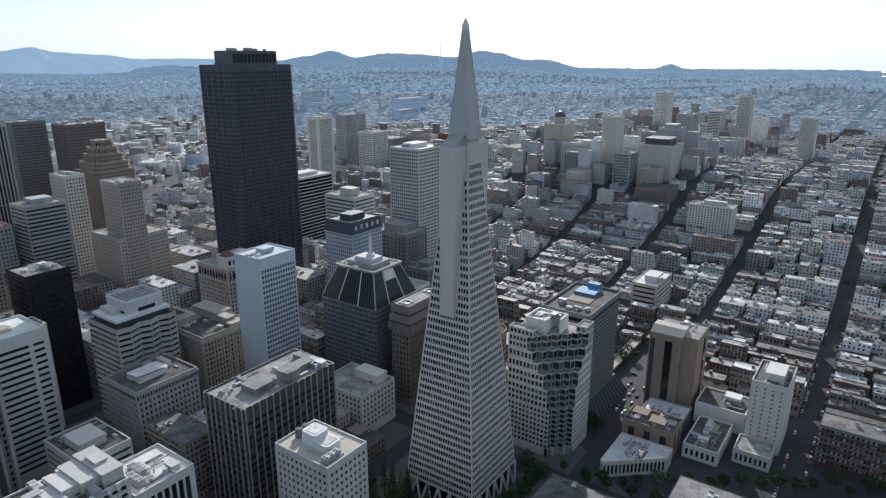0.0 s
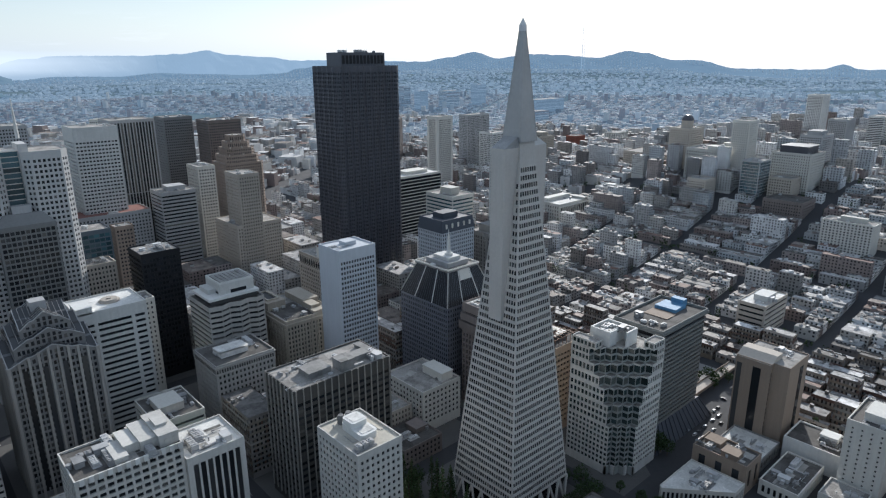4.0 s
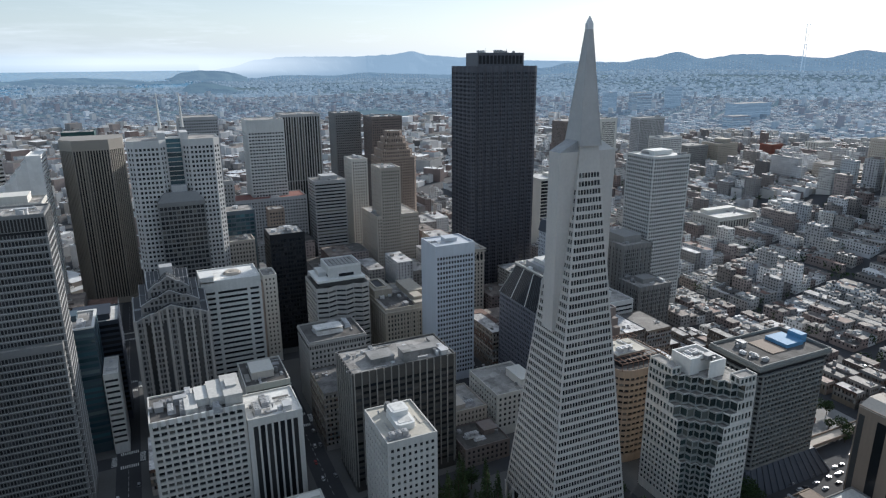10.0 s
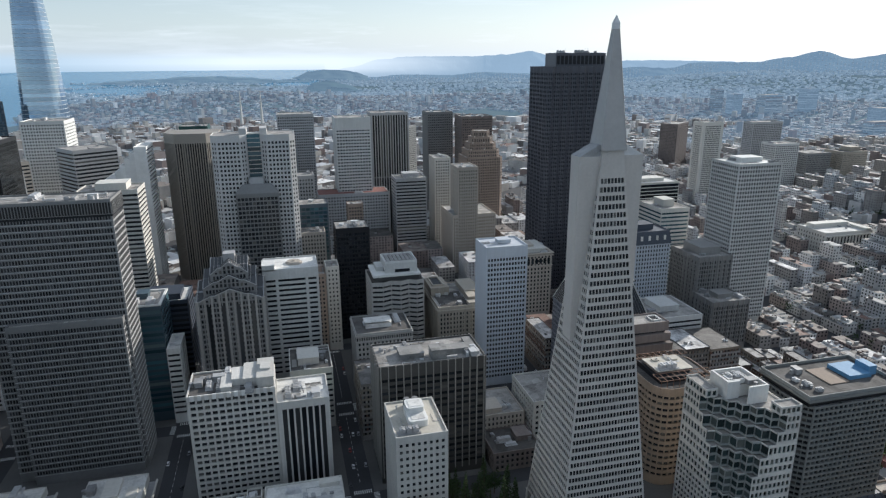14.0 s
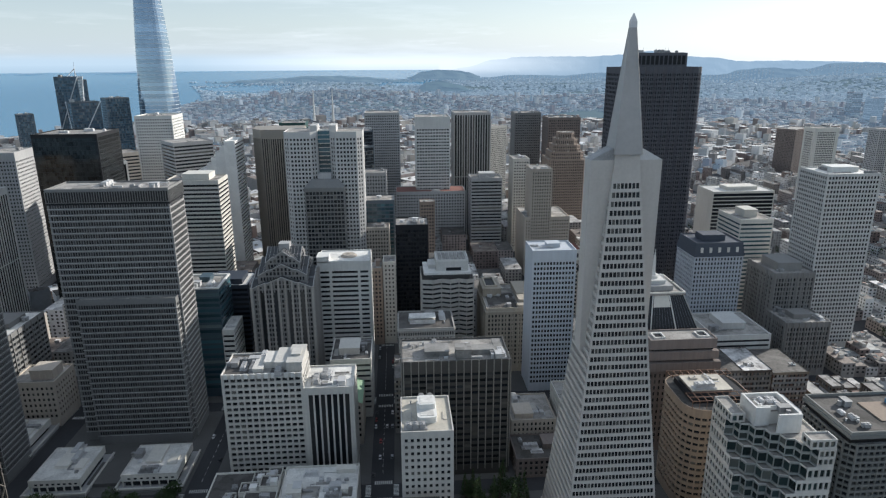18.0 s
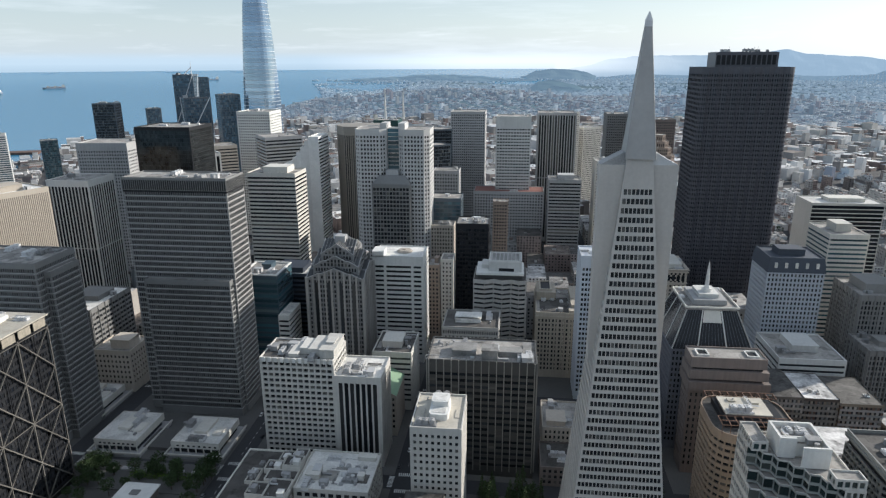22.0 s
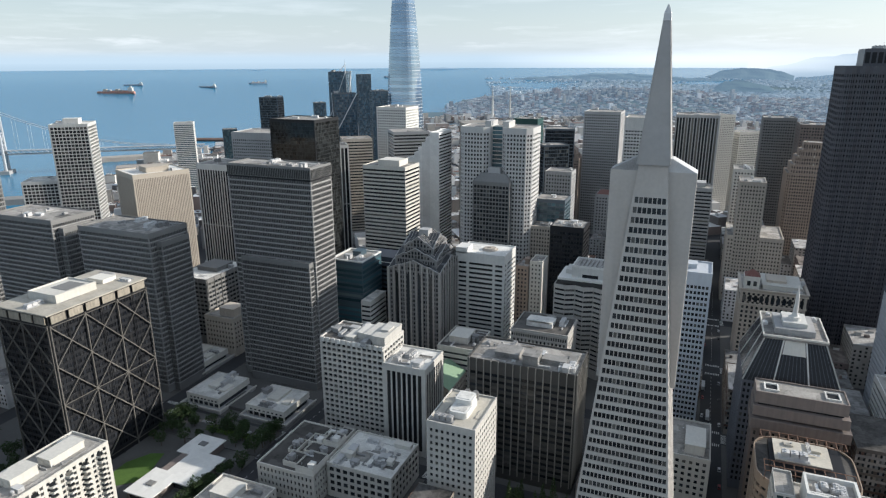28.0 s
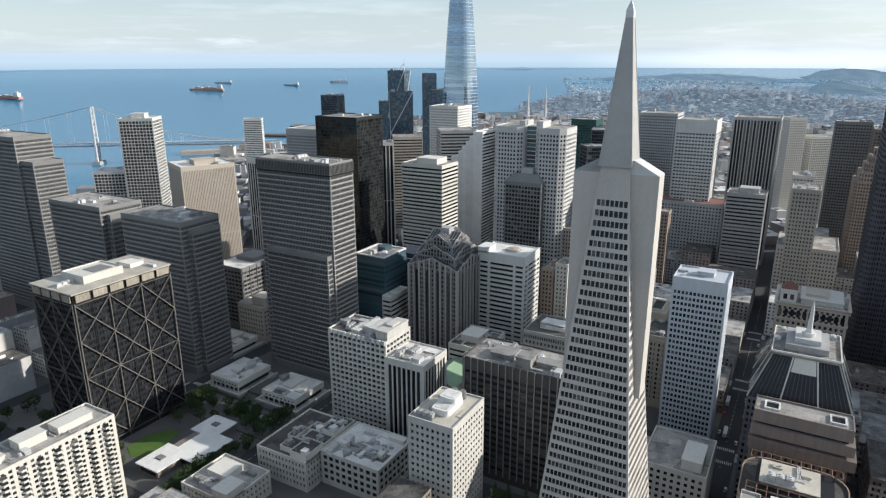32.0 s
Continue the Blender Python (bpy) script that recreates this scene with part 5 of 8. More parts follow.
def zigzag_tower():
    t = own("apartment_tower", "white tower with a zigzag green glass corner and stepped top", "tower", -362, -326, -180, -139)
    x0, x1, y0, y1 = -362, -326, -180, -139
    st = {"fl": 3.3, "bay": 2.6, "wf": 0.72, "hf": 0.66, "dep": 0.6, "mu": 0.4, "mb": 0.4, "mt": 0.5}
    gs = {"fl": 3.3, "bay": 0, "hf": 0.72, "dep": 0.5, "mu": 0.05, "mb": 0.2, "mt": 0.2}
    c = 11
    # the glass corner widens in steps towards the top
    for i, (z0, z1, cc) in enumerate(((-1, 32.6, 11), (32.6, 45.8, 13), (45.8, 55.7, 16), (55.7, 62.3, 20), (62.3, 68.9, 24), (68.9, 78, 28))):
        n = max(3, round(cc / 4.5))
        rr = [(x1, y0), (x1, y1 - cc)]
        for k in range(n):
            f = (k + 0.5) / n
            rr += [(x1 - cc * f - 1.7, y1 - cc * (1 - f) - 1.7), (x1 - cc * (k + 1) / n, y1 - cc * (1 - (k + 1) / n))]
        rr += [(x0, y1), (x0, y0)]
        low = {"mb": 6} if i == 0 else {}
        poly_body(t, rr, z0, z1, dict(st, **low), CREAMG, GLASSZ, ROOFG, cap=120 if i == 0 else 30, styles={j: dict(gs, **low) for j in range(1, 1 + 2 * n)}, corner=ZIGFRAME, name="wall" if i == 0 else "stepped_wall")
    for a, b, c0, d in ((x1 - 7, x1 - 0.2, y0 + 0.2, y1 - 24), (x0 + 0.2, x1 - 24, y1 - 7, y1 - 0.2)):
        poly_body(t, [(b, c0), (b, d), (a, d), (a, c0)], 78, 82.6, {"fl": 3.9, "bay": 2.8, "wf": 0.75, "hf": 0.75, "dep": 0.5, "mb": 0.3, "mt": 0.6}, CREAMG, GLASSZ, ROOFG, name="corner_frame")
    solid("plant_screen", t, WHITE, (x0 + 8, y0 + 6, 77.5, x1 - 10, y0 + 7, 87), (x0 + 8, y1 - 15, 77.5, x1 - 17, y1 - 14, 87), (x0 + 8, y0 + 7, 77.5, x0 + 9, y1 - 15, 87), (x1 - 11, y0 + 7, 77.5, x1 - 10, y1 - 22, 87), (x1 - 17, y1 - 22, 77.5, x1 - 10, y1 - 21, 87), (x0 + 9, y0 + 18, 77.5, x1 - 11, y0 + 18.6, 87))
    solid("plant_deck", t, ROOFG, (x0 + 9, y0 + 7, 84.2, x1 - 11, y1 - 22, 84.8))
    roof_clutter(t, x0 + 8, y0 + 6, x1 - 10, y1 - 18, 84.8, 7)
    g = Geo()
    for px, py in ((x1 - 1, y1 - c - 1), (x1 - c - 1, y1 - 1), (x1 - 4, y1 - c + 2), (x1 - c + 2, y1 - 4)):
        g.box(px - 1, py - 1, 0, px + 1, py + 1, 6)
    part("entrance_pier", g, WHITE, t)


def rounded_tan_block():
    x0, x1, y0, y1, z = -366, -324, -240, -199, 63
    t = own("office_block", "tan office block with rounded corners and an open roof frame", "tower", x0, x1, y0, y1)
    poly_body(t, rounded(x0, x1, y0, y1, 11), 0, z, {"fl": 3.7, "bay": 3.2, "wf": 0.8, "hf": 0.46, "dep": 0.8, "mu": 0.1, "mt": 4}, TANR, GLASSD, ROOFD, cap=150)
    solid("dark_storey", t, BLACK, (x0 + 6, y0 + 7, z - 0.8, x1 - 6, y1 - 9, z + 2.4))
    solid("roof_house", t, BROWN, (x0 + 12, y0 + 10, z - 0.8, x1 - 8, y1 - 14, z + 4))
    solid("plant_roof", t, CREAMROOF, (x0 + 11.5, y0 + 9.5, z + 4, x1 - 7.5, y1 - 13.5, z + 4.4), (x0 + 15, y0 + 13, z + 4.4, x0 + 19, y0 + 17, z + 5.6), (x1 - 16, y0 + 12, z + 4.4, x1 - 12, y0 + 15, z + 5.2))
    roof_clutter(t, x0 + 10, y0 + 8, x1 - 6, y1 - 12, z + 4.4, 5)
    for ya, yb in ((y1 - 3, y1 - 12), (y0 + 3, y0 + 9)):
        for k in range(10):
            u = x0 + 3 + (x1 - x0 - 6) * k / 9
            g = Geo()
            g.tube((u, ya, z - 0.8), (u, ya, z + 4), 0.2, 0.2, 4)
            g.tube((u, ya, z + 4), (u, yb, z + 4), 0.2, 0.2, 4)
            part("roof_frame", g, RUST, t, "rust-brown open steel roof frame")
    for y in (y1 - 3, y1 - 7.5, y1 - 12, y0 + 3, y0 + 9):
        g = Geo()
        g.tube((x0 + 3, y, z + 4), (x1 - 3, y, z + 4), 0.2, 0.2, 4)
        part("roof_rail", g, RUST, t)


TANR = material("cream_tan_render", (0.29, 0.225, 0.17), 0.85, 0.14, streak=0.15)
RUST = material("rust_brown_steel", (0.17, 0.10, 0.07), 0.8, 0.25)


def brown_block():
    x0, x1, y0, y1 = -367, -325, -274, -258
    t = own("office_block", "brown precast office block with three stacked blank bands", "tower", x0, x1, y0, y1)
    poly_body(t, [(x1, y0), (x1, y1), (x0, y1), (x0, y0)], 0, 57, {"fl": 4.0, "bay": 3.0, "wf": 0.42, "hf": 0.62, "dep": 0.6, "mt": 2}, BROWN, GLASSD, BROWN, cap=100)
    for k, (za, zb) in enumerate(((57, 62.6), (63.9, 69.3), (70.6, 76))):
        o = 2.6 - 1.3 * k
        solid("blank_band", t, BROWN, (x0 - o, y0 - o, za, x1 + o * 0.4, y1 + o, zb))
        if k < 2:
            # black fill paints the shadow between the stacked bands
            solid("shadow_gap", t, BLACK, (x0 + 1.6, y0 + 1.6, zb, x1 - 1.6, y1 - 1.2, zb + 1.3))
    parapet(t, x0, y0, x1, y1, 76, BROWN, 1.0, 0.6)
    solid("roof_gravel", t, ROOFG, (x0 + 0.6, y0 + 0.6, 76, x1 - 0.6, y1 - 0.6, 76.15))
    for a in (x0 + 3, x1 - 11):
        parapet(t, a, y0 + 4, a + 7, y0 + 12, 76.15, ROOFW, 0.9, 0.8)
        # flat black slab; the shaded depth of the well is only painted
        solid("roof_well", t, BLACK, (a + 0.8, y0 + 4.8, 76.16, a + 6.2, y0 + 11.2, 76.3))


def crown_tower():
    x0, x1, y0, y1 = -368, -320, -337, -284
    t = own("office_tower", "dark tower with a tapered ribbed crown and white spire", "tower", x0, x1, y0, y1)
    poly_body(t, [(x1, y0), (x1, y1), (x0, y1), (x0, y0)], 0, 70, {"fl": 3.7, "bay": 2.2, "wf": 0.55, "hf": 0.6, "dep": 0.4, "mt": 1}, SLATE, GLASSD, ROOFD, cap=80)
    lo = [(x0, y0), (x1, y0), (x1, y1), (x0, y1)]
    up = [(x0 + 9, y0 + 9), (x1 - 9, y0 + 9), (x1 - 9, y1 - 9), (x0 + 9, y1 - 9)]
    g = Geo()
    g.prism(lo, 70, 93, ring2=up)
    part("crown", g, GLASSK, t, "dark glazed tapered crown")
    for i in range(4):
        j = (i + 1) % 4
        n = 22
        for k in range(n + 1):
            f = k / n
            a = [lo[i][c] + (lo[j][c] - lo[i][c]) * f for c in (0, 1)]
            b = [up[i][c] + (up[j][c] - up[i][c]) * f for c in (0, 1)]
            g = Geo()
            wide = k in (0, n, 7, 15)
            g.tube((*a, 70), (*b, 93), 0.5 if wide else 0.1, None, 4)
            part("crown_rib", g, WHITE if wide else SLATE, t)
    g = Geo()          # a pale blank panel high on the middle of the front
    for f0, f1 in ((0.34, 0.66),):
        pt = lambda f, h: (x0 + 9 * h + (x1 - x0 - 18 * h) * f, y1 - 9 * h + 0.35, 70 + 23 * h)
        g.quad(pt(f1, 0.68), pt(f0, 0.68), pt(f0, 1.0), pt(f1, 1.0))
    part("blank_panel", g, OFFW, t)
    solid("crown_deck", t, ROOFG, (x0 + 8, y0 + 8, 93, x1 - 8, y1 - 8, 94.2))
    parapet(t, x0 + 8, y0 + 8, x1 - 8, y1 - 8, 94.2, OFFW, 1.0, 0.6)
    solid("crown_step", t, GREY, (x0 + 14, y0 + 14, 94.2, x1 - 14, y1 - 14, 97.5))
    solid("crown_step", t, WHITE, (x0 + 18, y0 + 18, 97.5, x1 - 18, y1 - 18, 100))
    roof_clutter(t, x0 + 6, y0 + 6, x1 - 6, y1 - 6, 94.2, 6)
    cx, cy = (x0 + x1) / 2, (y0 + y1) / 2 + 2
    g = Geo()
    g.prism(circle(cx, cy, 3.2, 12), 100, 102)
    g.prism(circle(cx, cy, 2.0, 12), 102, 104, ring2=circle(cx, cy, 1.3, 12))
    g.prism(circle(cx, cy, 1.3, 8), 104, 114, ring2=circle(cx, cy, 0.9, 8))
    g.prism(circle(cx, cy, 0.9, 8), 114, 120, ring2=circle(cx, cy, 0.1, 8))
    part("spire", g, WHITE, t, "white painted spire")


SLATE = material("slate_blue_grey_panel", (0.125, 0.132, 0.155), 0.6, 0.15, streak=0.1)


def mansard_block():
    x0, x1, y0, y1 = -453, -412, -425, -391
    t = own("office_tower", "grey stone block with a dark mansard top", "tower", x0, x1, y0, y1)
    r = [(x1, y0), (x1, y1), (x0, y1), (x0, y0)]
    poly_body(t, r, 0, 88, {"fl": 3.6, "bay": 2.6, "wf": 0.55, "hf": 0.6, "dep": 0.5, "mt": 1}, PALEB, GLASSD, ROOFD, cap=100)
    g = Geo()
    lo = [(x0 - 0.6, y0 - 0.6), (x1 + 0.6, y0 - 0.6), (x1 + 0.6, y1 + 0.6), (x0 - 0.6, y1 + 0.6)]
    up = [(x0 + 1, y0 + 1), (x1 - 1, y0 + 1), (x1 - 1, y1 - 1), (x0 + 1, y1 - 1)]
    g.prism(lo, 87.5, 98, ring2=up)
    part("mansard_roof", g, DGREYM, t, "dark blue-grey mansard")
    for k in range(5):
        solid("dormer", t, OFFW, (x0 + 5 + 7.4 * k, y1 - 0.6, 91, x0 + 7 + 7.4 * k, y1 + 0.4, 95))
    parapet(t, x0 + 1, y0 + 1, x1 - 1, y1 - 1, 98, DGREYM, 0.9, 0.7)
    solid("roof_house", t, DGREYM, (x0 + 12, y0 + 10, 98, x1 - 10, y1 - 10, 103))


DGREYM = material("slate_blue_cladding", (0.065, 0.075, 0.095), 0.6)


def ribbed_tower():
    t = own("office_tower", "bronze ribbed faceted tower with a plain top band", "tower", -66, -10, -695, -642)
    ring = [(-10, -690), (-10, -658), (-22, -642), (-54, -642), (-66, -656), (-66, -690)]
    poly_body(t, ring, 0, 160, {"fl": 170, "bay": 2.4, "wf": 0.58, "hf": 0.985, "dep": 0.9, "mt": 0.5, "mu": 0.3}, BRONZE2, GLASSD, ROOFG, cap=30)
    g = Geo()
    g.prism([(x, y) for x, y in ring], 160, 168.5)
    part("top_band", g, BRONZE2, t)


BRONZE2 = material("bronze_rib", (0.27, 0.245, 0.212), 0.6, 0.12)
COPPER = material("green_copper", (0.20, 0.30, 0.20), 0.7, 0.2)
CREAMROOF = material("stained_cream_roof", (0.45, 0.42, 0.36), 0.9, 0.3, 0.1, 0.8)
STEELBR = material("weathered_brace_steel", (0.115, 0.108, 0.098), 0.75, 0.3, streak=0.25)
FASCIA = material("stained_fascia_panel", (0.30, 0.27, 0.22), 0.8, 0.4, 0.1, 0.8, streak=0.3)


def braced_tower():
    x0, x1, y0, y1, z = 37, 78, -211, -144, 107
    t = own("office_tower", "black office tower wrapped in diagonal steel bracing", "tower", x0, x1, y0, y1)
    poly_body(t, [(x1, y0), (x1, y1), (x0, y1), (x0, y0)], 0, z, {"fl": 4.0, "bay": 2.2, "wf": 0.85, "hf": 0.6, "dep": 0.3, "mt": 7}, BLACK, GLASSK, ROOFG, cap=60)
    zt, zb, lev = 100.0, 4.0, 4
    faces = (((x1, y1 + 1.0), (-1, 0), x1 - x0, 2), ((x0 - 1.0, y1), (0, -1), y1 - y0, 3), ((x1 + 1.0, y0), (0, 1), y1 - y0, 3), ((x0, y0 - 1.0), (1, 0), x1 - x0, 2))
    for (ox, oy), (dx, dy), ln, n in faces:
        P = lambda u, h: (ox + dx * u, oy + dy * u, h)
        cw, ch = ln / n, (zt - zb) / lev
        for k in range(2 * n + 1):
            g = Geo()
            g.tube(P(cw * k / 2, 0), P(cw * k / 2, z - 6), 0.4 if k % 2 == 0 else 0.26, None, 4)
            part("brace_column", g, STEELBR if k % 2 == 0 else BLACK, t)
        for i in range(n):
            for j in range(lev):
                for s in (0, 1):
                    g = Geo()
                    g.tube(P(cw * (i + s), zb + ch * j), P(cw * (i + 1 - s), zb + ch * (j + 1)), 0.42, None, 4)
                    part("diagonal_brace", g, STEELBR, t)
        for j in (0, 2, lev):
            g = Geo()
            g.tube(P(0, zb + ch * j), P(ln, zb + ch * j), 0.28, None, 4)
            part("brace_tie", g, STEELBR, t)
        for k in range(2 * n):
            g = Geo()
            a, b = P(cw * (k + 0.12) / 2, 101.5), P(cw * (k + 0.88) / 2, 106)
            g.box(min(a[0], b[0]) - 0.25, min(a[1], b[1]) - 0.25, 101.5, max(a[0], b[0]) + 0.25, max(a[1], b[1]) + 0.25, 106)
            part("fascia_panel", g, FASCIA, t)
    g = Geo()
    g.box(x0 - 1.5, y0 - 1.5, 106.6, x1 + 1.5, y1 + 1.5, 107.4)
    part("roof_edge", g, CREAMROOF, t)
    solid("roof_house", t, OFFW, (x0 + 10, y0 + 26, 107.4, x1 - 8, y1 - 14, 111.5))
    solid("roof_house", t, OFFW, (x0 + 14, y0 + 8, 107.4, x1 - 14, y0 + 18, 110))
    parapet(t, x0 + 10, y0 + 26, x1 - 8, y1 - 14, 111.5, OFFW, 0.9, 0.5)
    solid("roof_well", t, DGREY, (x0 + 14, y0 + 30, 111.5, x1 - 14, y1 - 24, 111.7))
    roof_dress(t, x0, y0, x1, y1, 107.4, 6)
    roof_clutter(t, x0, y0, x1, y1, 107.4, 6)
    roof_clutter(t, x0, y0, x1, y0 + 26, 107.4, 5)


WHITEP = material("bright_white_stone_panel", (0.76, 0.755, 0.73), 0.6, 0.12, 0.06, 0.4, patch=0.08)


def sloped_white_tower():
    x0, x1, y0, y1 = 2, 44, -662, -622
    t = own("office_tower", "white slab tower with a stepped sloping blank side", "tower", x0, x1, y0, y1)
    steps = ((x0, x0 + 12, 159), (x0 + 12, x0 + 17, 153), (x0 + 17, x0 + 22, 147), (x0 + 22, x0 + 27, 141), (x0 + 27, x0 + 32, 135), (x0 + 32, x1, 128))
    st = {"fl": 3.8, "bay": 0, "hf": 0.45, "mu": 0.4, "dep": 0.4, "mt": 2}
    for k, (a, b, z) in enumerate(steps):
        poly_body(t, [(b, y0), (b, y1), (a, y1), (a, y0)], 0, z, st, WHITEP, GLASSD, ROOFW, styles={1: {"blank": 1}}, name="stepped_wall")


def hotel():
    x0, x1, y0, y1, z = -432, -374, -182, -147, 80
    t = own("hotel_tower", "grey concrete hotel slab with a blue tarpaulin roof", "tower", x0, x1, y0, y1)
    poly_body(t, [(x1, y0), (x1, y1 - 4), (x1 - 4, y1), (x0 + 4, y1), (x0, y1 - 4), (x0, y0)], 14, z - 6, {"fl": 3.05, "bay": 2.9, "wf": 0.8, "hf": 0.62, "dep": 0.9, "mu": 0.4, "mt": 0.6, "mb": 1}, HOTELC, GLASSD, GREY, cap=200)
    solid("dark_storey", t, BLACK, (x0 + 1, y0 + 1, z - 6, x1 - 1, y1 - 1.5, z - 3))
    solid("roof_slab", t, HOTELC, (x0 - 0.5, y0 - 0.5, z - 3, x1 + 0.5, y1 + 0.5, z - 1.2))
    parapet(t, x0, y0, x1, y1, z - 1.2, HOTELC, 1.6, 0.6)
    solid("roof_gravel", t, ROOFD, (x0 + 0.7, y0 + 0.7, z - 1.2, x1 - 0.7, y1 - 0.7, z - 1.1))
    solid("tarpaulin", t, BLUETARP, (x0 + 8, y0 + 8, z - 1.2, x0 + 22, y1 - 12, z + 1.2), (x0 + 3, y0 + 12, z - 1.2, x0 + 8, y1 - 14, z + 4), label="bright blue tarpaulin cover")
    solid("roof_deck", t, TAN, (x0 + 24, y0 + 8, z - 1.2, x0 + 36, y1 - 10, z - 0.6))
    roof_clutter(t, x1 - 22, y0, x1, y1, z - 1.2, 6)
    g = Geo()
    g.prism([(x0 - 8, y0 - 4), (x1 + 8, y0 - 4), (x1 + 8, y1 + 8), (x0 - 8, y1 + 8)], 0, 14, ring2=[(x0, y0), (x1, y0), (x1, y1), (x0, y1)])
    part("flared_base", g, DGREYM, t, "dark glazed flared base")
    for k in range(14):
        u = x0 - 6 + (x1 - x0 + 12) * k / 13
        g = Geo()
        g.tube((u, y1 + 8.1, 0.5), (x0 + (x1 - x0) * k / 13, y1 + 0.2, 14), 0.5, None, 4)
        part("base_rib", g, DGREYM, t)


HOTELC = material("grey_green_concrete", (0.20, 0.205, 0.195), 0.85, 0.15)


def tan_tower():
    x0, x1, y0, y1, z = -458, -425, -122, -90, 58
    t = own("office_tower", "tan rendered tower with dark glass strips", "tower", x0, x1, y0, y1)
    plain = {"blank": 1}
    poly_body(t, [(x1, y0), (x1, y1 - 10), (x1 - 3, y1 - 10), (x1 - 3, y1), (x0, y1), (x0, y0)], 0, z, {"fl": 3.2, "bay": 3.2, "wf": 0.5, "hf": 0.5, "mt": 4}, TAN, GLASSD, ROOFG, cap=30, styles={0: plain, 1: {"fl": 3.2, "bay": 0, "hf": 0.9, "mt": 6}, 2: plain, 3: plain})
    for a, b in ((y0 + 11, y0 + 16), (y0 + 1, y0 + 4)):
        solid("glass_strip", t, GLASSD, (x1 - 0.2, a, 4, x1 + 0.25, b, z - 5))
    solid("glass_strip", t, GLASSD, (x0 + 8, y1 - 0.2, 4, x0 + 13, y1 + 0.25, z - 5))
    g = Geo()
    g.prism([(x1 - 16, y0), (x1 + 0.3, y0), (x1 + 0.3, y1 - 10), (x1 - 16, y1 - 10)], z - 0.8, z + 3, ring2=[(x1 - 16, y0), (x1 - 8, y0), (x1 - 8, y1 - 10), (x1 - 16, y1 - 10)])
    part("sloped_roof", g, STONE, t)
    roof_clutter(t, x0, y0, x1 - 14, y1, z - 0.8, 5)


def round_glass_tower():
    cx, cy = 160, -864
    t = own("skyscraper", "very tall rounded blue glass skyscraper with white bands", "skyscraper", cx - 28, cx + 28, cy - 28, cy + 28)

    def ring(z):
        f = max(0.0, (z - 40) / 286)
        h = 27.5 * (1 - 0.42 * f ** 2.1)
        return rounded(cx - h, cx + h, cy - h, cy + h, h * 0.75, 5)

    n = 64
    for k in range(n):
        za, zb = 326 * k / n, 326 * (k + 1) / n
        g = Geo()
        g.prism(ring(za + 0.4), za + 0.4, zb, ring2=ring(zb), cap=k == n - 1)
        part("glass_storey", g, GLASSB2, t)
        g = Geo()
        r0 = ring(za)
        out = [(x + (x - cx) * 0.012, y + (y - cy) * 0.012) for x, y in r0]
        g.prism(out, za, za + 0.4)
        part("floor_band", g, METALW, t)


GLASSB2 = material("bright_blue_glass", (0.31, 0.41, 0.52), 0.10, 0.2, 0.02, 0.4, 0.8, 0.05, 0.18)
METALW = material("white_metal_band", (0.62, 0.64, 0.66), 0.5)


STEELB = material("blue_grey_mullion", (0.08, 0.10, 0.12), 0.5)


def glass_tower(name, label, x, y, w, d, z, pane, rz=0, brace=False, spike=0.0, wall=None, st=None):
    TAKEN.append((x - w / 2, x + w / 2, y - d / 2, y + d / 2))
    st = st or {"fl": 3.9, "bay": 2.2, "wf": 0.92, "hf": 0.82, "dep": 0.12, "mt": 1.5}
    t = tower(name, label, (x - w / 2, x + w / 2, y - d / 2, y + d / 2), 0, z, st, wall=wall or STEELB, pane=pane, cap=12, clutter=2, rz=rz)
    if brace:
        for sx, sy in ((1, 0), (0, 1), (-1, 0)):
            for k in range(3):
                g = Geo()
                s = 1 if k % 2 else -1
                za, zb = z * k / 3, z * (k + 1) / 3
                if sx:
                    g.tube((sx * (w / 2 + 0.5), -s * d / 2, za), (sx * (w / 2 + 0.5), s * d / 2, zb), 0.7, None, 5)
                else:
                    g.tube((-s * w / 2, d / 2 + 0.5, za), (s * w / 2, d / 2 + 0.5, zb), 0.7, None, 5)
                part("diagonal_brace", g, METALW, t)
    if spike:
        g = Geo()
        g.tube((-w / 3, 0, z), (-w / 3, 0, z + spike), 0.9, 0.15, 6)
        part("spire", g, METALW, t)
        g = Geo()
        g.tube((w / 2, d / 2, z - 18), (-w / 3, 0, z + spike * 0.55), 0.6, None, 5)
        part("crown_strut", g, METALW, t)
    return t


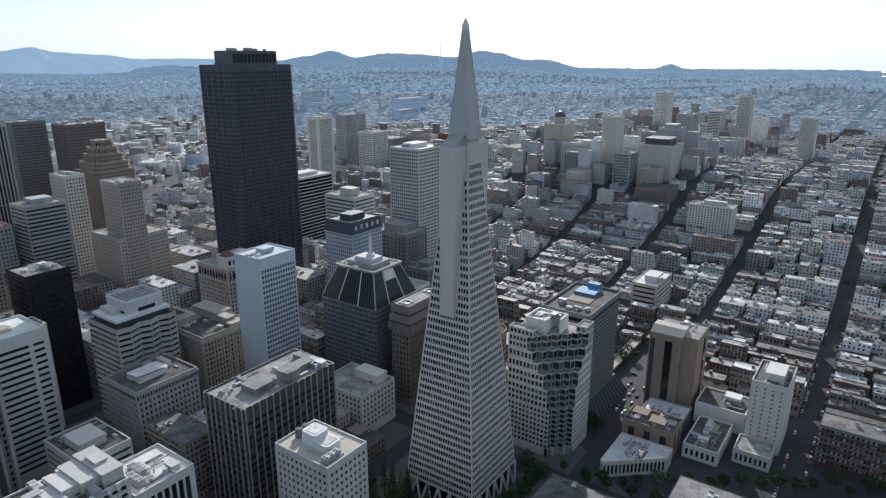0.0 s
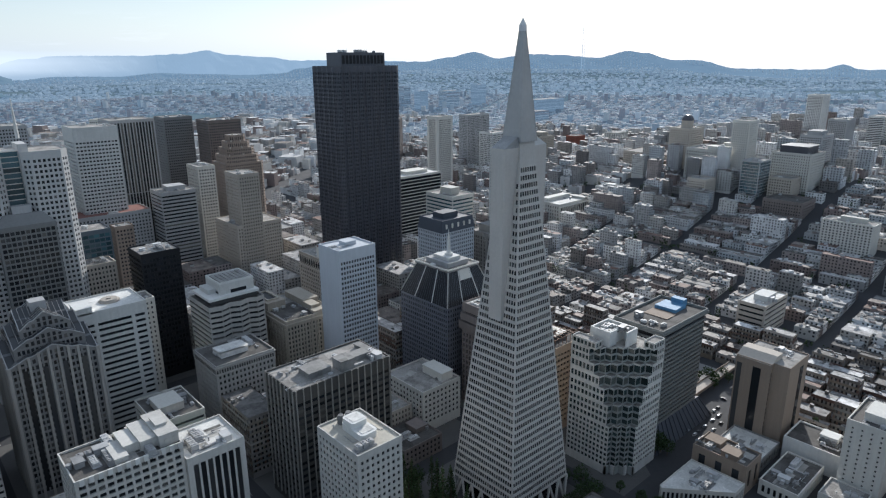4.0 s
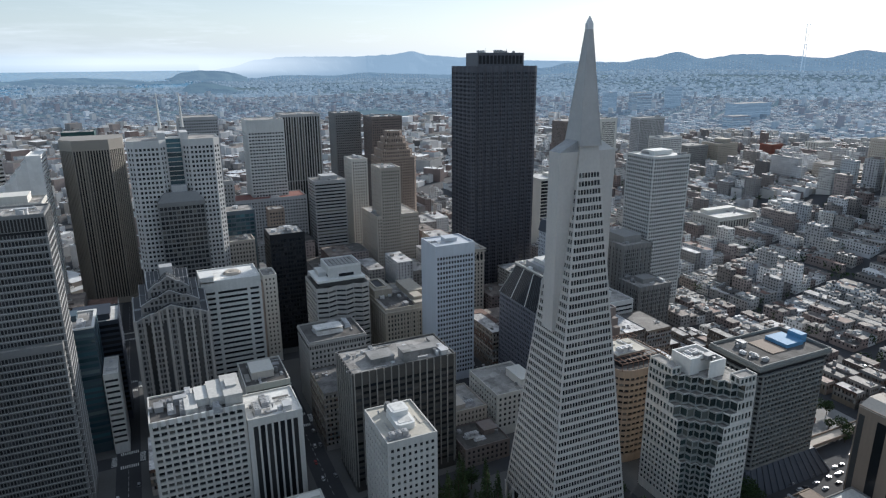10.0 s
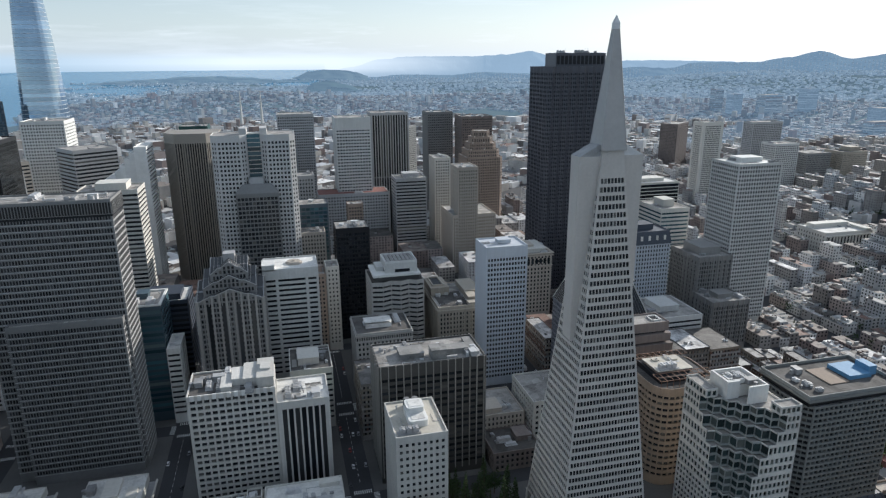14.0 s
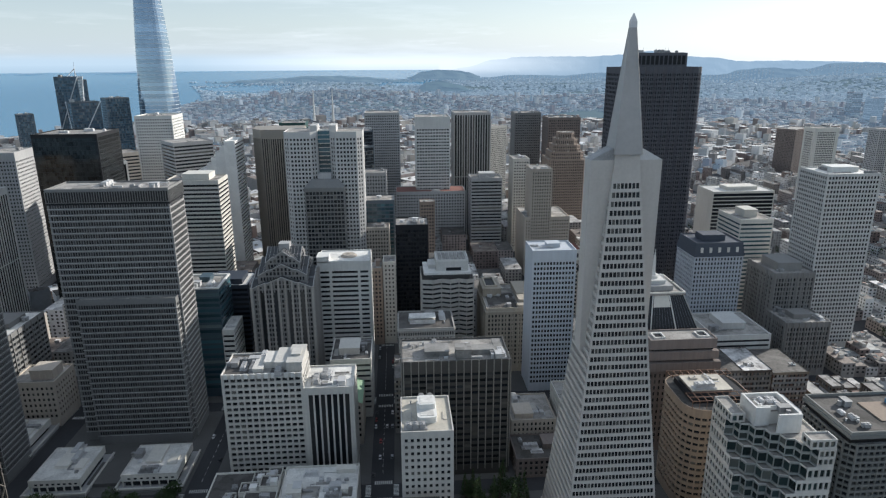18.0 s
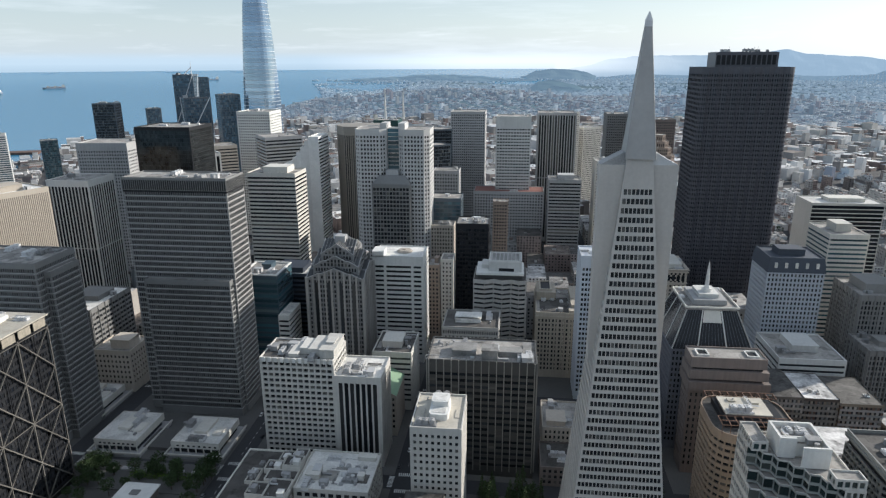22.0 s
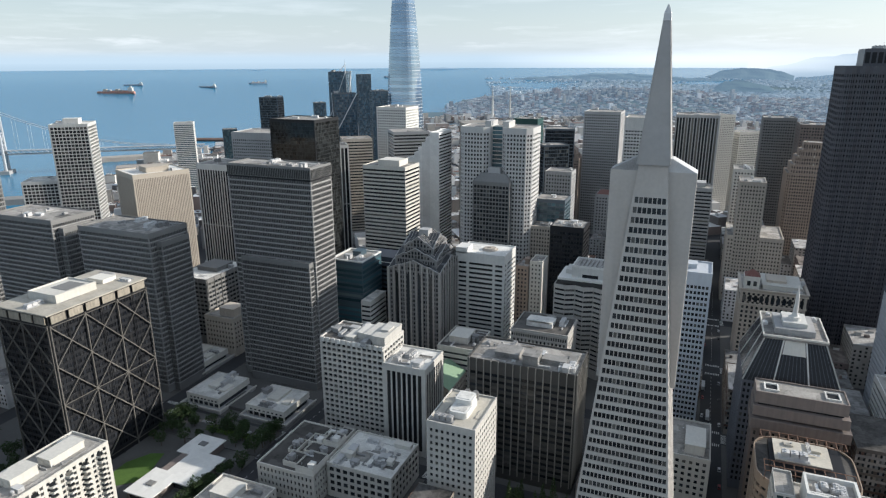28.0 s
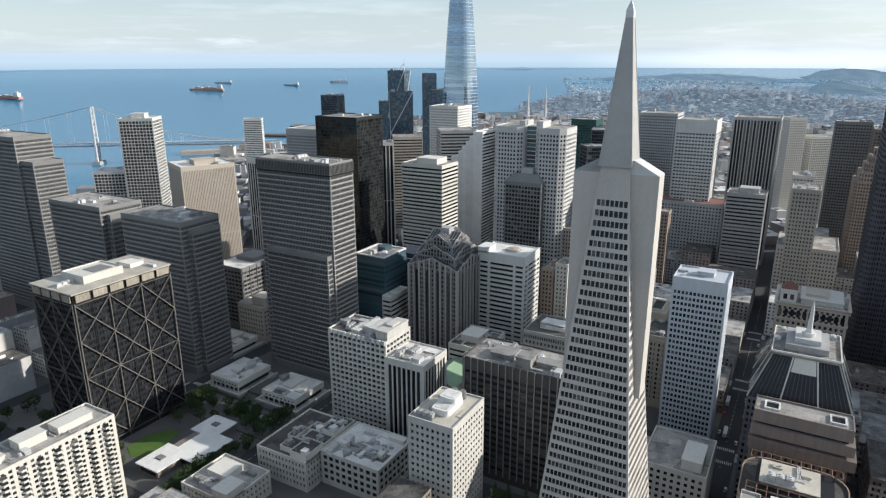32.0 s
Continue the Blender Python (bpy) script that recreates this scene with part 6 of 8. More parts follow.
def stepped_brown_tower():
    """Setbacks with cut corners, each a storey or two lower than the next."""
    t = own("office_tower", "brown stone tower with many stepped setbacks", "tower", -430, -378, -815, -765)
    st = {"fl": 3.7, "bay": 2.6, "wf": 0.5, "hf": 0.58, "dep": 0.6, "mu": 0.4, "mt": 1.4}
    for k, (e, c, z0, z1) in enumerate(((0, 4, 0, 112), (3.5, 5, 111, 122), (7, 6, 121, 131), (10.5, 6, 130, 139), (14.5, 5, 138, 147))):
        a, b, f, d = -430 + e, -378 - e, -815 + e, -765 - e
        ring = [(b, f + c), (b, d - c), (b - c, d), (a + c, d), (a, d - c), (a, f + c), (a + c, f), (b - c, f)]
        poly_body(t, ring, z0, z1, dict(st, mb=5 if k == 0 else 0.4), BROWNST, GLASSD, ROOFG, cap=20 if k == 0 else 0, name="wall" if k == 0 else "setback_wall")
        if k:
            for x in (a + 3, (a + b) / 2, b - 3):
                solid("finial", t, STONE, (x - 0.7, d - 0.7, z1 - 0.5, x + 0.7, d + 0.3, z1 + 1.6))


def balconies():
    ga = [o for o in scene.objects if o.get("label", "").startswith("white apartment slab")][0]
    g = Geo()
    g.prism([(-2.1, -1.2), (0.1, -2.1), (0.1, 2.1), (-2.1, 1.2)], 0, 0.22)
    for (ax, ay), (bx, by) in (((-2.1, -1.2), (-2.1, 1.2)), ((0.0, -2.1), (-2.1, -1.2)), ((-2.1, 1.2), (0.0, 2.1))):
        nx_, ny_ = (by - ay), -(bx - ax)
        ln = math.hypot(nx_, ny_)
        nx_, ny_ = nx_ / ln * 0.14, ny_ / ln * 0.14
        g.prism([(ax, ay), (ax + nx_, ay + ny_), (bx + nx_, by + ny_), (bx, by)], 0.2, 1.1)
    me = g.mesh("balcony", OFFW)
    d = Geo()
    d.box(-0.12, -1.5, 0.2, 0.1, 1.5, 2.3)
    dark = d.mesh("balcony_door", GLASSD)
    for k in range(8):
        for i in range(17):
            ob = part("balcony", me, OFFW, ga)
            ob.location = (-12.5, -31 + 8.6 * k, 4.5 + 2.95 * i)
        col = Geo()
        for i in range(17):
            col.box(-0.12, -1.6, 0.2 + 2.95 * i, 0.1, 1.6, 2.3 + 2.95 * i)
        ob = part("door_column", col, GLASSD, ga, kind="stuff")
        ob.location = (-12.5, -31 + 8.6 * k, 4.5)
    rail = Geo()
    for i in range(9):
        rail.tube((-11.5, -34 + 8.5 * i, 56), (-11.5, -34 + 8.5 * i, 58.4), 0.12, None, 5)
    rail.tube((-11.5, -34, 58.3), (-11.5, 34, 58.3), 0.12, None, 5)
    part("roof_rail", rail, METAL, ga)


def roof_screens():
    """Open-topped white plant screens, with plant inside, and a sawtooth roof edge."""
    wt = [o for o in scene.objects if o.get("label", "").startswith("white concrete tower with small")][0]
    g = Geo()
    g.prism(rounded(-5.4, 4.6, -9, 9, 2.2, 4), 66.1, 69.6)
    g.prism(rounded(-5.0, 4.2, -8.6, 1, 1.8, 4), 69.6, 72.4)
    part("penthouse", g, WHITE, wt, "white penthouse with rounded corners")
    solid("penthouse_roof", wt, ROOFW, (-3.6, -7, 72.41, 2.8, -0.4, 72.6), (-3.8, 1.6, 69.61, 3.0, 7.4, 69.8))
    solid("roof_gravel", wt, CREAMROOF, (-12.2, -16.7, 66.11, 12.2, 16.7, 66.2))
    for x, y, r in ((-2.6, -12.6, 1.9), (1.9, -12.6, 1.9)):
        g = Geo()
        g.prism(circle(x, y, r, 14), 66.2, 70.2)
        g.prism(circle(x, y, r * 0.75, 14), 70.2, 70.9)
        part("cooling_fan", g, DGREY, wt)
    for i in range(2):
        ob = part("roof_pipe", PIPE_ME, METAL, wt)
        ob.location, ob.rotation_euler = (-8.5 + 16 * i, 2, 66.1), (0, 0, math.pi / 2)
    wh = [o for o in scene.objects if o.get("label", "").startswith("white office block with a deep")][0]
    for k in range(12):
        solid("sawtooth_coping", wh, WHITE, (-22.6 + 3.8 * k, 14.5, 67.5, -20.6 + 3.8 * k, 15.4, 70.5))
    for k in range(5):
        solid("plant_step", wh, OFFW, (-20 + 5.2 * k, -13, 69.1, -16 + 5.2 * k, -5, 73.6 - 0.7 * k))


def arcade_top():
    """Arched windows, cornices and a hipped pavilion on the ornate stone block."""
    t = [o for o in scene.objects if o.get("label", "").startswith("ornate stone office block")][0]
    a, b, c, d = -23.5, 23.5, -21, 21
    arch = Geo()
    arch.poly([(1.3 * math.cos(math.pi * k / 8), 0, 4.4 + 1.3 * math.sin(math.pi * k / 8)) for k in range(9)][::-1] + [(1.3, 0, 0), (-1.3, 0, 0)])
    me = arch.mesh("arched_window", GLASSD)
    for k in range(11):
        ob = part("arched_window", me, GLASSD, t)
        ob.location, ob.rotation_euler = (a + 3.2 + 4.06 * k, d + 0.06, 55.5), (0, 0, math.pi)
    for k in range(10):
        ob = part("arched_window", me, GLASSD, t)
        ob.location, ob.rotation_euler = (b + 0.06, c + 3 + 4.0 * k, 55.5), (0, 0, math.pi / 2)
    for z, e in ((53.4, 0.7), (63.2, 1.1), (65.6, 1.5)):
        solid("cornice", t, STONE, (a - e, d, z, b + e, d + e, z + 0.8), (b, c, z, b + e, d, z + 0.8), (a - e, c, z, a, d, z + 0.8))
    solid("pavilion", t, OFFW, (b - 13, d - 13, 65, b - 2, d - 2, 75), (b - 13.6, d - 13.6, 75, b - 1.4, d - 1.4, 75.7))
    g = Geo()
    g.prism([(b - 13.2, d - 13.2), (b - 1.8, d - 13.2), (b - 1.8, d - 1.8), (b - 13.2, d - 1.8)], 75.7, 80.5, ring2=[(b - 7.7, d - 7.7), (b - 7.3, d - 7.7), (b - 7.3, d - 7.3), (b - 7.7, d - 7.3)])
    part("pavilion_roof", g, REDTILE, t, "red tiled hipped pavilion roof")
    solid("pavilion_window", t, GLASSD, (b - 11, d - 2.05, 68, b - 8.5, d - 1.9, 72), (b - 6.5, d - 2.05, 68, b - 4, d - 1.9, 72))
    solid("roof_terrace", t, OFFW, (a + 4, c + 6, 65, b - 16, d - 6, 68.5), (a + 3.4, c + 5.4, 68.5, b - 15.4, d - 5.4, 69.1))


for build in (folded_tower, stepped_brown_tower, balconies, terraces, roof_screens, granite_tower, twin_top_tower, gabled_tower, zigzag_tower, rounded_tan_block, brown_block, crown_tower, mansard_block, ribbed_tower, braced_tower, sloped_white_tower, hotel, tan_tower, round_glass_tower):
    build()

glass_tower("glass_tower", "slim dark braced glass tower with a spire", 291, -888, 30, 28, 222, GLASSB, 12, True, 20)
glass_tower("glass_tower", "blue glass tower with pale diagonal braces", 246, -824, 36, 26, 191, GLASSB, 37, True)
glass_tower("glass_tower", "tall slim blue glass tower", 452, -1260, 30, 30, 209, GLASSB, 37)
glass_tower("glass_tower", "dark blue glass tower with rounded corners", 285, -1020, 36, 30, 186, GLASSB, 37)
glass_tower("glass_tower", "black glass tower with a pale seam", 392, -834, 32, 26, 182, GLASSD, 12)
glass_tower("glass_tower", "dark glass tower near the shore", 502, -1150, 26, 26, 152, GLASSB, 37)
glass_tower("apartment_tower", "white curved balcony tower by the water", 612, -862, 34, 26, 131, GLASST, 37, wall=WHITE, st={"fl": 3.4, "bay": 0, "hf": 0.5, "mu": 0.4, "dep": 0.8})
glass_tower("apartment_tower", "green glass tower by the water", 616, -990, 28, 26, 107, GLASST, 37)
glass_tower("office_tower", "grey stone tower with a flat crown", 249, -616, 58, 48, 153, GLASSD, 6, wall=GREY, st={"fl": 3.8, "bay": 3.0, "wf": 0.55, "hf": 0.5, "mt": 8})
glass_tower("office_tower", "dark tower with white vertical strips", 124, -592, 28, 30, 144, GLASSD, 37, wall=WHITE, st={"fl": 60, "bay": 4.2, "wf": 0.7, "hf": 0.99, "mt": 3})
glass_tower("office_tower", "brown banded office tower", 166, -715, 40, 36, 137, GLASSD, 37, wall=STONE, st={"fl": 3.9, "bay": 0, "hf": 0.45, "mu": 0.5})
glass_tower("office_tower", "grey banded octagonal office block", 74, -690, 46, 42, 153, GLASSD, 37, wall=GREY, st={"fl": 3.9, "bay": 0, "hf": 0.5, "mu": 0.5})
glass_tower("office_tower", "black stepped glass tower", -125, -690, 34, 34, 163, GLASSK, 12)
glass_tower("office_tower", "black glass block with a flat roof", -128, -640, 30, 24, 150, GLASSD, 37)
glass_tower("office_tower", "grey stone tower with a flat cornice", -147, -600, 28, 24, 128, GLASSD, 0, wall=GREY, st={"fl": 3.8, "bay": 3.0, "wf": 0.5, "hf": 0.5})
glass_tower("office_block", "dark teal glass block with a flat roof", -154, -535, 30, 28, 112, GLASST, 0, wall=STEELB, st={"fl": 3.8, "bay": 4.2, "wf": 0.9, "hf": 0.7, "dep": 0.15})
glass_tower("office_tower", "white gridded apartment tower", -340, -1041, 40, 30, 132, GLASSD, 37, wall=OFFW, st={"fl": 3.4, "bay": 3.0, "wf": 0.6, "hf": 0.55})
glass_tower("office_tower", "pale slim tower beside the striped one", -304, -1000, 26, 30, 160, GLASSG, 37, wall=OFFW, st={"fl": 3.4, "bay": 3.0, "wf": 0.5, "hf": 0.5})
glass_tower("hotel_tower", "slim hotel tower with pale corner piers", -784, -807, 36, 26, 147, GLASSG, 0, wall=OFFW, st={"fl": 3.2, "bay": 2.4, "wf": 0.74, "hf": 0.6, "mu": 4.5, "mt": 5})
glass_tower("hotel_tower", "dark slab hotel tower", -985, -925, 62, 26, 132, GLASSD, 0, wall=GREY, st={"fl": 3.2, "bay": 3.6, "wf": 0.6, "hf": 0.6})
glass_tower("hotel_tower", "white gridded hotel block", -940, -826, 46, 34, 107, GLASSD, 0, wall=WHITE, st={"fl": 3.4, "bay": 3.6, "wf": 0.66, "hf": 0.58})
glass_tower("office_tower", "broad brown hotel block", -1020, -1250, 70, 40, 100, GLASSD, 37, wall=BROWN, st={"fl": 3.2, "bay": 3.0, "wf": 0.45, "hf": 0.5})
glass_tower("apartment_tower", "tall white hilltop apartment tower", -950, -357, 28, 24, 158, GLASSD, 0, wall=OFFW, st={"fl": 3.1, "bay": 2.8, "wf": 0.5, "hf": 0.5})
glass_tower("hotel_tower", "beige hilltop hotel tower", -992, -464, 44, 34, 138, GLASSD, 0, wall=STONE, st={"fl": 3.3, "bay": 2.8, "wf": 0.45, "hf": 0.5})
glass_tower("apartment_tower", "grey-blue glass apartment block", -905, -318, 34, 24, 112, GLASST, 0, wall=GREY)
glass_tower("hotel_tower", "red brick hilltop hotel block", -1155, -342, 60, 34, 108, GLASSD, 0, wall=STONE, st={"fl": 3.3, "bay": 2.8, "wf": 0.45, "hf": 0.5})
glass_tower("apartment_tower", "dark hilltop apartment tower", -1310, -345, 44, 30, 138, GLASSD, 0, wall=GREY, st={"fl": 3.1, "bay": 2.8, "wf": 0.5, "hf": 0.5})
glass_tower("apartment_tower", "white gridded hilltop tower", -1500, -450, 40, 30, 168, GLASSD, 0, wall=WHITE, st={"fl": 3.1, "bay": 3.2, "wf": 0.6, "hf": 0.5})
glass_tower("apartment_tower", "slim pale hilltop tower", -1480, -275, 26, 26, 165, GLASSD, 0, wall=OFFW, st={"fl": 3.1, "bay": 2.8, "wf": 0.5, "hf": 0.5})
glass_tower("apartment_tower", "white hilltop apartment slab", -1430, -318, 50, 24, 138, GLASSD, 0, wall=WHITE, st={"fl": 3.1, "bay": 0, "hf": 0.5, "mu": 0.5})
glass_tower("apartment_tower", "white slim hill tower", -1350, -140, 30, 26, 138, GLASSD, 0, wall=OFFW, st={"fl": 3.1, "bay": 2.8, "wf": 0.5, "hf": 0.5})
glass_tower("office_block", "long pale stone block with a cornice", -1040, -545, 60, 80, 88, GLASSD, 0, wall=STONE, st={"fl": 3.6, "bay": 3.2, "wf": 0.5, "hf": 0.5})
glass_tower("apartment_tower", "yellow painted apartment block", -868, -372, 30, 26, 86, GLASSD, 0, wall=STONE, st={"fl": 3.2, "bay": 2.8, "wf": 0.45, "hf": 0.5})
T("office_tower", "dark banded lower wing of the slab tower", (-34, 26, -297.9, -292), 101, {"fl": 3.75, "bay": 1.5, "wf": 0.8, "hf": 0.66, "dep": 0.6, "mt": 3, "ledge": (0.2, SILL)}, wall=DGREY, pane=GLASSN, roof=ROOFG, cap=60, clutter=0)
T("office_block", "white stucco block with uneven wings", (-308, -274, -298, -258), 31, {"fl": 3.4, "bay": 3.6, "wf": 0.5, "hf": 0.55, "mt": 2}, wall=OFFW, roof=ROOFG, house=((0.1, 0.4, 0.4, 0.9, 5),), cap=40, clutter=4)
T("office_block", "sunlit sandstone block with a tiled penthouse", (62, 92, -345, -317), 34, {"fl": 3.6, "bay": 3.2, "wf": 0.5, "hf": 0.5}, wall=STONE, roof=ROOFG, house=((0.1, 0.6, 0.3, 0.8, 6),), cap=30, clutter=4)
T("office_block", "dark glass block with pale mullions", (98, 134, -384, -330), 60, {"fl": 3.8, "bay": 4.5, "wf": 0.9, "hf": 0.55, "fin": (0.4, 0.5), "fin_bay": 9}, wall=DGREY, pane=GLASSD, roof=ROOFW, house=((0.2, 0.8, 0.2, 0.6, 3),), cap=30)
T("office_block", "white stucco low block beside the park", (-88, -52, -168, -136), 15, {"fl": 3.4, "bay": 3.0, "wf": 0.4, "hf": 0.5, "mb": 3, "mt": 1}, wall=OFFW, roof=ROOFG, house=((0.0, 0.3, 0.6, 1.0, 5), (0.4, 0.8, 0.2, 0.6, 3)), cap=30, clutter=6)
court = T("office_block", "cream classical office block with a light court", (-282, -240, -431, -374), 55, {"fl": 3.6, "bay": 2.6, "wf": 0.5, "hf": 0.62, "dep": 0.5, "mt": 5, "fin": (0.6, 0.5), "fin_bay": 5.2, "fin_top": 6}, wall=COURTST, roof=ROOFG, house=((0.62, 0.98, 0.03, 0.5, 6), (0.02, 0.34, 0.1, 0.62, 4)), cap=60, clutter=12)
solid("cornice", court, COURTST, (-21.7, -29.2, 51.6, 21.7, 29.2, 52.4))
solid("court_floor", court, ROOFD, (-5, -6, 54.2, 18, 27, 54.5))
solid("court_house", court, COURTST, (-14, 6, 54.1, -6, 20, 58.5), (-19, 21, 54.1, -4, 27.6, 56.5))
parapet(court, 8, -26, 18, -4, 61.2, COURTST, 1.2, 1.2)
# no shaft here, a black slab paints the court's shade
solid("court_well", court, BLACK, (9.4, -24.6, 61.16, 16.6, -5.4, 61.4))
T("office_block", "ornate stone office block with arched top windows", (-372, -325, -500, -458), 66, {"fl": 3.8, "bay": 3.4, "wf": 0.5, "hf": 0.6, "mt": 2}, wall=STONE, roof=ROOFG, house=((0.3, 0.6, 0.3, 0.7, 5),), cap=60, clutter=5)
T("office_block", "tan commercial block with tall dark window bays", (-386, -366, -117, -85), 20, {"fl": 12, "bay": 10, "wf": 0.4, "hf": 0.8, "mt": 3, "mb": 3}, wall=TAN, roof=ROOFD, house=((0.2, 0.6, 0.1, 0.4, 2), (0.5, 0.9, 0.5, 0.8, 2.5)), cap=30, clutter=9)
T("office_block", "low terrace with a patched pale roof", (-424, -387, -117, -88), 9, {"fl": 4, "bay": 4, "wf": 0.5, "hf": 0.6, "mt": 1, "mb": 1}, wall=STONEG, roof=ROOFW, cap=10, clutter=9)
T("office_block", "low brown block with a dark flat roof", (-416, -376, -81, -60), 10, {"fl": 4, "bay": 3.2, "wf": 0.5, "hf": 0.6, "mt": 1.6, "mb": 1}, wall=OFFW, roof=ROOFD, cap=20, clutter=7)
T("office_block", "white low block with a blank painted wall", (-448, -422, -86, -54), 16, {"fl": 4, "bay": 3.2, "wf": 0.5, "hf": 0.5, "mt": 2, "mb": 1}, wall=WHITE, roof=ROOFD, house=((0.2, 0.5, 0.5, 0.8, 3),), cap=20, clutter=5, blank="E")
T("office_block", "small cream classical block with a grey roof", (-408, -388, -54, -33), 10, {"fl": 4, "bay": 2.6, "wf": 0.5, "hf": 0.6, "mt": 1.4, "mb": 1}, wall=OFFW, roof=ROOFG, cap=20, clutter=4)
T("office_block", "tan banded mid-rise block with a white penthouse", (-634, -586, -190, -166), 34, {"fl": 4.2, "bay": 0, "hf": 0.4, "mu": 1.5, "dep": 0.8, "mt": 1.5, "mb": 2, "house_mat": WHITE}, z0=2, wall=STONE, roof=ROOFW, house=((0.3, 0.7, 0.3, 0.8, 4),), cap=20, clutter=7)
T("hotel_tower", "cream hilltop hotel block with a dark mansard roof", (-985, -935, -312, -262), 121, {"fl": 3.4, "bay": 3.0, "wf": 0.45, "hf": 0.5, "mt": 2, "house_mat": GRANITE}, z0=35, wall=OFFW, roof=ROOFD, house=((0.15, 0.85, 0.15, 0.85, 8),), cap=30, clutter=2)
T("hotel_tower", "lower pale wing of the hilltop hotel", (-933, -905, -300, -270), 92, {"fl": 3.4, "bay": 3.0, "wf": 0.45, "hf": 0.5, "mt": 2}, z0=20, wall=STONE, roof=ROOFG, cap=10, clutter=2)
T("hotel_tower", "ornate white stone hotel with corner pavilions", (-985, -925, -428, -382), 116, {"fl": 4.0, "bay": 3.4, "wf": 0.45, "hf": 0.6, "mt": 3}, z0=40, wall=OFFW, roof=ROOFG, house=((0.0, 0.2, 0.7, 1.0, 5), (0.8, 1.0, 0.7, 1.0, 5)), cap=20, clutter=2)
T("apartment_tower", "grey slab apartment tower on the hill", (-1092, -1046, -318, -288), 134, {"fl": 3.1, "bay": 2.8, "wf": 0.6, "hf": 0.5, "mt": 3}, z0=40, wall=GREY, roof=ROOFG, house=((0.2, 0.8, 0.2, 0.8, 5),), cap=20, clutter=2)
T("apartment_tower", "brick-red low block on the hill street", (-905, -862, -287, -240), 72, {"fl": 3.4, "bay": 3.0, "wf": 0.45, "hf": 0.5}, z0=30, wall=BROWN, roof=ROOFD, cap=10, clutter=2)
T("office_block", "low dark-roofed brick building beside the pyramid", (-271, -240, -263, -236), 13, {"fl": 3.6, "bay": 3.4, "wf": 0.5, "hf": 0.6, "mb": 1, "mt": 1.2}, wall=BROWN, roof=ROOFD, house=((0.1, 0.4, 0.2, 0.6, 2.5),), cap=20, clutter=6)
T("office_block", "low pale building with a flat roof and cornice", (-271, -242, -300, -266), 21, {"fl": 3.6, "bay": 2.8, "wf": 0.45, "hf": 0.6, "mb": 1, "mt": 1.4}, wall=STONE, roof=ROOFG, house=((0.5, 0.9, 0.5, 0.9, 2.5),), cap=20, clutter=6)
colonnade = T("hotel_block", "white classical hotel block with a tall colonnade", (-802, -738, -552, -508), 46, {"fl": 4.2, "bay": 4.0, "wf": 0.4, "hf": 0.55, "mb": 2, "mt": 3}, z0=16, wall=OFFW, roof=ROOFW, house=((0.1, 0.9, 0.15, 0.4, 4), (0.0, 0.12, 0.0, 1.0, 2)), cap=20, clutter=5)
for k in range(13):
    solid("colonnade_window", colonnade, GLASSD, (-29 + 4.6 * k, 22.0, 15, -26.6 + 4.6 * k, 22.12, 24))
    solid("column", colonnade, OFFW, (-31 + 4.6 * k, 22.0, 14, -29.8 + 4.6 * k, 22.9, 25))
solid("cornice", colonnade, OFFW, (-32.6, 22, 25.2, 32.6, 23.4, 26.4))
T("apartment_tower", "white mid-rise apartment block with bay windows", (-868, -838, -520, -486), 58, {"fl": 3.1, "bay": 2.8, "wf": 0.5, "hf": 0.55, "mt": 1.4}, z0=22, wall=WHITE, roof=ROOFW, house=((0.3, 0.6, 0.3, 0.7, 3),), cap=10, clutter=3)
T("apartment_tower", "pale stone mid-rise apartment block", (-912, -874, -512, -480), 55, {"fl": 3.1, "bay": 2.8, "wf": 0.45, "hf": 0.5, "mt": 1.4}, z0=24, wall=OFFW, roof=ROOFG, cap=10, clutter=3)
T("hotel_block", "brown brick hotel block with a stone cornice", (-1122, -1071, -866, -824), 86, {"fl": 3.4, "bay": 2.8, "wf": 0.45, "hf": 0.5, "mt": 4}, z0=10, wall=COURTST, roof=ROOFD, house=((0.1, 0.5, 0.2, 0.7, 6),), cap=10, clutter=3)
T("office_block", "grey-brown office block beside the brick hotel", (-1060, -1010, -880, -838), 84, GRID, z0=8, wall=STONEG, roof=ROOFG, cap=10, clutter=3)
T("apartment_tower", "dark red apartment tower", (-1462, -1422, -1020, -988), 46, GRID, z0=0, wall=BRICK, roof=ROOFD, cap=10, clutter=2)
T("apartment_tower", "pale apartment tower with balcony strips", (-1455, -1403, -890, -857), 66, {"fl": 3.1, "bay": 6.0, "wf": 0.6, "hf": 0.6, "mt": 2}, z0=0, wall=OFFW, roof=ROOFG, cap=10, clutter=2)


def far_tower(name, label, x, y, w, d, z, wall, pane, st):
    """A tower out beyond the middle districts, drawn at the nearer, smaller place."""
    px, py, pz, k = far(x, y, land(x, y))
    top = far(x, y, z)[2]
    T(name, label, (px - w * k / 2, px + w * k / 2, py - d * k / 2, py + d * k / 2), top, dict(st, fl=st["fl"] * k, bay=st["bay"] * k, mt=4 * k, mb=4 * k, mu=1.0 * k), z0=pz, wall=wall, pane=pane, cap=0, clutter=0)


PLAIN = {"fl": 7.6, "bay": 6.0, "wf": 0.6, "hf": 0.5}
# walls and panes take glowing materials with the haze painted in
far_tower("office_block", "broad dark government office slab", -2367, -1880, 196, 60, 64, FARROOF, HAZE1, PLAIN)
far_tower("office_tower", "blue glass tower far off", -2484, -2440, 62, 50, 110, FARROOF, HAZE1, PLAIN)
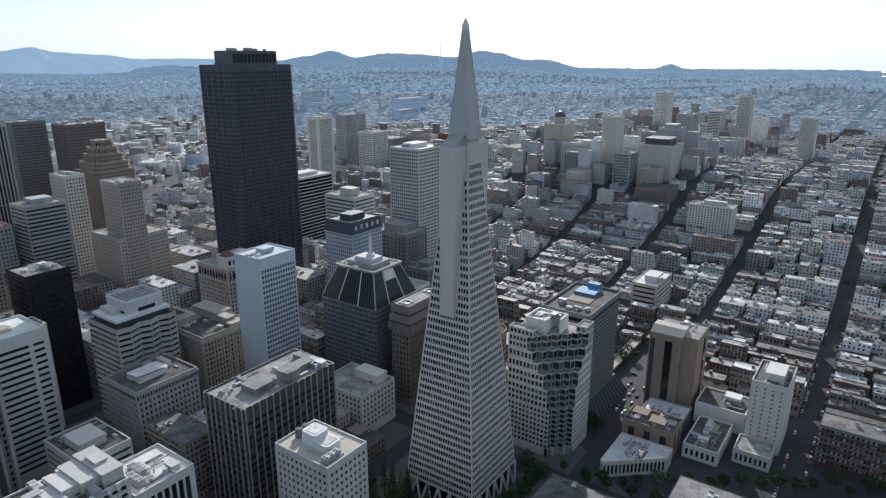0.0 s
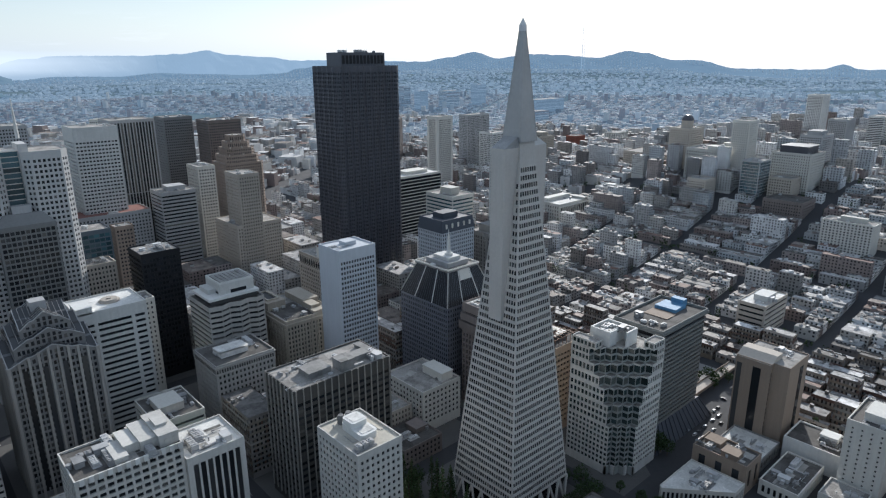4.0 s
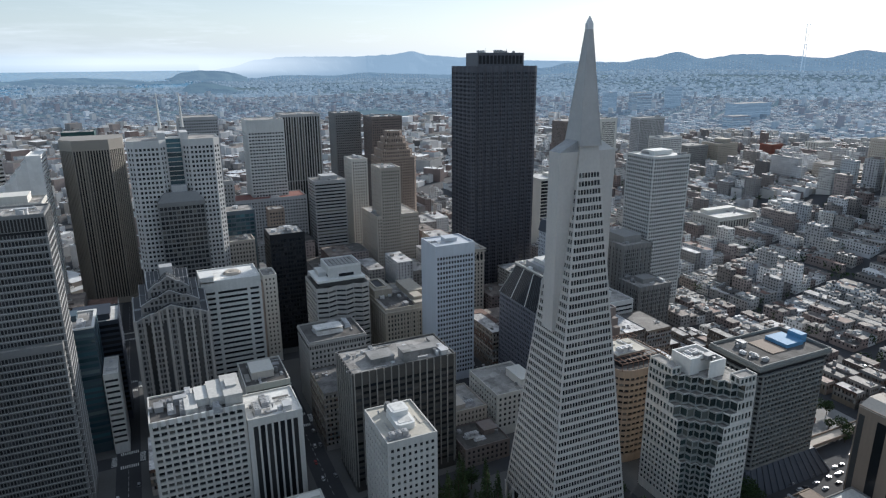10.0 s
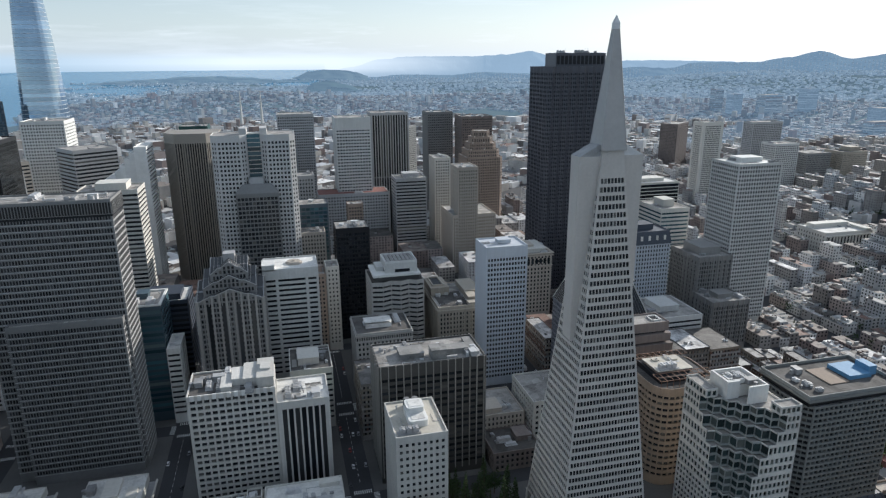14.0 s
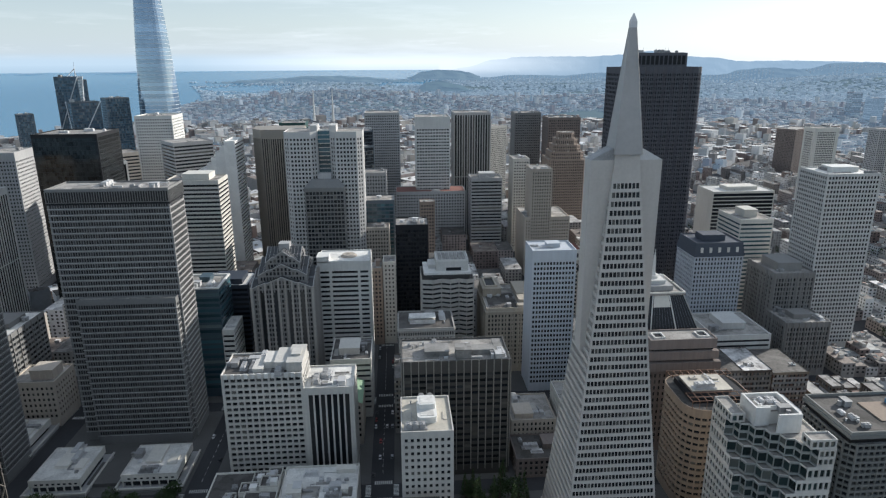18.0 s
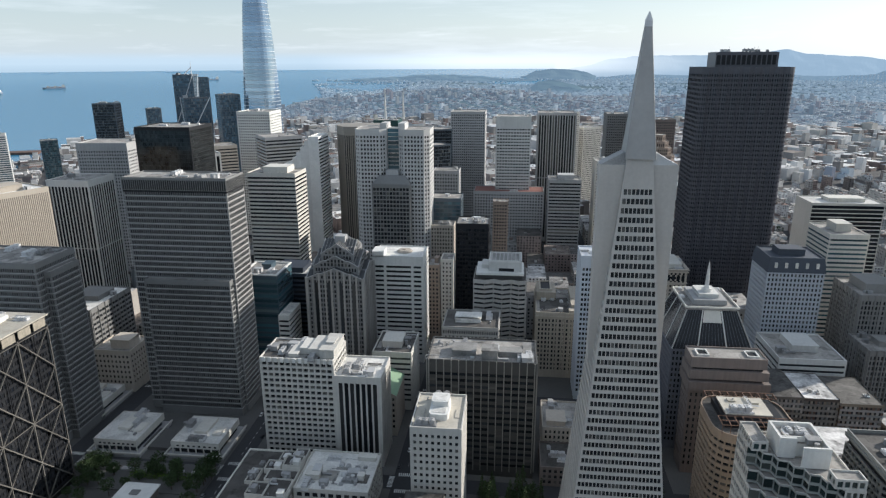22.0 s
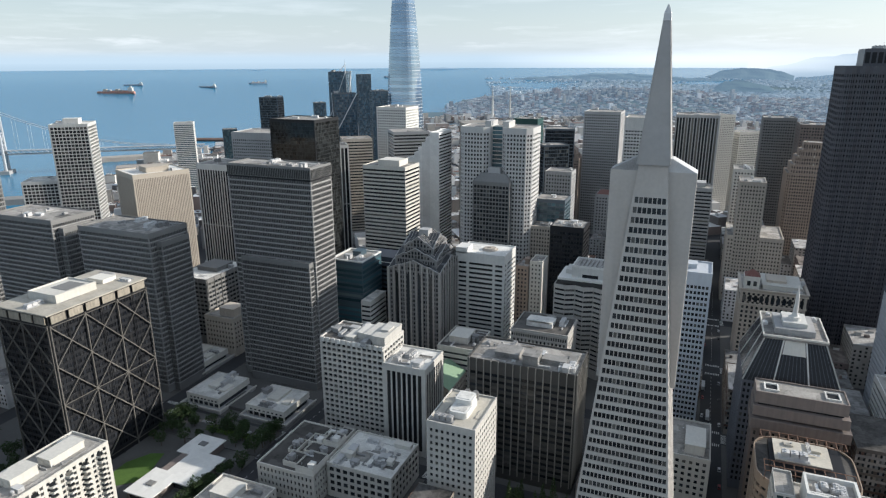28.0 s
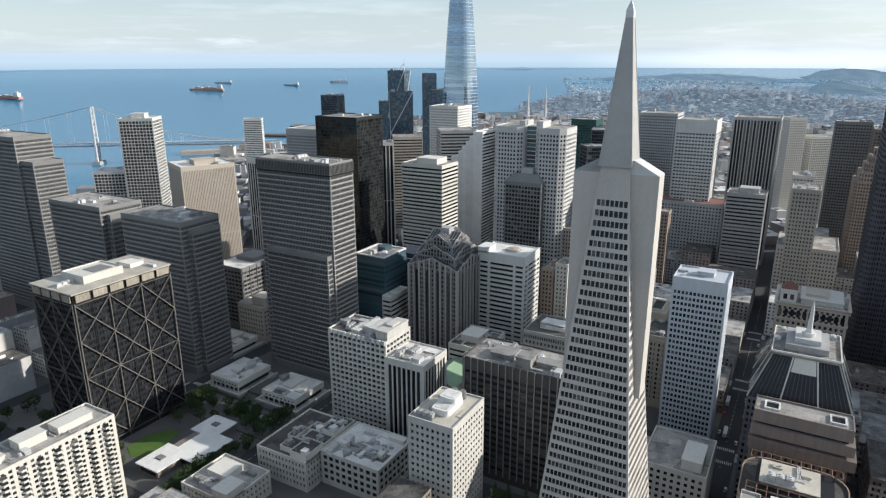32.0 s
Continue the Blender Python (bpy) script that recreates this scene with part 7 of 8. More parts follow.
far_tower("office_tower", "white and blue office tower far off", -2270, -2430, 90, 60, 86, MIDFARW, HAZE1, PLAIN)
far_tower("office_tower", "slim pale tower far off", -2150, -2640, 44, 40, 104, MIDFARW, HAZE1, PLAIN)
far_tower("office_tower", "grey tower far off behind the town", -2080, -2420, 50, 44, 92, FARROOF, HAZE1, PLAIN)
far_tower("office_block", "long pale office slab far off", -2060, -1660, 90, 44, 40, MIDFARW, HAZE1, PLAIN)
T("office_block", "slim brown brick block with a flat cornice", (-158, -147, -456, -434), 71, {"fl": 3.6, "bay": 2.6, "wf": 0.5, "hf": 0.55, "mt": 2}, wall=BROWNST, roof=ROOFG, house=((0.2, 0.5, 0.3, 0.6, 4),), cap=20, clutter=3)
T("office_block", "narrow cream block beside the brown brick one", (-169.5, -158.5, -456, -436), 76, {"fl": 3.6, "bay": 2.6, "wf": 0.4, "hf": 0.5, "mt": 2}, wall=OFFW, roof=ROOFG, cap=10, clutter=2)
T("office_tower", "dark green glass tower with a plain top", (-23, 19, -1030, -990), 145, {"fl": 3.9, "bay": 2.4, "wf": 0.9, "hf": 0.7, "dep": 0.1, "mt": 9}, wall=GREENCL, pane=GLASSE, roof=ROOFG, cap=20, clutter=3)
gabled = T("office_tower", "brown stone tower with a pointed stepped gable", (-130, -104, -818, -798), 112, {"fl": 3.6, "bay": 3.0, "wf": 0.5, "hf": 0.6, "mt": 3}, wall=BROWNST, roof=ROOFD, cap=10, clutter=0)
g = Geo()
for a, b, z0, z1 in ((-11, 11, 111.5, 118), (-8, 8, 118, 122)):
    g.box(a, -8, z0, b, 9.6, z1)
g.prism([(-8.6, -8), (8.6, -8), (8.6, 9.8), (-8.6, 9.8)], 122, 129, ring2=[(-0.3, -8), (0.3, -8), (0.3, 9.8), (-0.3, 9.8)])
part("gable_crown", g, BROWNST, gabled)
solid("gable_window", gabled, GLASSD, (-6, 9.55, 113, -3, 9.75, 117), (-1.5, 9.55, 113, 1.5, 9.75, 120.5), (3, 9.55, 113, 6, 9.75, 117))
T("office_block", "low red brick block with a cluttered dark roof", (-404, -389.5, -222, -187), 17, {"fl": 3.8, "bay": 2.8, "wf": 0.45, "hf": 0.55, "mb": 3, "mt": 1.4}, wall=BRICK, roof=ROOFD, house=((0.2, 0.6, 0.3, 0.5, 2.4),), cap=20, clutter=9)
T("office_block", "low brown block with a flat roof", (-389, -374, -222, -187), 21, {"fl": 3.8, "bay": 2.8, "wf": 0.45, "hf": 0.55, "mb": 3, "mt": 1.4}, wall=BROWNST, roof=ROOFG, house=((0.3, 0.7, 0.5, 0.7, 2.4),), cap=20, clutter=9)
T("office_block", "slim cream stone block with even windows", (-164, -141, -520, -500), 90, {"fl": 3.6, "bay": 2.6, "wf": 0.5, "hf": 0.55, "mt": 2}, wall=STONE, roof=ROOFG, cap=20, clutter=3)
T("office_block", "lower pilastered wing of the grey stone tower", (-506, -470, -377.5, -348), 46, {"fl": 3.7, "bay": 2.4, "wf": 0.6, "hf": 0.7, "fin": (0.7, 0.6), "fin_bay": 4.8, "mt": 4}, wall=STONEG, roof=ROOFG, house=((0.3, 0.7, 0.3, 0.7, 3),), cap=10, clutter=4)
T("office_block", "low white banded block behind the teal tower", (-53, -44.5, -372, -345), 56, {"fl": 3.8, "bay": 0, "hf": 0.45, "mu": 0.3, "dep": 0.5}, wall=WHITE, roof=ROOFW, cap=10, clutter=3)
dome = own("cupola", "dark domed cupola on a beige hotel tower", "cupola", -1000, -984, -472, -456, False)
g = Geo()
g.prism(circle(-992, -464, 9, 12), 137, 148)
part("drum", g, STONE, dome)
for k in range(4):
    a0, a1 = k * math.pi / 8, (k + 1) * math.pi / 8
    g = Geo()
    g.prism(circle(-992, -464, 9.4 * math.cos(a0), 12), 148 + 9 * math.sin(a0), 148 + 9 * math.sin(a1), ring2=circle(-992, -464, max(0.3, 9.4 * math.cos(a1)), 12))
    part("dome_ring", g, GRANITE, dome)
arcade_top()
fan = [o for o in scene.objects if o.get("label", "").startswith("white tower with wide windows")][0]
g = Geo()
g.prism(circle(-3, -1, 6.4, 24), 91.1, 91.8)
g.prism(circle(-3, -1, 5.6, 24), 91.8, 92.9, ring2=circle(-3, -1, 5.0, 24))
g.prism(circle(-3, -1, 1.6, 12), 92.9, 93.5)
part("roof_fan", g, STONE, fan, "round tan roof fan")
green = own("office_block", "low stone block with a green copper pitched roof", "building", -147, -121, -310, -279)
poly_body(green, [(-121, -310), (-121, -279), (-147, -279), (-147, -310)], 0, 30, {"fl": 4, "bay": 3.0, "wf": 0.45, "hf": 0.55, "mt": 1}, STONE, GLASSD, ROOFG, cap=20)
for s in (-1, 1):
    g = Geo()
    q = [(-134 + s * 13.3, -310.3, 29.9), (-134 + s * 13.3, -278.7, 29.9), (-134, -278.7, 37), (-134, -310.3, 37)]
    g.quad(*(q if s > 0 else q[::-1]))
    part("roof_slope", g, COPPER, green, "weathered green copper roof slope")
for y, s in ((-310, 1), (-279, -1)):
    g = Geo()
    g.poly([(-147, y, 29.9), (-121, y, 29.9), (-134, y, 36.8)][::s])
    part("gable_end", g, STONE, green)
wedge = own("office_block", "low white wedge-shaped corner block with a columned front", "building", -364, -326, -116, -84)
poly_body(wedge, [(-326, -114), (-352, -84), (-364, -84), (-364, -116), (-328, -116)], 0, 11, {"fl": 5, "bay": 2.4, "wf": 0.6, "hf": 0.65, "mb": 0.4, "mt": 1}, OFFW, GLASSD, ROOFW, cap=30)
roof_clutter(wedge, -364, -116, -338, -92, 10.2, 10)

# ---- the fields of smaller buildings ----


def free(x0, x1, y0, y1, gap=1.0):
    return not any(x0 < b + gap and x1 > a - gap and y0 < d + gap and y1 > c - gap for a, b, c, d in TAKEN)


MARKET = lambda x: -640 + 0.75 * x
NS = [-1860, -1720, -1580, -1440, -1300, -1160, -1010, -866, -730, -595, -460, -310, -160, -52, 55, 150, 245, 340, 430, 520]
EW = [700, 595, 490, 400, 295, 190, 85, -20, -125, -230, -335, -440, -545, -650, -755, -860, -965, -1070, -1175, -1280, -1385, -1490]


def far_city():
    """Joined boxes: the town beyond the buildings that are built one by one."""
    g = Geo()
    r = random.Random(11)
    n = 0
    # north of the diagonal street, by blocks and lots
    for xa, xb in zip(NS, NS[1:]):
        for yb, ya in zip(EW, EW[1:]):
            cx, cy = (xa + xb) / 2, (ya + yb) / 2
            if cx > shore(cy) - 60 or cy < MARKET(cx) + 20:
                continue
            x = xa + 7.5
            while x < xb - 12:
                w = r.uniform(6.5, 12) if cx < -470 else r.uniform(16, 30)
                w = min(w, xb - 7.5 - x)
                if cx < -470:
                    m = (ya + yb) / 2 + r.uniform(-6, 6)
                    strips = [(ya + 7.5, (ya + 7.5 + m) / 2 - r.uniform(0, 2)), ((ya + 7.5 + m) / 2 + r.uniform(0.3, 5), m - 1), (m + r.uniform(1, 4), (yb - 7.5 + m) / 2 - r.uniform(0, 2)), ((yb - 7.5 + m) / 2 + r.uniform(0.3, 5), yb - 7.5)]
                    if r.random() < 0.3:
                        strips = [(strips[0][0], strips[1][1] - r.uniform(0, 6)), (strips[2][0], strips[3][1])]
                else:
                    strips = [(ya + 8, (ya + yb) / 2 - 1 - r.uniform(0, 8)), ((ya + yb) / 2 + 1 + r.uniform(0, 8), yb - 8)]
                for s0, s1 in strips:
                    if cx < -470:
                        h = r.choice((6, 7, 8, 9, 9, 10, 11, 12, 13)) + r.uniform(-1.5, 1.5)
                        if r.random() < 0.05:
                            h += r.uniform(6, 18)
                        if cx < -800 and -620 < cy < -200 and r.random() < 0.14:
                            h += r.uniform(10, 38)
                        if cy < -380 and r.random() < 0.18:
                            h += r.uniform(8, 22)
                    else:
                        h = r.uniform(14, 42)
                    if w > 5 and free(x, x + w, s0, s1) and (cx > -470 or r.random() > 0.06):
                        HOMES.append((x, x + w - 0.3, s0, s1, h))
                x += w
    return g


HOMES = []
far_city()
HOMES.sort(key=lambda q: math.hypot((q[0] + q[1]) / 2 + 250, (q[2] + q[3]) / 2 + 60))

# ---- streets: pavements, crossings, lane lines ----
pv = thing("pavement", "raised concrete pavement round the blocks", "pavement", kind="structure")
core_x = [x for x in NS if -470 <= x <= 345]
core_y = [y for y in EW if -660 <= y <= 200]
for xa, xb in zip(core_x, core_x[1:]):
    for yb, ya in zip(core_y, core_y[1:]):
        if (ya + yb) / 2 < MARKET((xa + xb) / 2) + 20:
            continue
        g = Geo()
        g.box(xa + 7, ya + 6.5, -0.3, xb - 7, yb - 6.5, 0.16)
        part("pavement_slab", g, PAVE, pv)
rm = thing("road_marking", "worn white crossing stripes and lane lines", "marking", kind="structure")
for x in (-460, -310, -160, -52, 55):
    for y in (-20, -125, -230, -335, -440, -545):
        if y == -545 and x > 0:
            continue
        g = Geo()
        for sx, sy in ((1, 0), (-1, 0), (0, 1), (0, -1)):
            for k in range(9):
                o = -5.4 + 1.2 * k
                if sx:
                    g.box(x + sx * 8.2 - 1.6, y + o - 0.3, 0, x + sx * 8.2 + 1.6, y + o + 0.3, 0.025)
                else:
                    g.box(x + o - 0.3, y + sy * 7.8 - 1.6, 0, x + o + 0.3, y + sy * 7.8 + 1.6, 0.025)
        part("crossing", g, PAINT, rm, kind="stuff")
for x in (-460, -310, -160, -52):
    for ya, yb in zip(core_y[1:], core_y):
        g = Geo()
        n = int((yb - ya - 26) / 6)
        for k in range(n):
            g.box(x - 0.1, ya + 13 + 6 * k, 0, x + 0.1, ya + 16 + 6 * k, 0.025)
        part("lane_line", g, PAINT, rm, kind="stuff")


# ---- cars ----
def car(label, mat, bus=False):
    t = thing("bus" if bus else "car", label, "bus" if bus else "car", group="street traffic")
    ln, w, h = (11, 2.5, 3.0) if bus else (4.5, 1.8, 0.75)
    g = Geo()
    g.prism(rounded(-w / 2, w / 2, -ln / 2, ln / 2, 0.4, 2), 0.35, h if bus else h + 0.1, ring2=rounded(-w / 2 + 0.06, w / 2 - 0.06, -ln / 2 + 0.1, ln / 2 - 0.1, 0.4, 2))
    if not bus:
        g.prism(rounded(-w / 2 + 0.25, w / 2 - 0.25, -1.3, 0.9, 0.2, 2), 1.32, 1.45)
    part("body", g, mat, t)
    g = Geo()
    if bus:
        g.box(-w / 2 - 0.02, -ln / 2 + 0.5, 1.5, w / 2 + 0.02, ln / 2 - 0.5, 2.4)
    else:
        g.prism(rounded(-w / 2 + 0.1, w / 2 - 0.1, -1.9, 1.4, 0.2, 2), 0.85, 1.32, ring2=rounded(-w / 2 + 0.25, w / 2 - 0.25, -1.3, 0.9, 0.2, 2))
    part("window_glass", g, GLASSD, t)
    for x in (-w / 2 + 0.1, w / 2 - 0.1):
        for y in (-ln * 0.31, ln * 0.31):
            g = Geo()
            g.tube((x - 0.12, y, 0.34), (x + 0.12, y, 0.34), 0.34, None, 10)
            part("wheel", g, BLACK, t)
    return t


CARW = material("white_car_paint", (0.65, 0.65, 0.65), 0.3, 0.05)
CARK = material("black_car_paint", (0.03, 0.03, 0.035), 0.3, 0.05)
CARR = material("red_car_paint", (0.30, 0.03, 0.03), 0.3, 0.05)
CARS = material("silver_car_paint", (0.35, 0.36, 0.38), 0.3, 0.05, metal=0.5)
first = [car("white car on the street", CARW), car("black car on the street", CARK), car("red car on the street", CARR), car("silver car on the street", CARS), car("white and orange city bus", CARW, True)]
cr = random.Random(8)
spots = []
for x, a, b in ((-310, -560, 60), (-160, -560, -60), (-460, -440, 60), (-52, -340, -140)):
    y = a
    while y < b:
        for lane in (-5.6, -2.0, 2.0, 5.6):
            if cr.random() < (0.22 if abs(lane) > 4 else 0.10) and all(abs(y - c) > 12 for c in EW):
                spots.append((x + lane, y, 0 if lane > 0 else 180))
        y += 9
x = -640
while x < -330:
    for lane in (-6, 6):
        if cr.random() < 0.45 and all(abs(x - c) > 12 for c in NS):
            spots.append((x, -20 + lane, 90 if lane > 0 else 270))
    x += 6.5
for i, (x, y, r) in enumerate(spots):
    src = first[4] if i in (7, 23) else first[i % 4 if cr.random() < 0.8 else 0]
    copy_thing(src, pose(x, y, max(land(x, y), 0.02), 0, 0, r)) if i >= 5 else None
    if i < 5:
        first[i].matrix_basis = pose(x, y, max(land(x, y), 0.02), 0, 0, r)


# ---- trees ----
def tree(label, h, r, seed, conifer=False):
    t = thing("tree", label, "tree", group="street trees")
    q = random.Random(seed)
    g = Geo()
    g.tube((0, 0, -0.3), (0, 0, h * (0.9 if conifer else 0.5)), 0.32 if not conifer else 0.5, 0.12, 7)
    if not conifer:
        for k in range(6):
            a = k * 1.05 + q.random()
            g.tube((0, 0, h * 0.4), (math.cos(a) * r * 0.6, math.sin(a) * r * 0.6, h * q.uniform(0.6, 0.85)), 0.14, 0.05, 5)
    part("trunk", g, BARK, t)
    g = Geo()
    for k in range(420):
        if conifer:
            f = q.random() ** 0.7
            z = h * (0.15 + 0.85 * (1 - f))
            rr = r * f * q.uniform(0.4, 1.05)
            a = q.uniform(0, 6.283)
            c = Vector((math.cos(a) * rr, math.sin(a) * rr, z))
        else:
            d = Vector((q.gauss(0, 1), q.gauss(0, 1), q.gauss(0, 1))).normalized() * q.uniform(0.55, 1.0)
            c = Vector((d.x * r, d.y * r, h * 0.66 + d.z * h * 0.32))
            c *= 1 + 0.18 * noise.noise(c * 0.6)
        s = q.uniform(0.35, 0.75)
        e = [Vector((q.gauss(0, 1), q.gauss(0, 1), q.gauss(0, 1))).normalized() * s for _ in range(3)]
        g.quad(tuple(c + e[0]), tuple(c + e[1]), tuple(c - e[0]), tuple(c + e[2]))
    part("crown", g, LEAF, t)
    return t


kinds = [tree("broad green street tree with an uneven crown", 9, 3.6, 1), tree("dense dark green park tree", 12, 4.8, 2), tree("tall dark redwood in the small park", 26, 4.2, 3, True)]
tr = random.Random(4)
places = []
for k in range(26):
    places.append((2 if k % 3 else 1, tr.uniform(-240, -206), tr.uniform(-226, -140)))
for k in range(9):
    places.append((1, -303 + tr.uniform(-1, 1), -222 + 10 * k))
for k in range(26):
    places.append((tr.choice((0, 1)), tr.uniform(-46, 34), tr.uniform(-226, -206)))
for k in range(16):
    places.append((0, tr.uniform(-46, -37), tr.uniform(-205, -135)))
for k in range(10):
    places.append((0, tr.uniform(3, 34), tr.uniform(-150, -132)))
for k in range(14):
    places.append((0, -318 + tr.uniform(-1, 1), -135 + 14 * k))
for k in range(18):
    places.append((tr.choice((0, 1)), tr.uniform(-500, -462), tr.uniform(-222, -150)))
for k in range(10):
    places.append((1, tr.uniform(-372, -366), tr.uniform(-180, -130)))
for k in range(24):
    places.append((2 if k % 3 else 1, tr.uniform(-240, -206), tr.uniform(-226, -140)))
for k in range(12):
    places.append((1, -300 + 5 * k + tr.uniform(-1, 1), -144 + tr.uniform(-3, 3)))
for k in range(34):
    places.append((1 if k % 2 else 0, tr.uniform(38, 140), tr.uniform(-138, -60)))
for k in range(12):
    places.append((tr.choice((0, 1, 1)), tr.uniform(6, 34), tr.uniform(-228, -192)))
for k in range(16):
    places.append((1, tr.uniform(-48, -36), tr.uniform(-232, -130)))
for k in range(16):
    places.append((1, tr.uniform(82, 150), tr.uniform(-225, -140)))
for k in range(30):
    places.append((tr.choice((0, 1)), -316 - 8.5 * k * 0.6 + tr.uniform(-2, 2), -118 + 14 * k * 0.6 + tr.uniform(-2, 2)))
done = set()
for i, (k, x, y) in enumerate(places):
    s = tr.uniform(0.7, 1.15)
    if k not in done:
        done.add(k)
        kinds[k].matrix_basis = pose(x, y, max(land(x, y), 0.1), 0, 0, tr.uniform(0, 360))
        continue
    ob = copy_thing(kinds[k], pose(x, y, max(land(x, y), 0.1), 0, 0, tr.uniform(0, 360)))
    ob.scale = (s, s, s * tr.uniform(0.85, 1.15))

# ---- the plaza below the slab tower ----
def plaza_pavilion(x0, x1, y0, y1, z, well=None):
    t = thing("plaza_pavilion", "low concrete plaza building with a white roof", "building", ((x0 + x1) / 2, (y0 + y1) / 2, 0), group="plaza buildings")
    a, b = (x1 - x0) / 2, (y1 - y0) / 2
    solid("podium", t, GREY, (-a - 3, -b - 3, 0, a + 3, b + 3, 2.2))
    solid("terrace_edge", t, OFFW, (-a - 3.6, b + 2.6, 2.2, a + 3.6, b + 3.6, 3.3), (-a - 3.6, -b - 3.6, 2.2, -a - 2.6, b + 2.6, 3.3), (a + 2.6, -b - 3.6, 2.2, a + 3.6, b + 2.6, 3.3))
    solid("shop_front", t, GLASSD, (-a + 1.5, -b + 1.5, 2.2, a - 1.5, b - 1.5, z - 4.2))
    for k in range(7):
        u = -a + 0.6 + (2 * a - 1.2) * k / 6
        solid("column", t, OFFW, (u - 0.35, b - 0.9, 2.2, u + 0.35, b - 0.2, z - 4.2))
    solid("upper_wall", t, OFFW, (-a, -b, z - 4.2, a, b, z - 0.4))
    for k in range(8):
        u = -a + 1.8 + (2 * a - 3.6) * k / 8
        solid("window", t, GLASSD, (u, b, z - 3.0, u + 1.6, b + 0.05, z - 1.9))
    solid("roof", t, ROOFW, (-a + 0.4, -b + 0.4, z - 0.4, a - 0.4, b - 0.4, z - 0.1))
    parapet(t, -a, -b, a, b, z - 0.4, OFFW, 0.8, 0.4)
    solid("roof_hood", t, OFFW, (-a * 0.2, -b * 0.8, z - 0.1, a * 0.35, b * 0.3, z + 1.8), (-a * 0.8, -b * 0.2, z - 0.1, -a * 0.45, b * 0.4, z + 1.0))
    roof_clutter(t, -a, -b, a, b, z - 0.1, 5)


plaza_pavilion(14, 43, -274, -240, 10)
plaza_pavilion(-40, -8, -273, -242, 10)
plaza_pavilion(66, 97, -312, -281, 9)
deck = thing("plaza_deck", "raised paved plaza deck with planters", "plaza", kind="structure")
solid("deck_slab", deck, PAVE, (-44, -233, 0.1, 34, -205, 0.9), (-8, -268, 0.1, 14, -246, 2.5))
for k in range(5):
    solid("planter", deck, GREY, (-40 + 15 * k, -226, 0.9, -30 + 15 * k, -223, 1.8))
hd = thing("hedge", "clipped green plaza hedge", "hedge")
g = Geo()
q = random.Random(6)
for k in range(900):
    x, y, z = q.uniform(-34, 6), q.uniform(-222, -216), q.uniform(0.9, 3.6)
    e = [Vector((q.gauss(0, 1), q.gauss(0, 1), q.gauss(0, 1))).normalized() * 0.55 for _ in range(3)]
    c = Vector((x, y, z))
    g.quad(tuple(c + e[0]), tuple(c + e[1]), tuple(c - e[0]), tuple(c + e[2]))
part("foliage", g, material("hedge_leaf", (0.10, 0.17, 0.03), 0.9, 0.4, 0.3, 1.5, island=0.4), hd)
pav = thing("pavilion", "low pavilion with a white zigzag flat roof", "building")
for x0, x1, y0, y1 in ((-21, -1, -167, -143), (-34, -3, -190, -160.1), (-21, 0, -206, -185.1)):
    solid("wall", pav, BROWN, (x0 + 1.2, y0 + 1.2, 0, x1 - 1.2, y1 - 1.2, 5.2))
    solid("window_wall", pav, GLASSD, (x0 + 3, y0 + 1.1, 1, x1 - 3, y1 - 1.1, 4.4))
g = Geo()
g.prism([(-21, -143), (-21, -160), (-34, -160), (-34, -190), (-21, -190), (-21, -206), (0, -206), (0, -185), (-10, -185), (-10, -167), (-1, -167), (-1, -143)], 5.3, 6.0)
part("roof", g, WHITEP, pav)
for y in (-154, -197):
    solid("skylight", pav, DGREY, (-13, y - 2, 6.0, -8, y + 2, 6.7))
lw = thing("lawn", "bright green mown lawn patch", "lawn", kind="structure")
g = Geo()
g.prism([(3, -160), (12, -186), (20, -183), (27, -170), (26, -156), (14, -150)], 0.1, 0.35)
part("turf", g, LAWN, lw)
g = Geo()
g.prism([(1, -158), (10, -190), (22, -187), (30, -170), (29, -154), (14, -147)], 0.02, 0.2)
part("path_edge", g, PAVE, lw)


# ---- the bay: bridge, ships, far shore ----
BRIDGE = material("grey_bridge_steel", (0.42, 0.44, 0.46), 0.6)
br = thing("suspension_bridge", "grey two-deck suspension bridge with a tall steel tower", "bridge")
tw = (1153.0, -882.0)
ux, uy = 0.80, 0.60
nx, ny = -uy, ux
deckz, topz = 50.0, 134.0
Q = lambda s, o, z: (tw[0] + ux * s + nx * o, tw[1] + uy * s + ny * o, z)
for a, b in [(-420 + 60 * k, -360 + 60 * k) for k in range(26)]:
    g = Geo()
    for z in (deckz, deckz - 8):
        g.poly([Q(a, -9, z), Q(b, -9, z), Q(b, 9, z), Q(a, 9, z)])
        for o in (-9, 9):
            g.poly([Q(a, o, z - 1.6), Q(b, o, z - 1.6), Q(b, o, z), Q(a, o, z)])
    for k in range(5):
        s = a + 12 * k
        for o in (-9, 9):
            g.tube(Q(s, o, deckz - 8), Q(s + 12, o, deckz), 0.5, None, 4)
    part("deck_truss", g, BRIDGE, br)
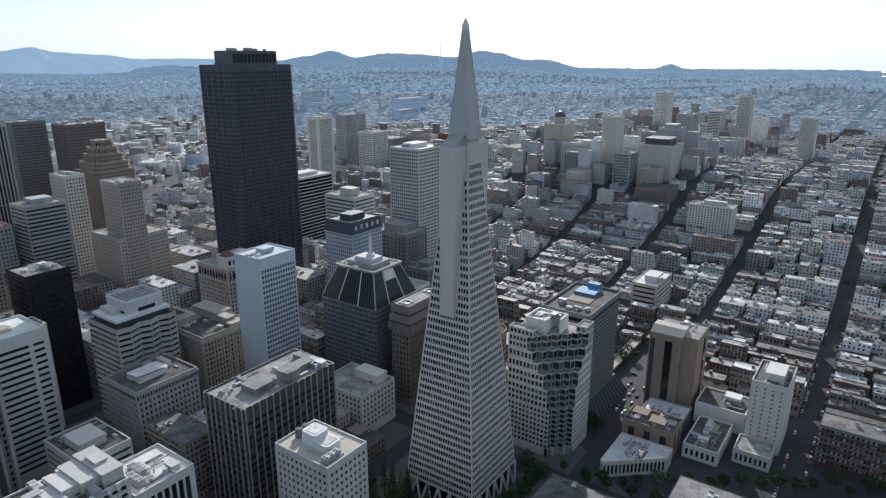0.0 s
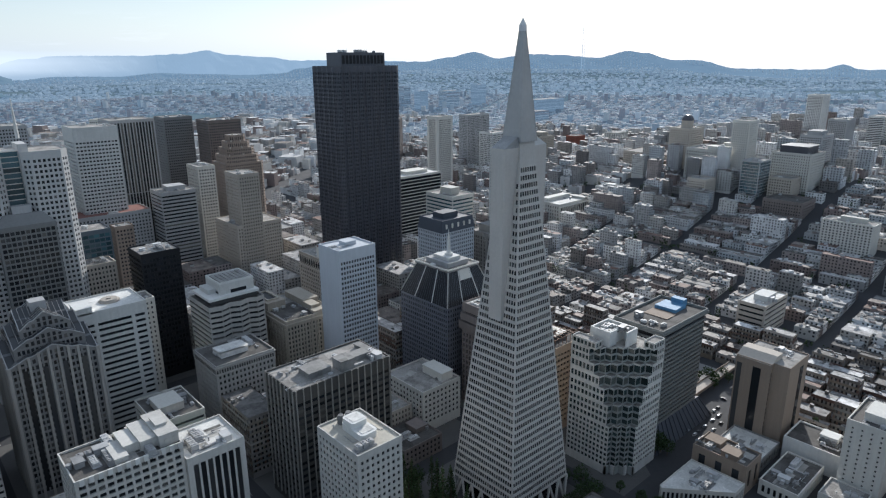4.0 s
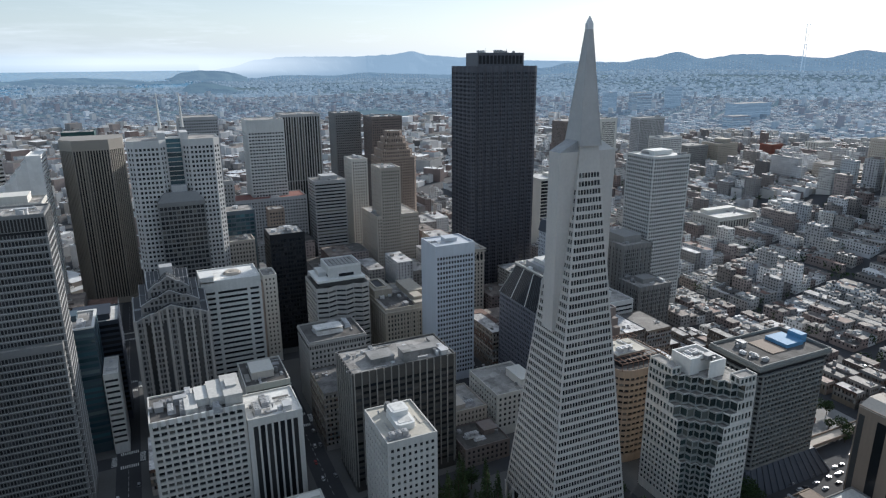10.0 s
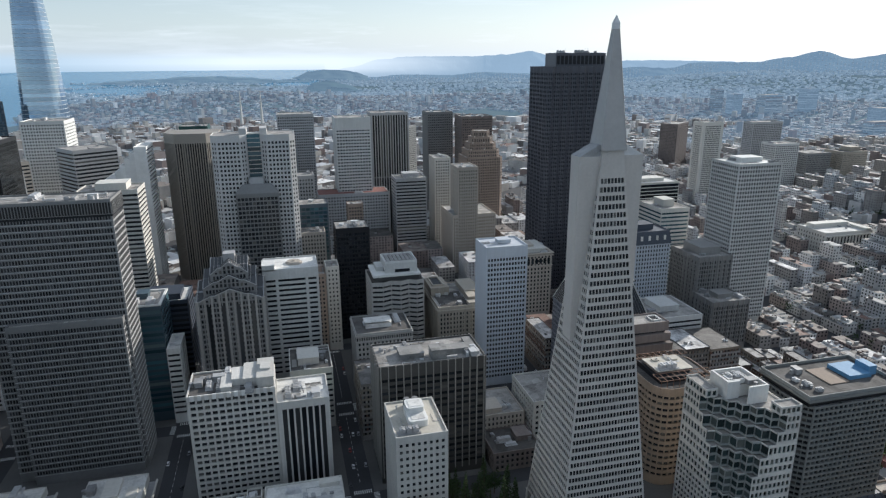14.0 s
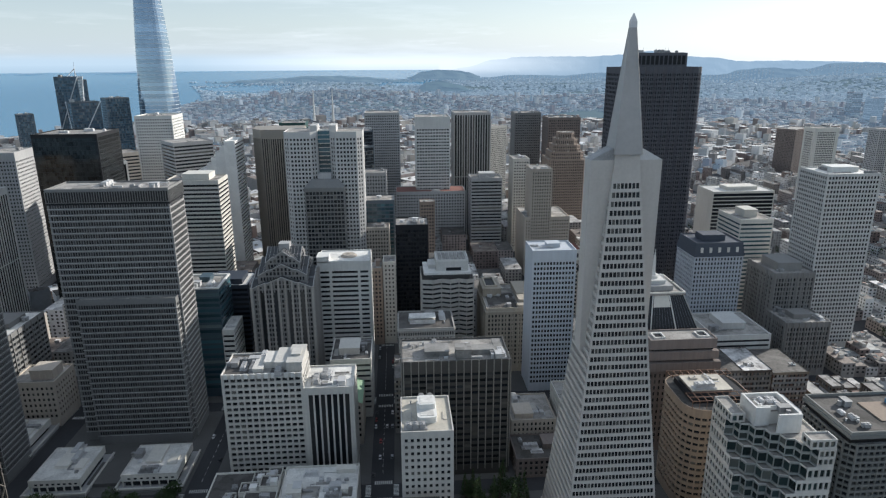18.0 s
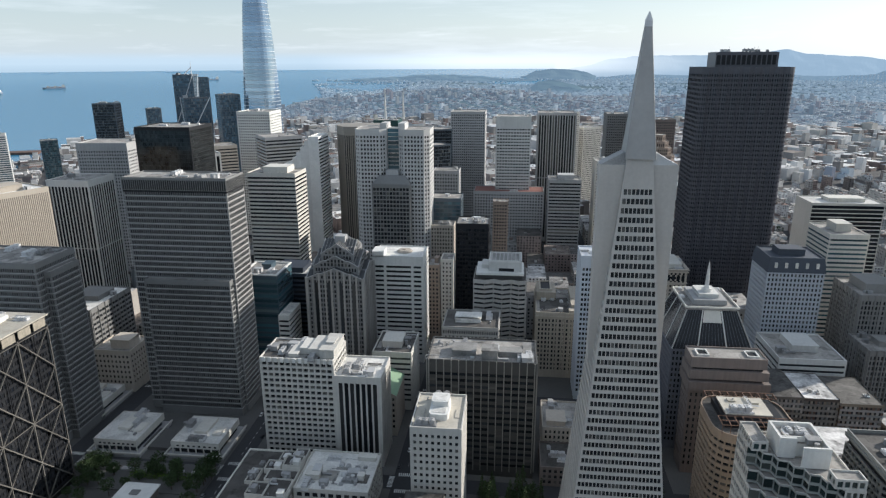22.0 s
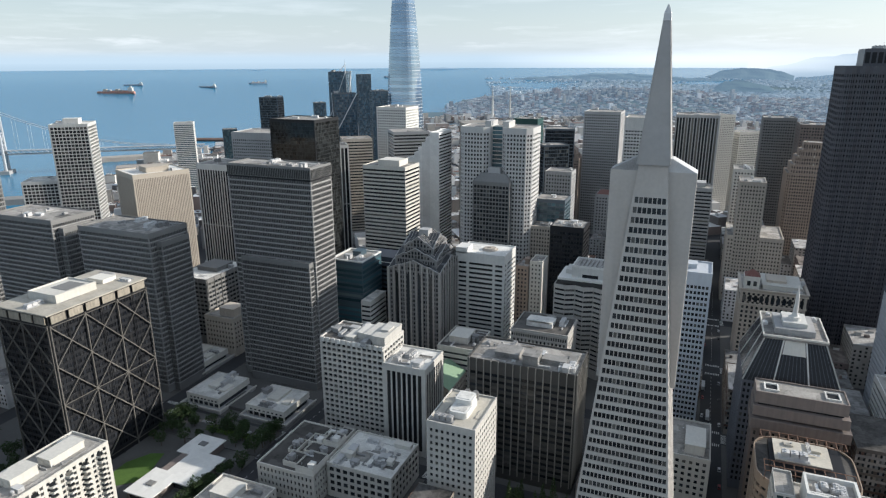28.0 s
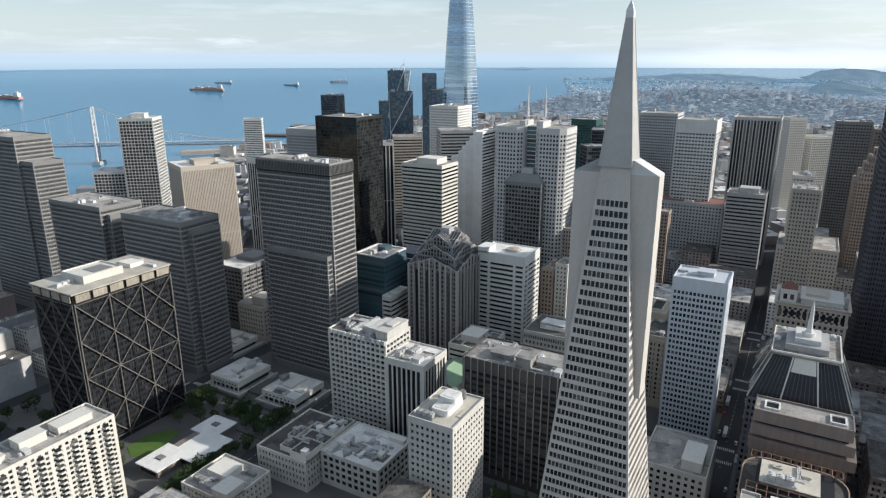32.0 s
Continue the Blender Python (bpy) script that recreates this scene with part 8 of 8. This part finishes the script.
for o in (-10, 10):
    g = Geo()
    g.tube(Q(0, o, -2), Q(0, o * 0.85, topz), 3.4, 2.4, 6)
    part("tower_leg", g, BRIDGE, br)
    for sgn, reach, low in ((1, 620, deckz + 5), (-1, -340, deckz + 2)):
        last = None
        for k in range(13):
            f = k / 12
            p = Q(reach * f, o, topz - (topz - low) * (1 - (1 - f) ** 2))
            if last:
                g = Geo()
                g.tube(last, p, 0.7, None, 5)
                part("main_cable", g, BRIDGE, br)
                g = Geo()
                g.tube(p, (p[0], p[1], deckz), 0.25, None, 4)
                part("hanger", g, BRIDGE, br)
            last = p
for z in (22, 62, 88, 112, 131):
    g = Geo()
    g.tube(Q(0, -9, z), Q(0, 9, z), 1.6, None, 4)
    part("tower_tie", g, BRIDGE, br)
for z in (66, 90, 114):
    for s in (1, -1):
        g = Geo()
        g.tube(Q(0, -9 * s, z), Q(0, 9 * s, z + 20), 0.9, None, 4)
        part("tower_brace", g, BRIDGE, br)
g = Geo()
g.prism([Q(-9, -20, 0)[:2], Q(9, -20, 0)[:2], Q(9, 20, 0)[:2], Q(-9, 20, 0)[:2]], -4, 6)
part("pier_base", g, GREY, br)

HULL = material("rust_red_hull", (0.42, 0.21, 0.16), 0.7)
HULLK = material("dark_blue_hull", (0.27, 0.29, 0.33), 0.7)


def ship(label, x, y, ln, turn, hull, load):
    px, py, pz, k = far(x, y, 0)
    t = thing("cargo_ship", label, "ship", (px, py, pz), turn, group="ships in the bay")
    w, s = ln * 0.15 * k, ln * k
    g = Geo()
    g.prism([(-s / 2, -w / 2), (s * 0.38, -w / 2), (s / 2, 0), (s * 0.38, w / 2), (-s / 2, w / 2)], -1, s * 0.055)
    part("hull", g, hull, t)
    g = Geo()
    g.box(-s * 0.46, -w * 0.4, s * 0.055, -s * 0.34, w * 0.4, s * 0.15)
    g.box(-s * 0.43, -w * 0.15, s * 0.15, -s * 0.38, w * 0.15, s * 0.19)
    part("bridge_house", g, WHITE, t)
    if load:
        for i in range(6):
            g = Geo()
            g.box(-s * 0.3 + i * s * 0.105, -w * 0.4, s * 0.055, -s * 0.21 + i * s * 0.105, w * 0.4, s * (0.075 + 0.02 * (i % 3)))
            part("cargo_block", g, (HULL, GREY, STONE)[i % 3], t)
    else:
        for i in range(3):
            g = Geo()
            g.tube((-s * 0.2 + i * s * 0.2, 0, s * 0.05), (-s * 0.2 + i * s * 0.2, 0, s * 0.11), s * 0.006, None, 6)
            part("mast", g, METAL, t)


ship("red container ship at anchor in the bay", 4104, -2238, 240, 20, HULL, True)
ship("loaded red container ship under way", 3846, -3640, 270, 30, HULL, True)
ship("dark cargo ship far out at anchor", 4953, -4867, 180, 30, HULLK, False)
ship("grey cargo ship at anchor", 3922, -4735, 170, 10, HULLK, False)
ship("dark and white cargo ship at anchor", 4060, -5665, 190, 40, HULLK, True)
ship("small white ship near the far shore", 3797, -8347, 220, 40, HULLK, False)
px, py, pz, k = far(1120, -750, 0)
sb = thing("sailing_boat", "small white sailing boat on the bay", "boat", (px, py, -0.8), 40)
g = Geo()
g.prism([(-5, -1.4), (3, -1.4), (6, 0), (3, 1.4), (-5, 1.4)], 0, 1.4)
part("hull", g, WHITE, sb)
g = Geo()
g.poly([(-4.5, 0, 2), (1, 0, 2), (1, 0, 15)])
g.poly([(1.3, 0.1, 2), (5.5, 0.1, 2), (1.3, 0.1, 12)])
g.tube((1.1, 0, 1), (1.1, 0, 15.5), 0.12, None, 5)
part("sail", g, WHITE, sb)

ps = thing("pier_shed", "long low grey pier sheds along the shore", "pier", kind="structure")
for x, y, ln, wd, r in ((560, -330, 130, 22, 25), (690, -480, 150, 30, 35), (800, -700, 160, 34, 40), (905, -1040, 130, 40, 45), (1060, -1140, 150, 40, 50), (1140, -1500, 170, 46, 20), (1140, -1800, 160, 46, 10)):
    g = Geo()
    c, s = math.cos(radians(r)), math.sin(radians(r))
    ring = [(x + c * a - s * b, y + s * a + c * b) for a, b in ((-ln / 2, -wd / 2), (ln / 2, -wd / 2), (ln / 2, wd / 2), (-ln / 2, wd / 2))]
    g.prism(ring, -3, 9)
    part("shed", g, HOUSEM, ps)
tower_clock = thing("ferry_hall", "long pale ferry hall with a slim clock tower", "building", (640, -420, 0), 35)
solid("hall", tower_clock, OFFW, (-70, -12, 0, 70, 12, 16))
solid("clock_tower", tower_clock, OFFW, (-5, -5, 16, 5, 5, 52), (-3, -3, 52, 3, 3, 62))

# radio mast on the hill, far off, with haze painted in as emission
mx, my, mz, k = far(CX - 6800 * math.sin(radians(128.0)), CY + 6800 * math.cos(radians(128.0)), 0)
ms = thing("radio_mast", "tall three-legged radio mast on a hill, painted in pale blue haze", "mast", (mx, my, EYE_H + 12))
for a in (0, 120, 240):
    g = Geo()
    dx, dy = math.cos(radians(a)), math.sin(radians(a))
    g.tube((dx * 20 * k, dy * 20 * k, -80), (dx * 11 * k, dy * 11 * k, 90 * k), 2.2 * k, None, 5)
    g.tube((dx * 11 * k, dy * 11 * k, 90 * k), (dx * 17 * k, dy * 17 * k, 270 * k), 2.0 * k, 1.4 * k, 5)
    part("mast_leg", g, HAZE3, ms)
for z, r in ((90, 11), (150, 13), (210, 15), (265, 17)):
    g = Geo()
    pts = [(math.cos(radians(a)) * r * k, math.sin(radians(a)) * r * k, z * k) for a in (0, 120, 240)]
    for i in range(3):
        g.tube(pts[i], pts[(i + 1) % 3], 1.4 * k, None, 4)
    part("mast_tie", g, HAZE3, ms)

# land across the bay, its haze painted as a pale blue emission
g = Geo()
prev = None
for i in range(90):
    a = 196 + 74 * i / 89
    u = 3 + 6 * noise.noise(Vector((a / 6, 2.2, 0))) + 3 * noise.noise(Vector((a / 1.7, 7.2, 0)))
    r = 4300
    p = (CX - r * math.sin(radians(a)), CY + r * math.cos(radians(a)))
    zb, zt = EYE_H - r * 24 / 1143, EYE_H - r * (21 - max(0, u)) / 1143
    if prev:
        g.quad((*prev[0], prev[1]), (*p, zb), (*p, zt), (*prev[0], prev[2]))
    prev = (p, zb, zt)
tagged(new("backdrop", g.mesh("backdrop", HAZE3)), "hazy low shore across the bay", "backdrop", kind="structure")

# footbridge and square beside the hotel
fb = thing("footbridge", "tan concrete footbridge with solid side walls over the street", "bridge")
solid("deck", fb, STONE, (-518, -163, 4.6, -445, -156, 5.3))
solid("side_wall", fb, TAN, (-518, -156, 4.4, -445, -155.5, 6.6))
solid("side_wall", fb, TAN, (-518, -163.5, 4.4, -445, -163, 6.6))
for k in range(4):
    solid("pier", fb, GREY, (-512 + 20 * k, -160.5, 0, -510.5 + 20 * k, -158.5, 4.6))
sq = thing("square", "paved city square with planted beds", "square", kind="structure")
solid("paving", sq, STONEG, (-509, -225, 0.1, -464, -166, 0.6))
for k in range(3):
    solid("planting_bed", sq, LAWN, (-504 + 14 * k, -220, 0.6, -494 + 14 * k, -196 + 6 * (k % 2), 1.1))
solid("kiosk", sq, REDTILE, (-480, -186, 0.6, -473, -179, 4.6))
lot = random.Random(77)
for k in range(26):
    x, y = -452 + lot.uniform(0, 50), -146 + 5.6 * (k % 4) + lot.uniform(-0.3, 0.3)
    copy_thing(first[lot.choice((0, 1, 3, 3))], pose(x, y, 0.18, 0, 0, 90 + lot.uniform(-3, 3)))

# ---- low houses, the nearest as things of their own ----
HATCH = Geo()
HATCH.box(-1, -1, 0, 1, 1, 2.2)
HATCH.box(-1.15, -1.15, 2.2, 1.15, 1.15, 2.35)
HATCH_ME = HATCH.mesh("roof_hatch", HROOF)
SKY = Geo()
SKY.box(-0.9, -1.4, 0, 0.9, 1.4, 0.35)
SKY.prism([(-0.9, -1.4), (0.9, -1.4), (0.9, 1.4), (-0.9, 1.4)], 0.35, 0.8, ring2=[(-0.3, -0.9), (0.3, -0.9), (0.3, 0.9), (-0.3, 0.9)])
SKY_ME = SKY.mesh("skylight", GLASSG)
CLUT = Geo()           # vents, a deck, a light well and a chimney stack
CLUT.box(-1.6, -2.2, 0, 1.4, 0.6, 0.35)
CLUT.box(-1.6, -2.2, 0.35, -1.5, 0.6, 1.3)
CLUT.box(-1.6, 0.5, 0.35, 1.4, 0.6, 1.3)
CLUT.box(1.0, 1.1, 0, 1.6, 1.8, 1.9)
CLUT.box(-1.2, 1.4, 0, 0.2, 2.6, 0.9)
CLUT.prism(circle(0.7, 2.6, 0.25, 6), 0, 1.1)
CLUT_ME = CLUT.mesh("roof_deck", MIDWALL)
hr = random.Random(21)


def house(q, single):
    x0, x1, y0, y1, h = q
    cx, cy = (x0 + x1) / 2, (y0 + y1) / 2
    z = min(land(x, y) for x in (x0, x1) for y in (y0, y1)) - 0.5
    h += max(land(x, y) for x in (x0, x1) for y in (y0, y1)) - z
    t = thing("town_house" if h < 18 else "mid_rise_block", "painted flat-roofed low town house on a sloping street" if h < 18 else "plain flat-roofed mid-rise block with rows of windows", "building", (cx, cy, z), group="low houses" if h < 18 else "mid-rise blocks")
    a, b, c, d = x0 - cx, x1 - cx, y0 - cy, y1 - cy
    g, panes = Geo(), []
    block_walls(g, panes, a, c, b, d, 0, h, {"fl": 3.3, "bay": 2.6, "wf": 0.45, "hf": 0.55, "dep": 0.25, "mt": 1.2, "mb": 3.6, "mu": 0.6}, "S" if h < 18 else "")
    part("wall", g, HOUSEM, t)
    hang_panes(panes, GLASSD, t, 0)
    g = Geo()
    g.box(a + 0.02, c + 0.02, h - 0.9, b - 0.02, d - 0.02, h - 0.5)
    part("roof", g, HROOF, t)
    for me in (HATCH_ME, SKY_ME, CLUT_ME):
        if hr.random() < (0.75 if me is CLUT_ME else 0.45):
            ob = part(me.name, me, HROOF, t)
            ob.location = (hr.uniform(a + 2, b - 2), hr.uniform(c + 2, d - 2), h - 0.5)


SINGLE = 300
for q in HOMES[:SINGLE]:
    house(q, True)

g = Geo()
fr = random.Random(31)


def town_box(x, y, w, d, h, turn=0.0, windows=False):
    """One building of the joined town, by its true place."""
    px, py, pz, k = far(x, y, land(x, y))
    c, s = math.cos(turn), math.sin(turn)
    at = lambda a, b: (px + (c * a - s * b) * k, py + (s * a + c * b) * k)
    g.prism([at(-w / 2, -d / 2), at(w / 2, -d / 2), at(w / 2, d / 2), at(-w / 2, d / 2)], pz - 6 * k, pz + h * k, 0, 1)
    for n in range(fr.choice((1, 2, 3, 3, 4)) if k == 1.0 else 0):
        u, q, e, f = fr.uniform(-w / 3, w / 3), fr.uniform(-d / 3, d / 3), fr.uniform(0.8, 2.2), fr.uniform(0.8, 2.2)
        g.prism([at(u - e, q - f), at(u + e, q - f), at(u + e, q + f), at(u - e, q + f)], pz + h * k, pz + (h + fr.uniform(0.8, 2.8)) * k, 0, 1)
    if windows:
        for (ax, ay), (bx, by), ln in (((w / 2, d / 2 + 0.04), (-w / 2, d / 2 + 0.04), w), ((w / 2 + 0.04, -d / 2), (w / 2 + 0.04, d / 2), d)):
            cols = max(2, int(ln / 3.2))
            for r in range(max(1, int(h / 3.4))):
                zb = h - 2.9 - 3.3 * r
                if zb < 0.5:
                    break
                for n in range(cols):
                    if fr.random() < 0.12:
                        continue
                    f0, f1 = (n + 0.28) / cols, (n + 0.72) / cols
                    p0, p1 = at(ax + (bx - ax) * f0, ay + (by - ay) * f0), at(ax + (bx - ax) * f1, ay + (by - ay) * f1)
                    g.quad((*p0, pz + zb), (*p1, pz + zb), (*p1, pz + zb + 1.7), (*p0, pz + zb + 1.7), 2)


for x0, x1, y0, y1, h in HOMES[SINGLE:]:
    town_box((x0 + x1) / 2, (y0 + y1) / 2, x1 - x0, y1 - y0, h, 0.0, math.hypot(x0 - CX, y0 - CY) < 900 or h > 17)
part("nearer_town", g, [MIDWALL, MIDROOF, GLASSD], None, "joined flat-roofed town buildings on the slopes", "stuff")["category"] = "town"

g = Geo()
SOMA = math.radians(36.9)
for i in range(-95, 95):               # south of the diagonal street, streets turned
    for j in range(1, 130):
        u, w = i * 23.0, -j * 23.0
        if i % 11 == 0 or j % 7 == 0:
            continue
        x = -160 + u * math.cos(SOMA) - w * math.sin(SOMA)
        y = -770 + u * math.sin(SOMA) + w * math.cos(SOMA)
        if y > MARKET(x) - 30 or x > shore(y) - 30 or math.hypot(x - CX, y - CY) > 2700 or x < -2400:
            continue
        if not free(x - 13, x + 13, y - 13, y + 13) or fr.random() < 0.15:
            continue
        big = fr.uniform(1.6, 2.6) if fr.random() < 0.24 else 1.0
        town_box(x + fr.uniform(-2, 2), y + fr.uniform(-2, 2), fr.uniform(9, 22.5) * big, fr.uniform(9, 22.5) * big, fr.choice((6, 7, 8, 9, 10, 12, 14, 18, 26)) * fr.uniform(0.8, 1.3), SOMA)
part("flat_town", g, [MIDWALL, FLATROOF], None, "joined low roofs of the flat southern town", "stuff")["category"] = "town"
g = Geo()
WESTSIDE = lambda x, y: x > -1860 and -1490 < y < 700 and y > MARKET(x)
SOUTHSIDE = lambda x, y, d: d < 2700 and y < MARKET(x) - 30 and x > -2400
for turn, step in ((0.0, 21.0), (SOMA, 21.0)):          # the districts behind, street by street
    for i in range(-220, 220):
        for j in range(-220, 220):
            if i % 6 == 0 or j % 9 == 0:
                continue
            u, w = i * step, j * step
            x, y = CX + u * math.cos(turn) - w * math.sin(turn), CY + u * math.sin(turn) + w * math.cos(turn)
            d = math.hypot(x - CX, y - CY)
            az = math.degrees(math.atan2(-(x - CX), y - CY)) % 360
            if not (1500 < d < 4300 and 72 < az < 200) or (turn > 0) != (y < 0.45 * x - 900) or WESTSIDE(x, y) or SOUTHSIDE(x, y, d) or x > shore(y) - 30:
                continue
            if noise.noise(Vector((x / 700, y / 700, 9.1))) > 0.52 or fr.random() < 0.1:
                continue
            tall = fr.random()
            town_box(x + fr.uniform(-2, 2), y + fr.uniform(-2, 2), fr.uniform(10, 20), fr.uniform(11, 20.5), fr.uniform(5, 11) * (1 if tall < 0.965 else fr.uniform(1.6, 4.5)), turn)
part("middle_town", g, [MIDFARW, MIDFARR], None, "joined roofs of the districts behind, paled by emitted haze", "stuff")["category"] = "town"
g = Geo()
for k in range(17000):                  # and the hazy slopes beyond them
    az = math.radians(fr.uniform(85, 200))
    d = 4300 * (2.0 ** fr.random())
    x, y = CX - d * math.sin(az), CY + d * math.cos(az)
    if x > shore(y) - 30 or noise.noise(Vector((x / 900, y / 900, 9.1))) > 0.5:
        continue
    town_box(x, y, fr.uniform(10, 26), fr.uniform(10, 30), fr.uniform(6, 12), fr.choice((0.0, SOMA, 0.1)))
for rows, number in ((TWIN_ROWS, 9000), (LOW_ROWS, 2600)):          # houses up the flanks of the hills, thinning out towards the crests
    for k in range(number):
        i, f = fr.randrange(len(rows) - 1), fr.random() ** 1.25 * 5.6
        a, b = rows[i][int(f)], rows[i][int(f) + 1]
        q = f - int(f)
        x, y, z = (a[c] + (b[c] - a[c]) * q for c in range(3))
        if noise.noise(Vector((x / 170, y / 170, 4.4))) > 0.30 - 0.05 * f:
            continue
        w, e = fr.uniform(2, 5), fr.uniform(2, 5)
        g.prism([(x - w, y - e), (x + w, y - e), (x + w, y + e), (x - w, y + e)], z - 8, z + fr.uniform(0.5, 3), 0, 1)
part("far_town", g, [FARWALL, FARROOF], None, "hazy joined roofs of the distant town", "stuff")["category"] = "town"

# trees between the houses, too many to count
g = Geo()
for k in range(2600):
    x, y = fr.uniform(-1850, -470), fr.uniform(-1000, 650)
    if fr.random() < 0.5:
        x = min(NS, key=lambda c: abs(c - x)) + fr.choice((-6.5, 6.5))
    if not free(x - 3, x + 3, y - 3, y + 3) or y < MARKET(x):
        continue
    z, hh, rr = land(x, y), fr.uniform(5, 12), fr.uniform(1.8, 3.8)
    for i in range(14):
        c = Vector((x + fr.gauss(0, rr * 0.45), y + fr.gauss(0, rr * 0.45), z + hh * fr.uniform(0.35, 1.0)))
        e = [Vector((fr.gauss(0, 1), fr.gauss(0, 1), fr.gauss(0, 1))).normalized() * fr.uniform(0.9, 1.7) for _ in range(3)]
        g.quad(tuple(c + e[0]), tuple(c + e[1]), tuple(c - e[0]), tuple(c + e[2]))
part("town_trees", g, LEAF, None, "dark green trees scattered between the houses", "stuff")["category"] = "trees"
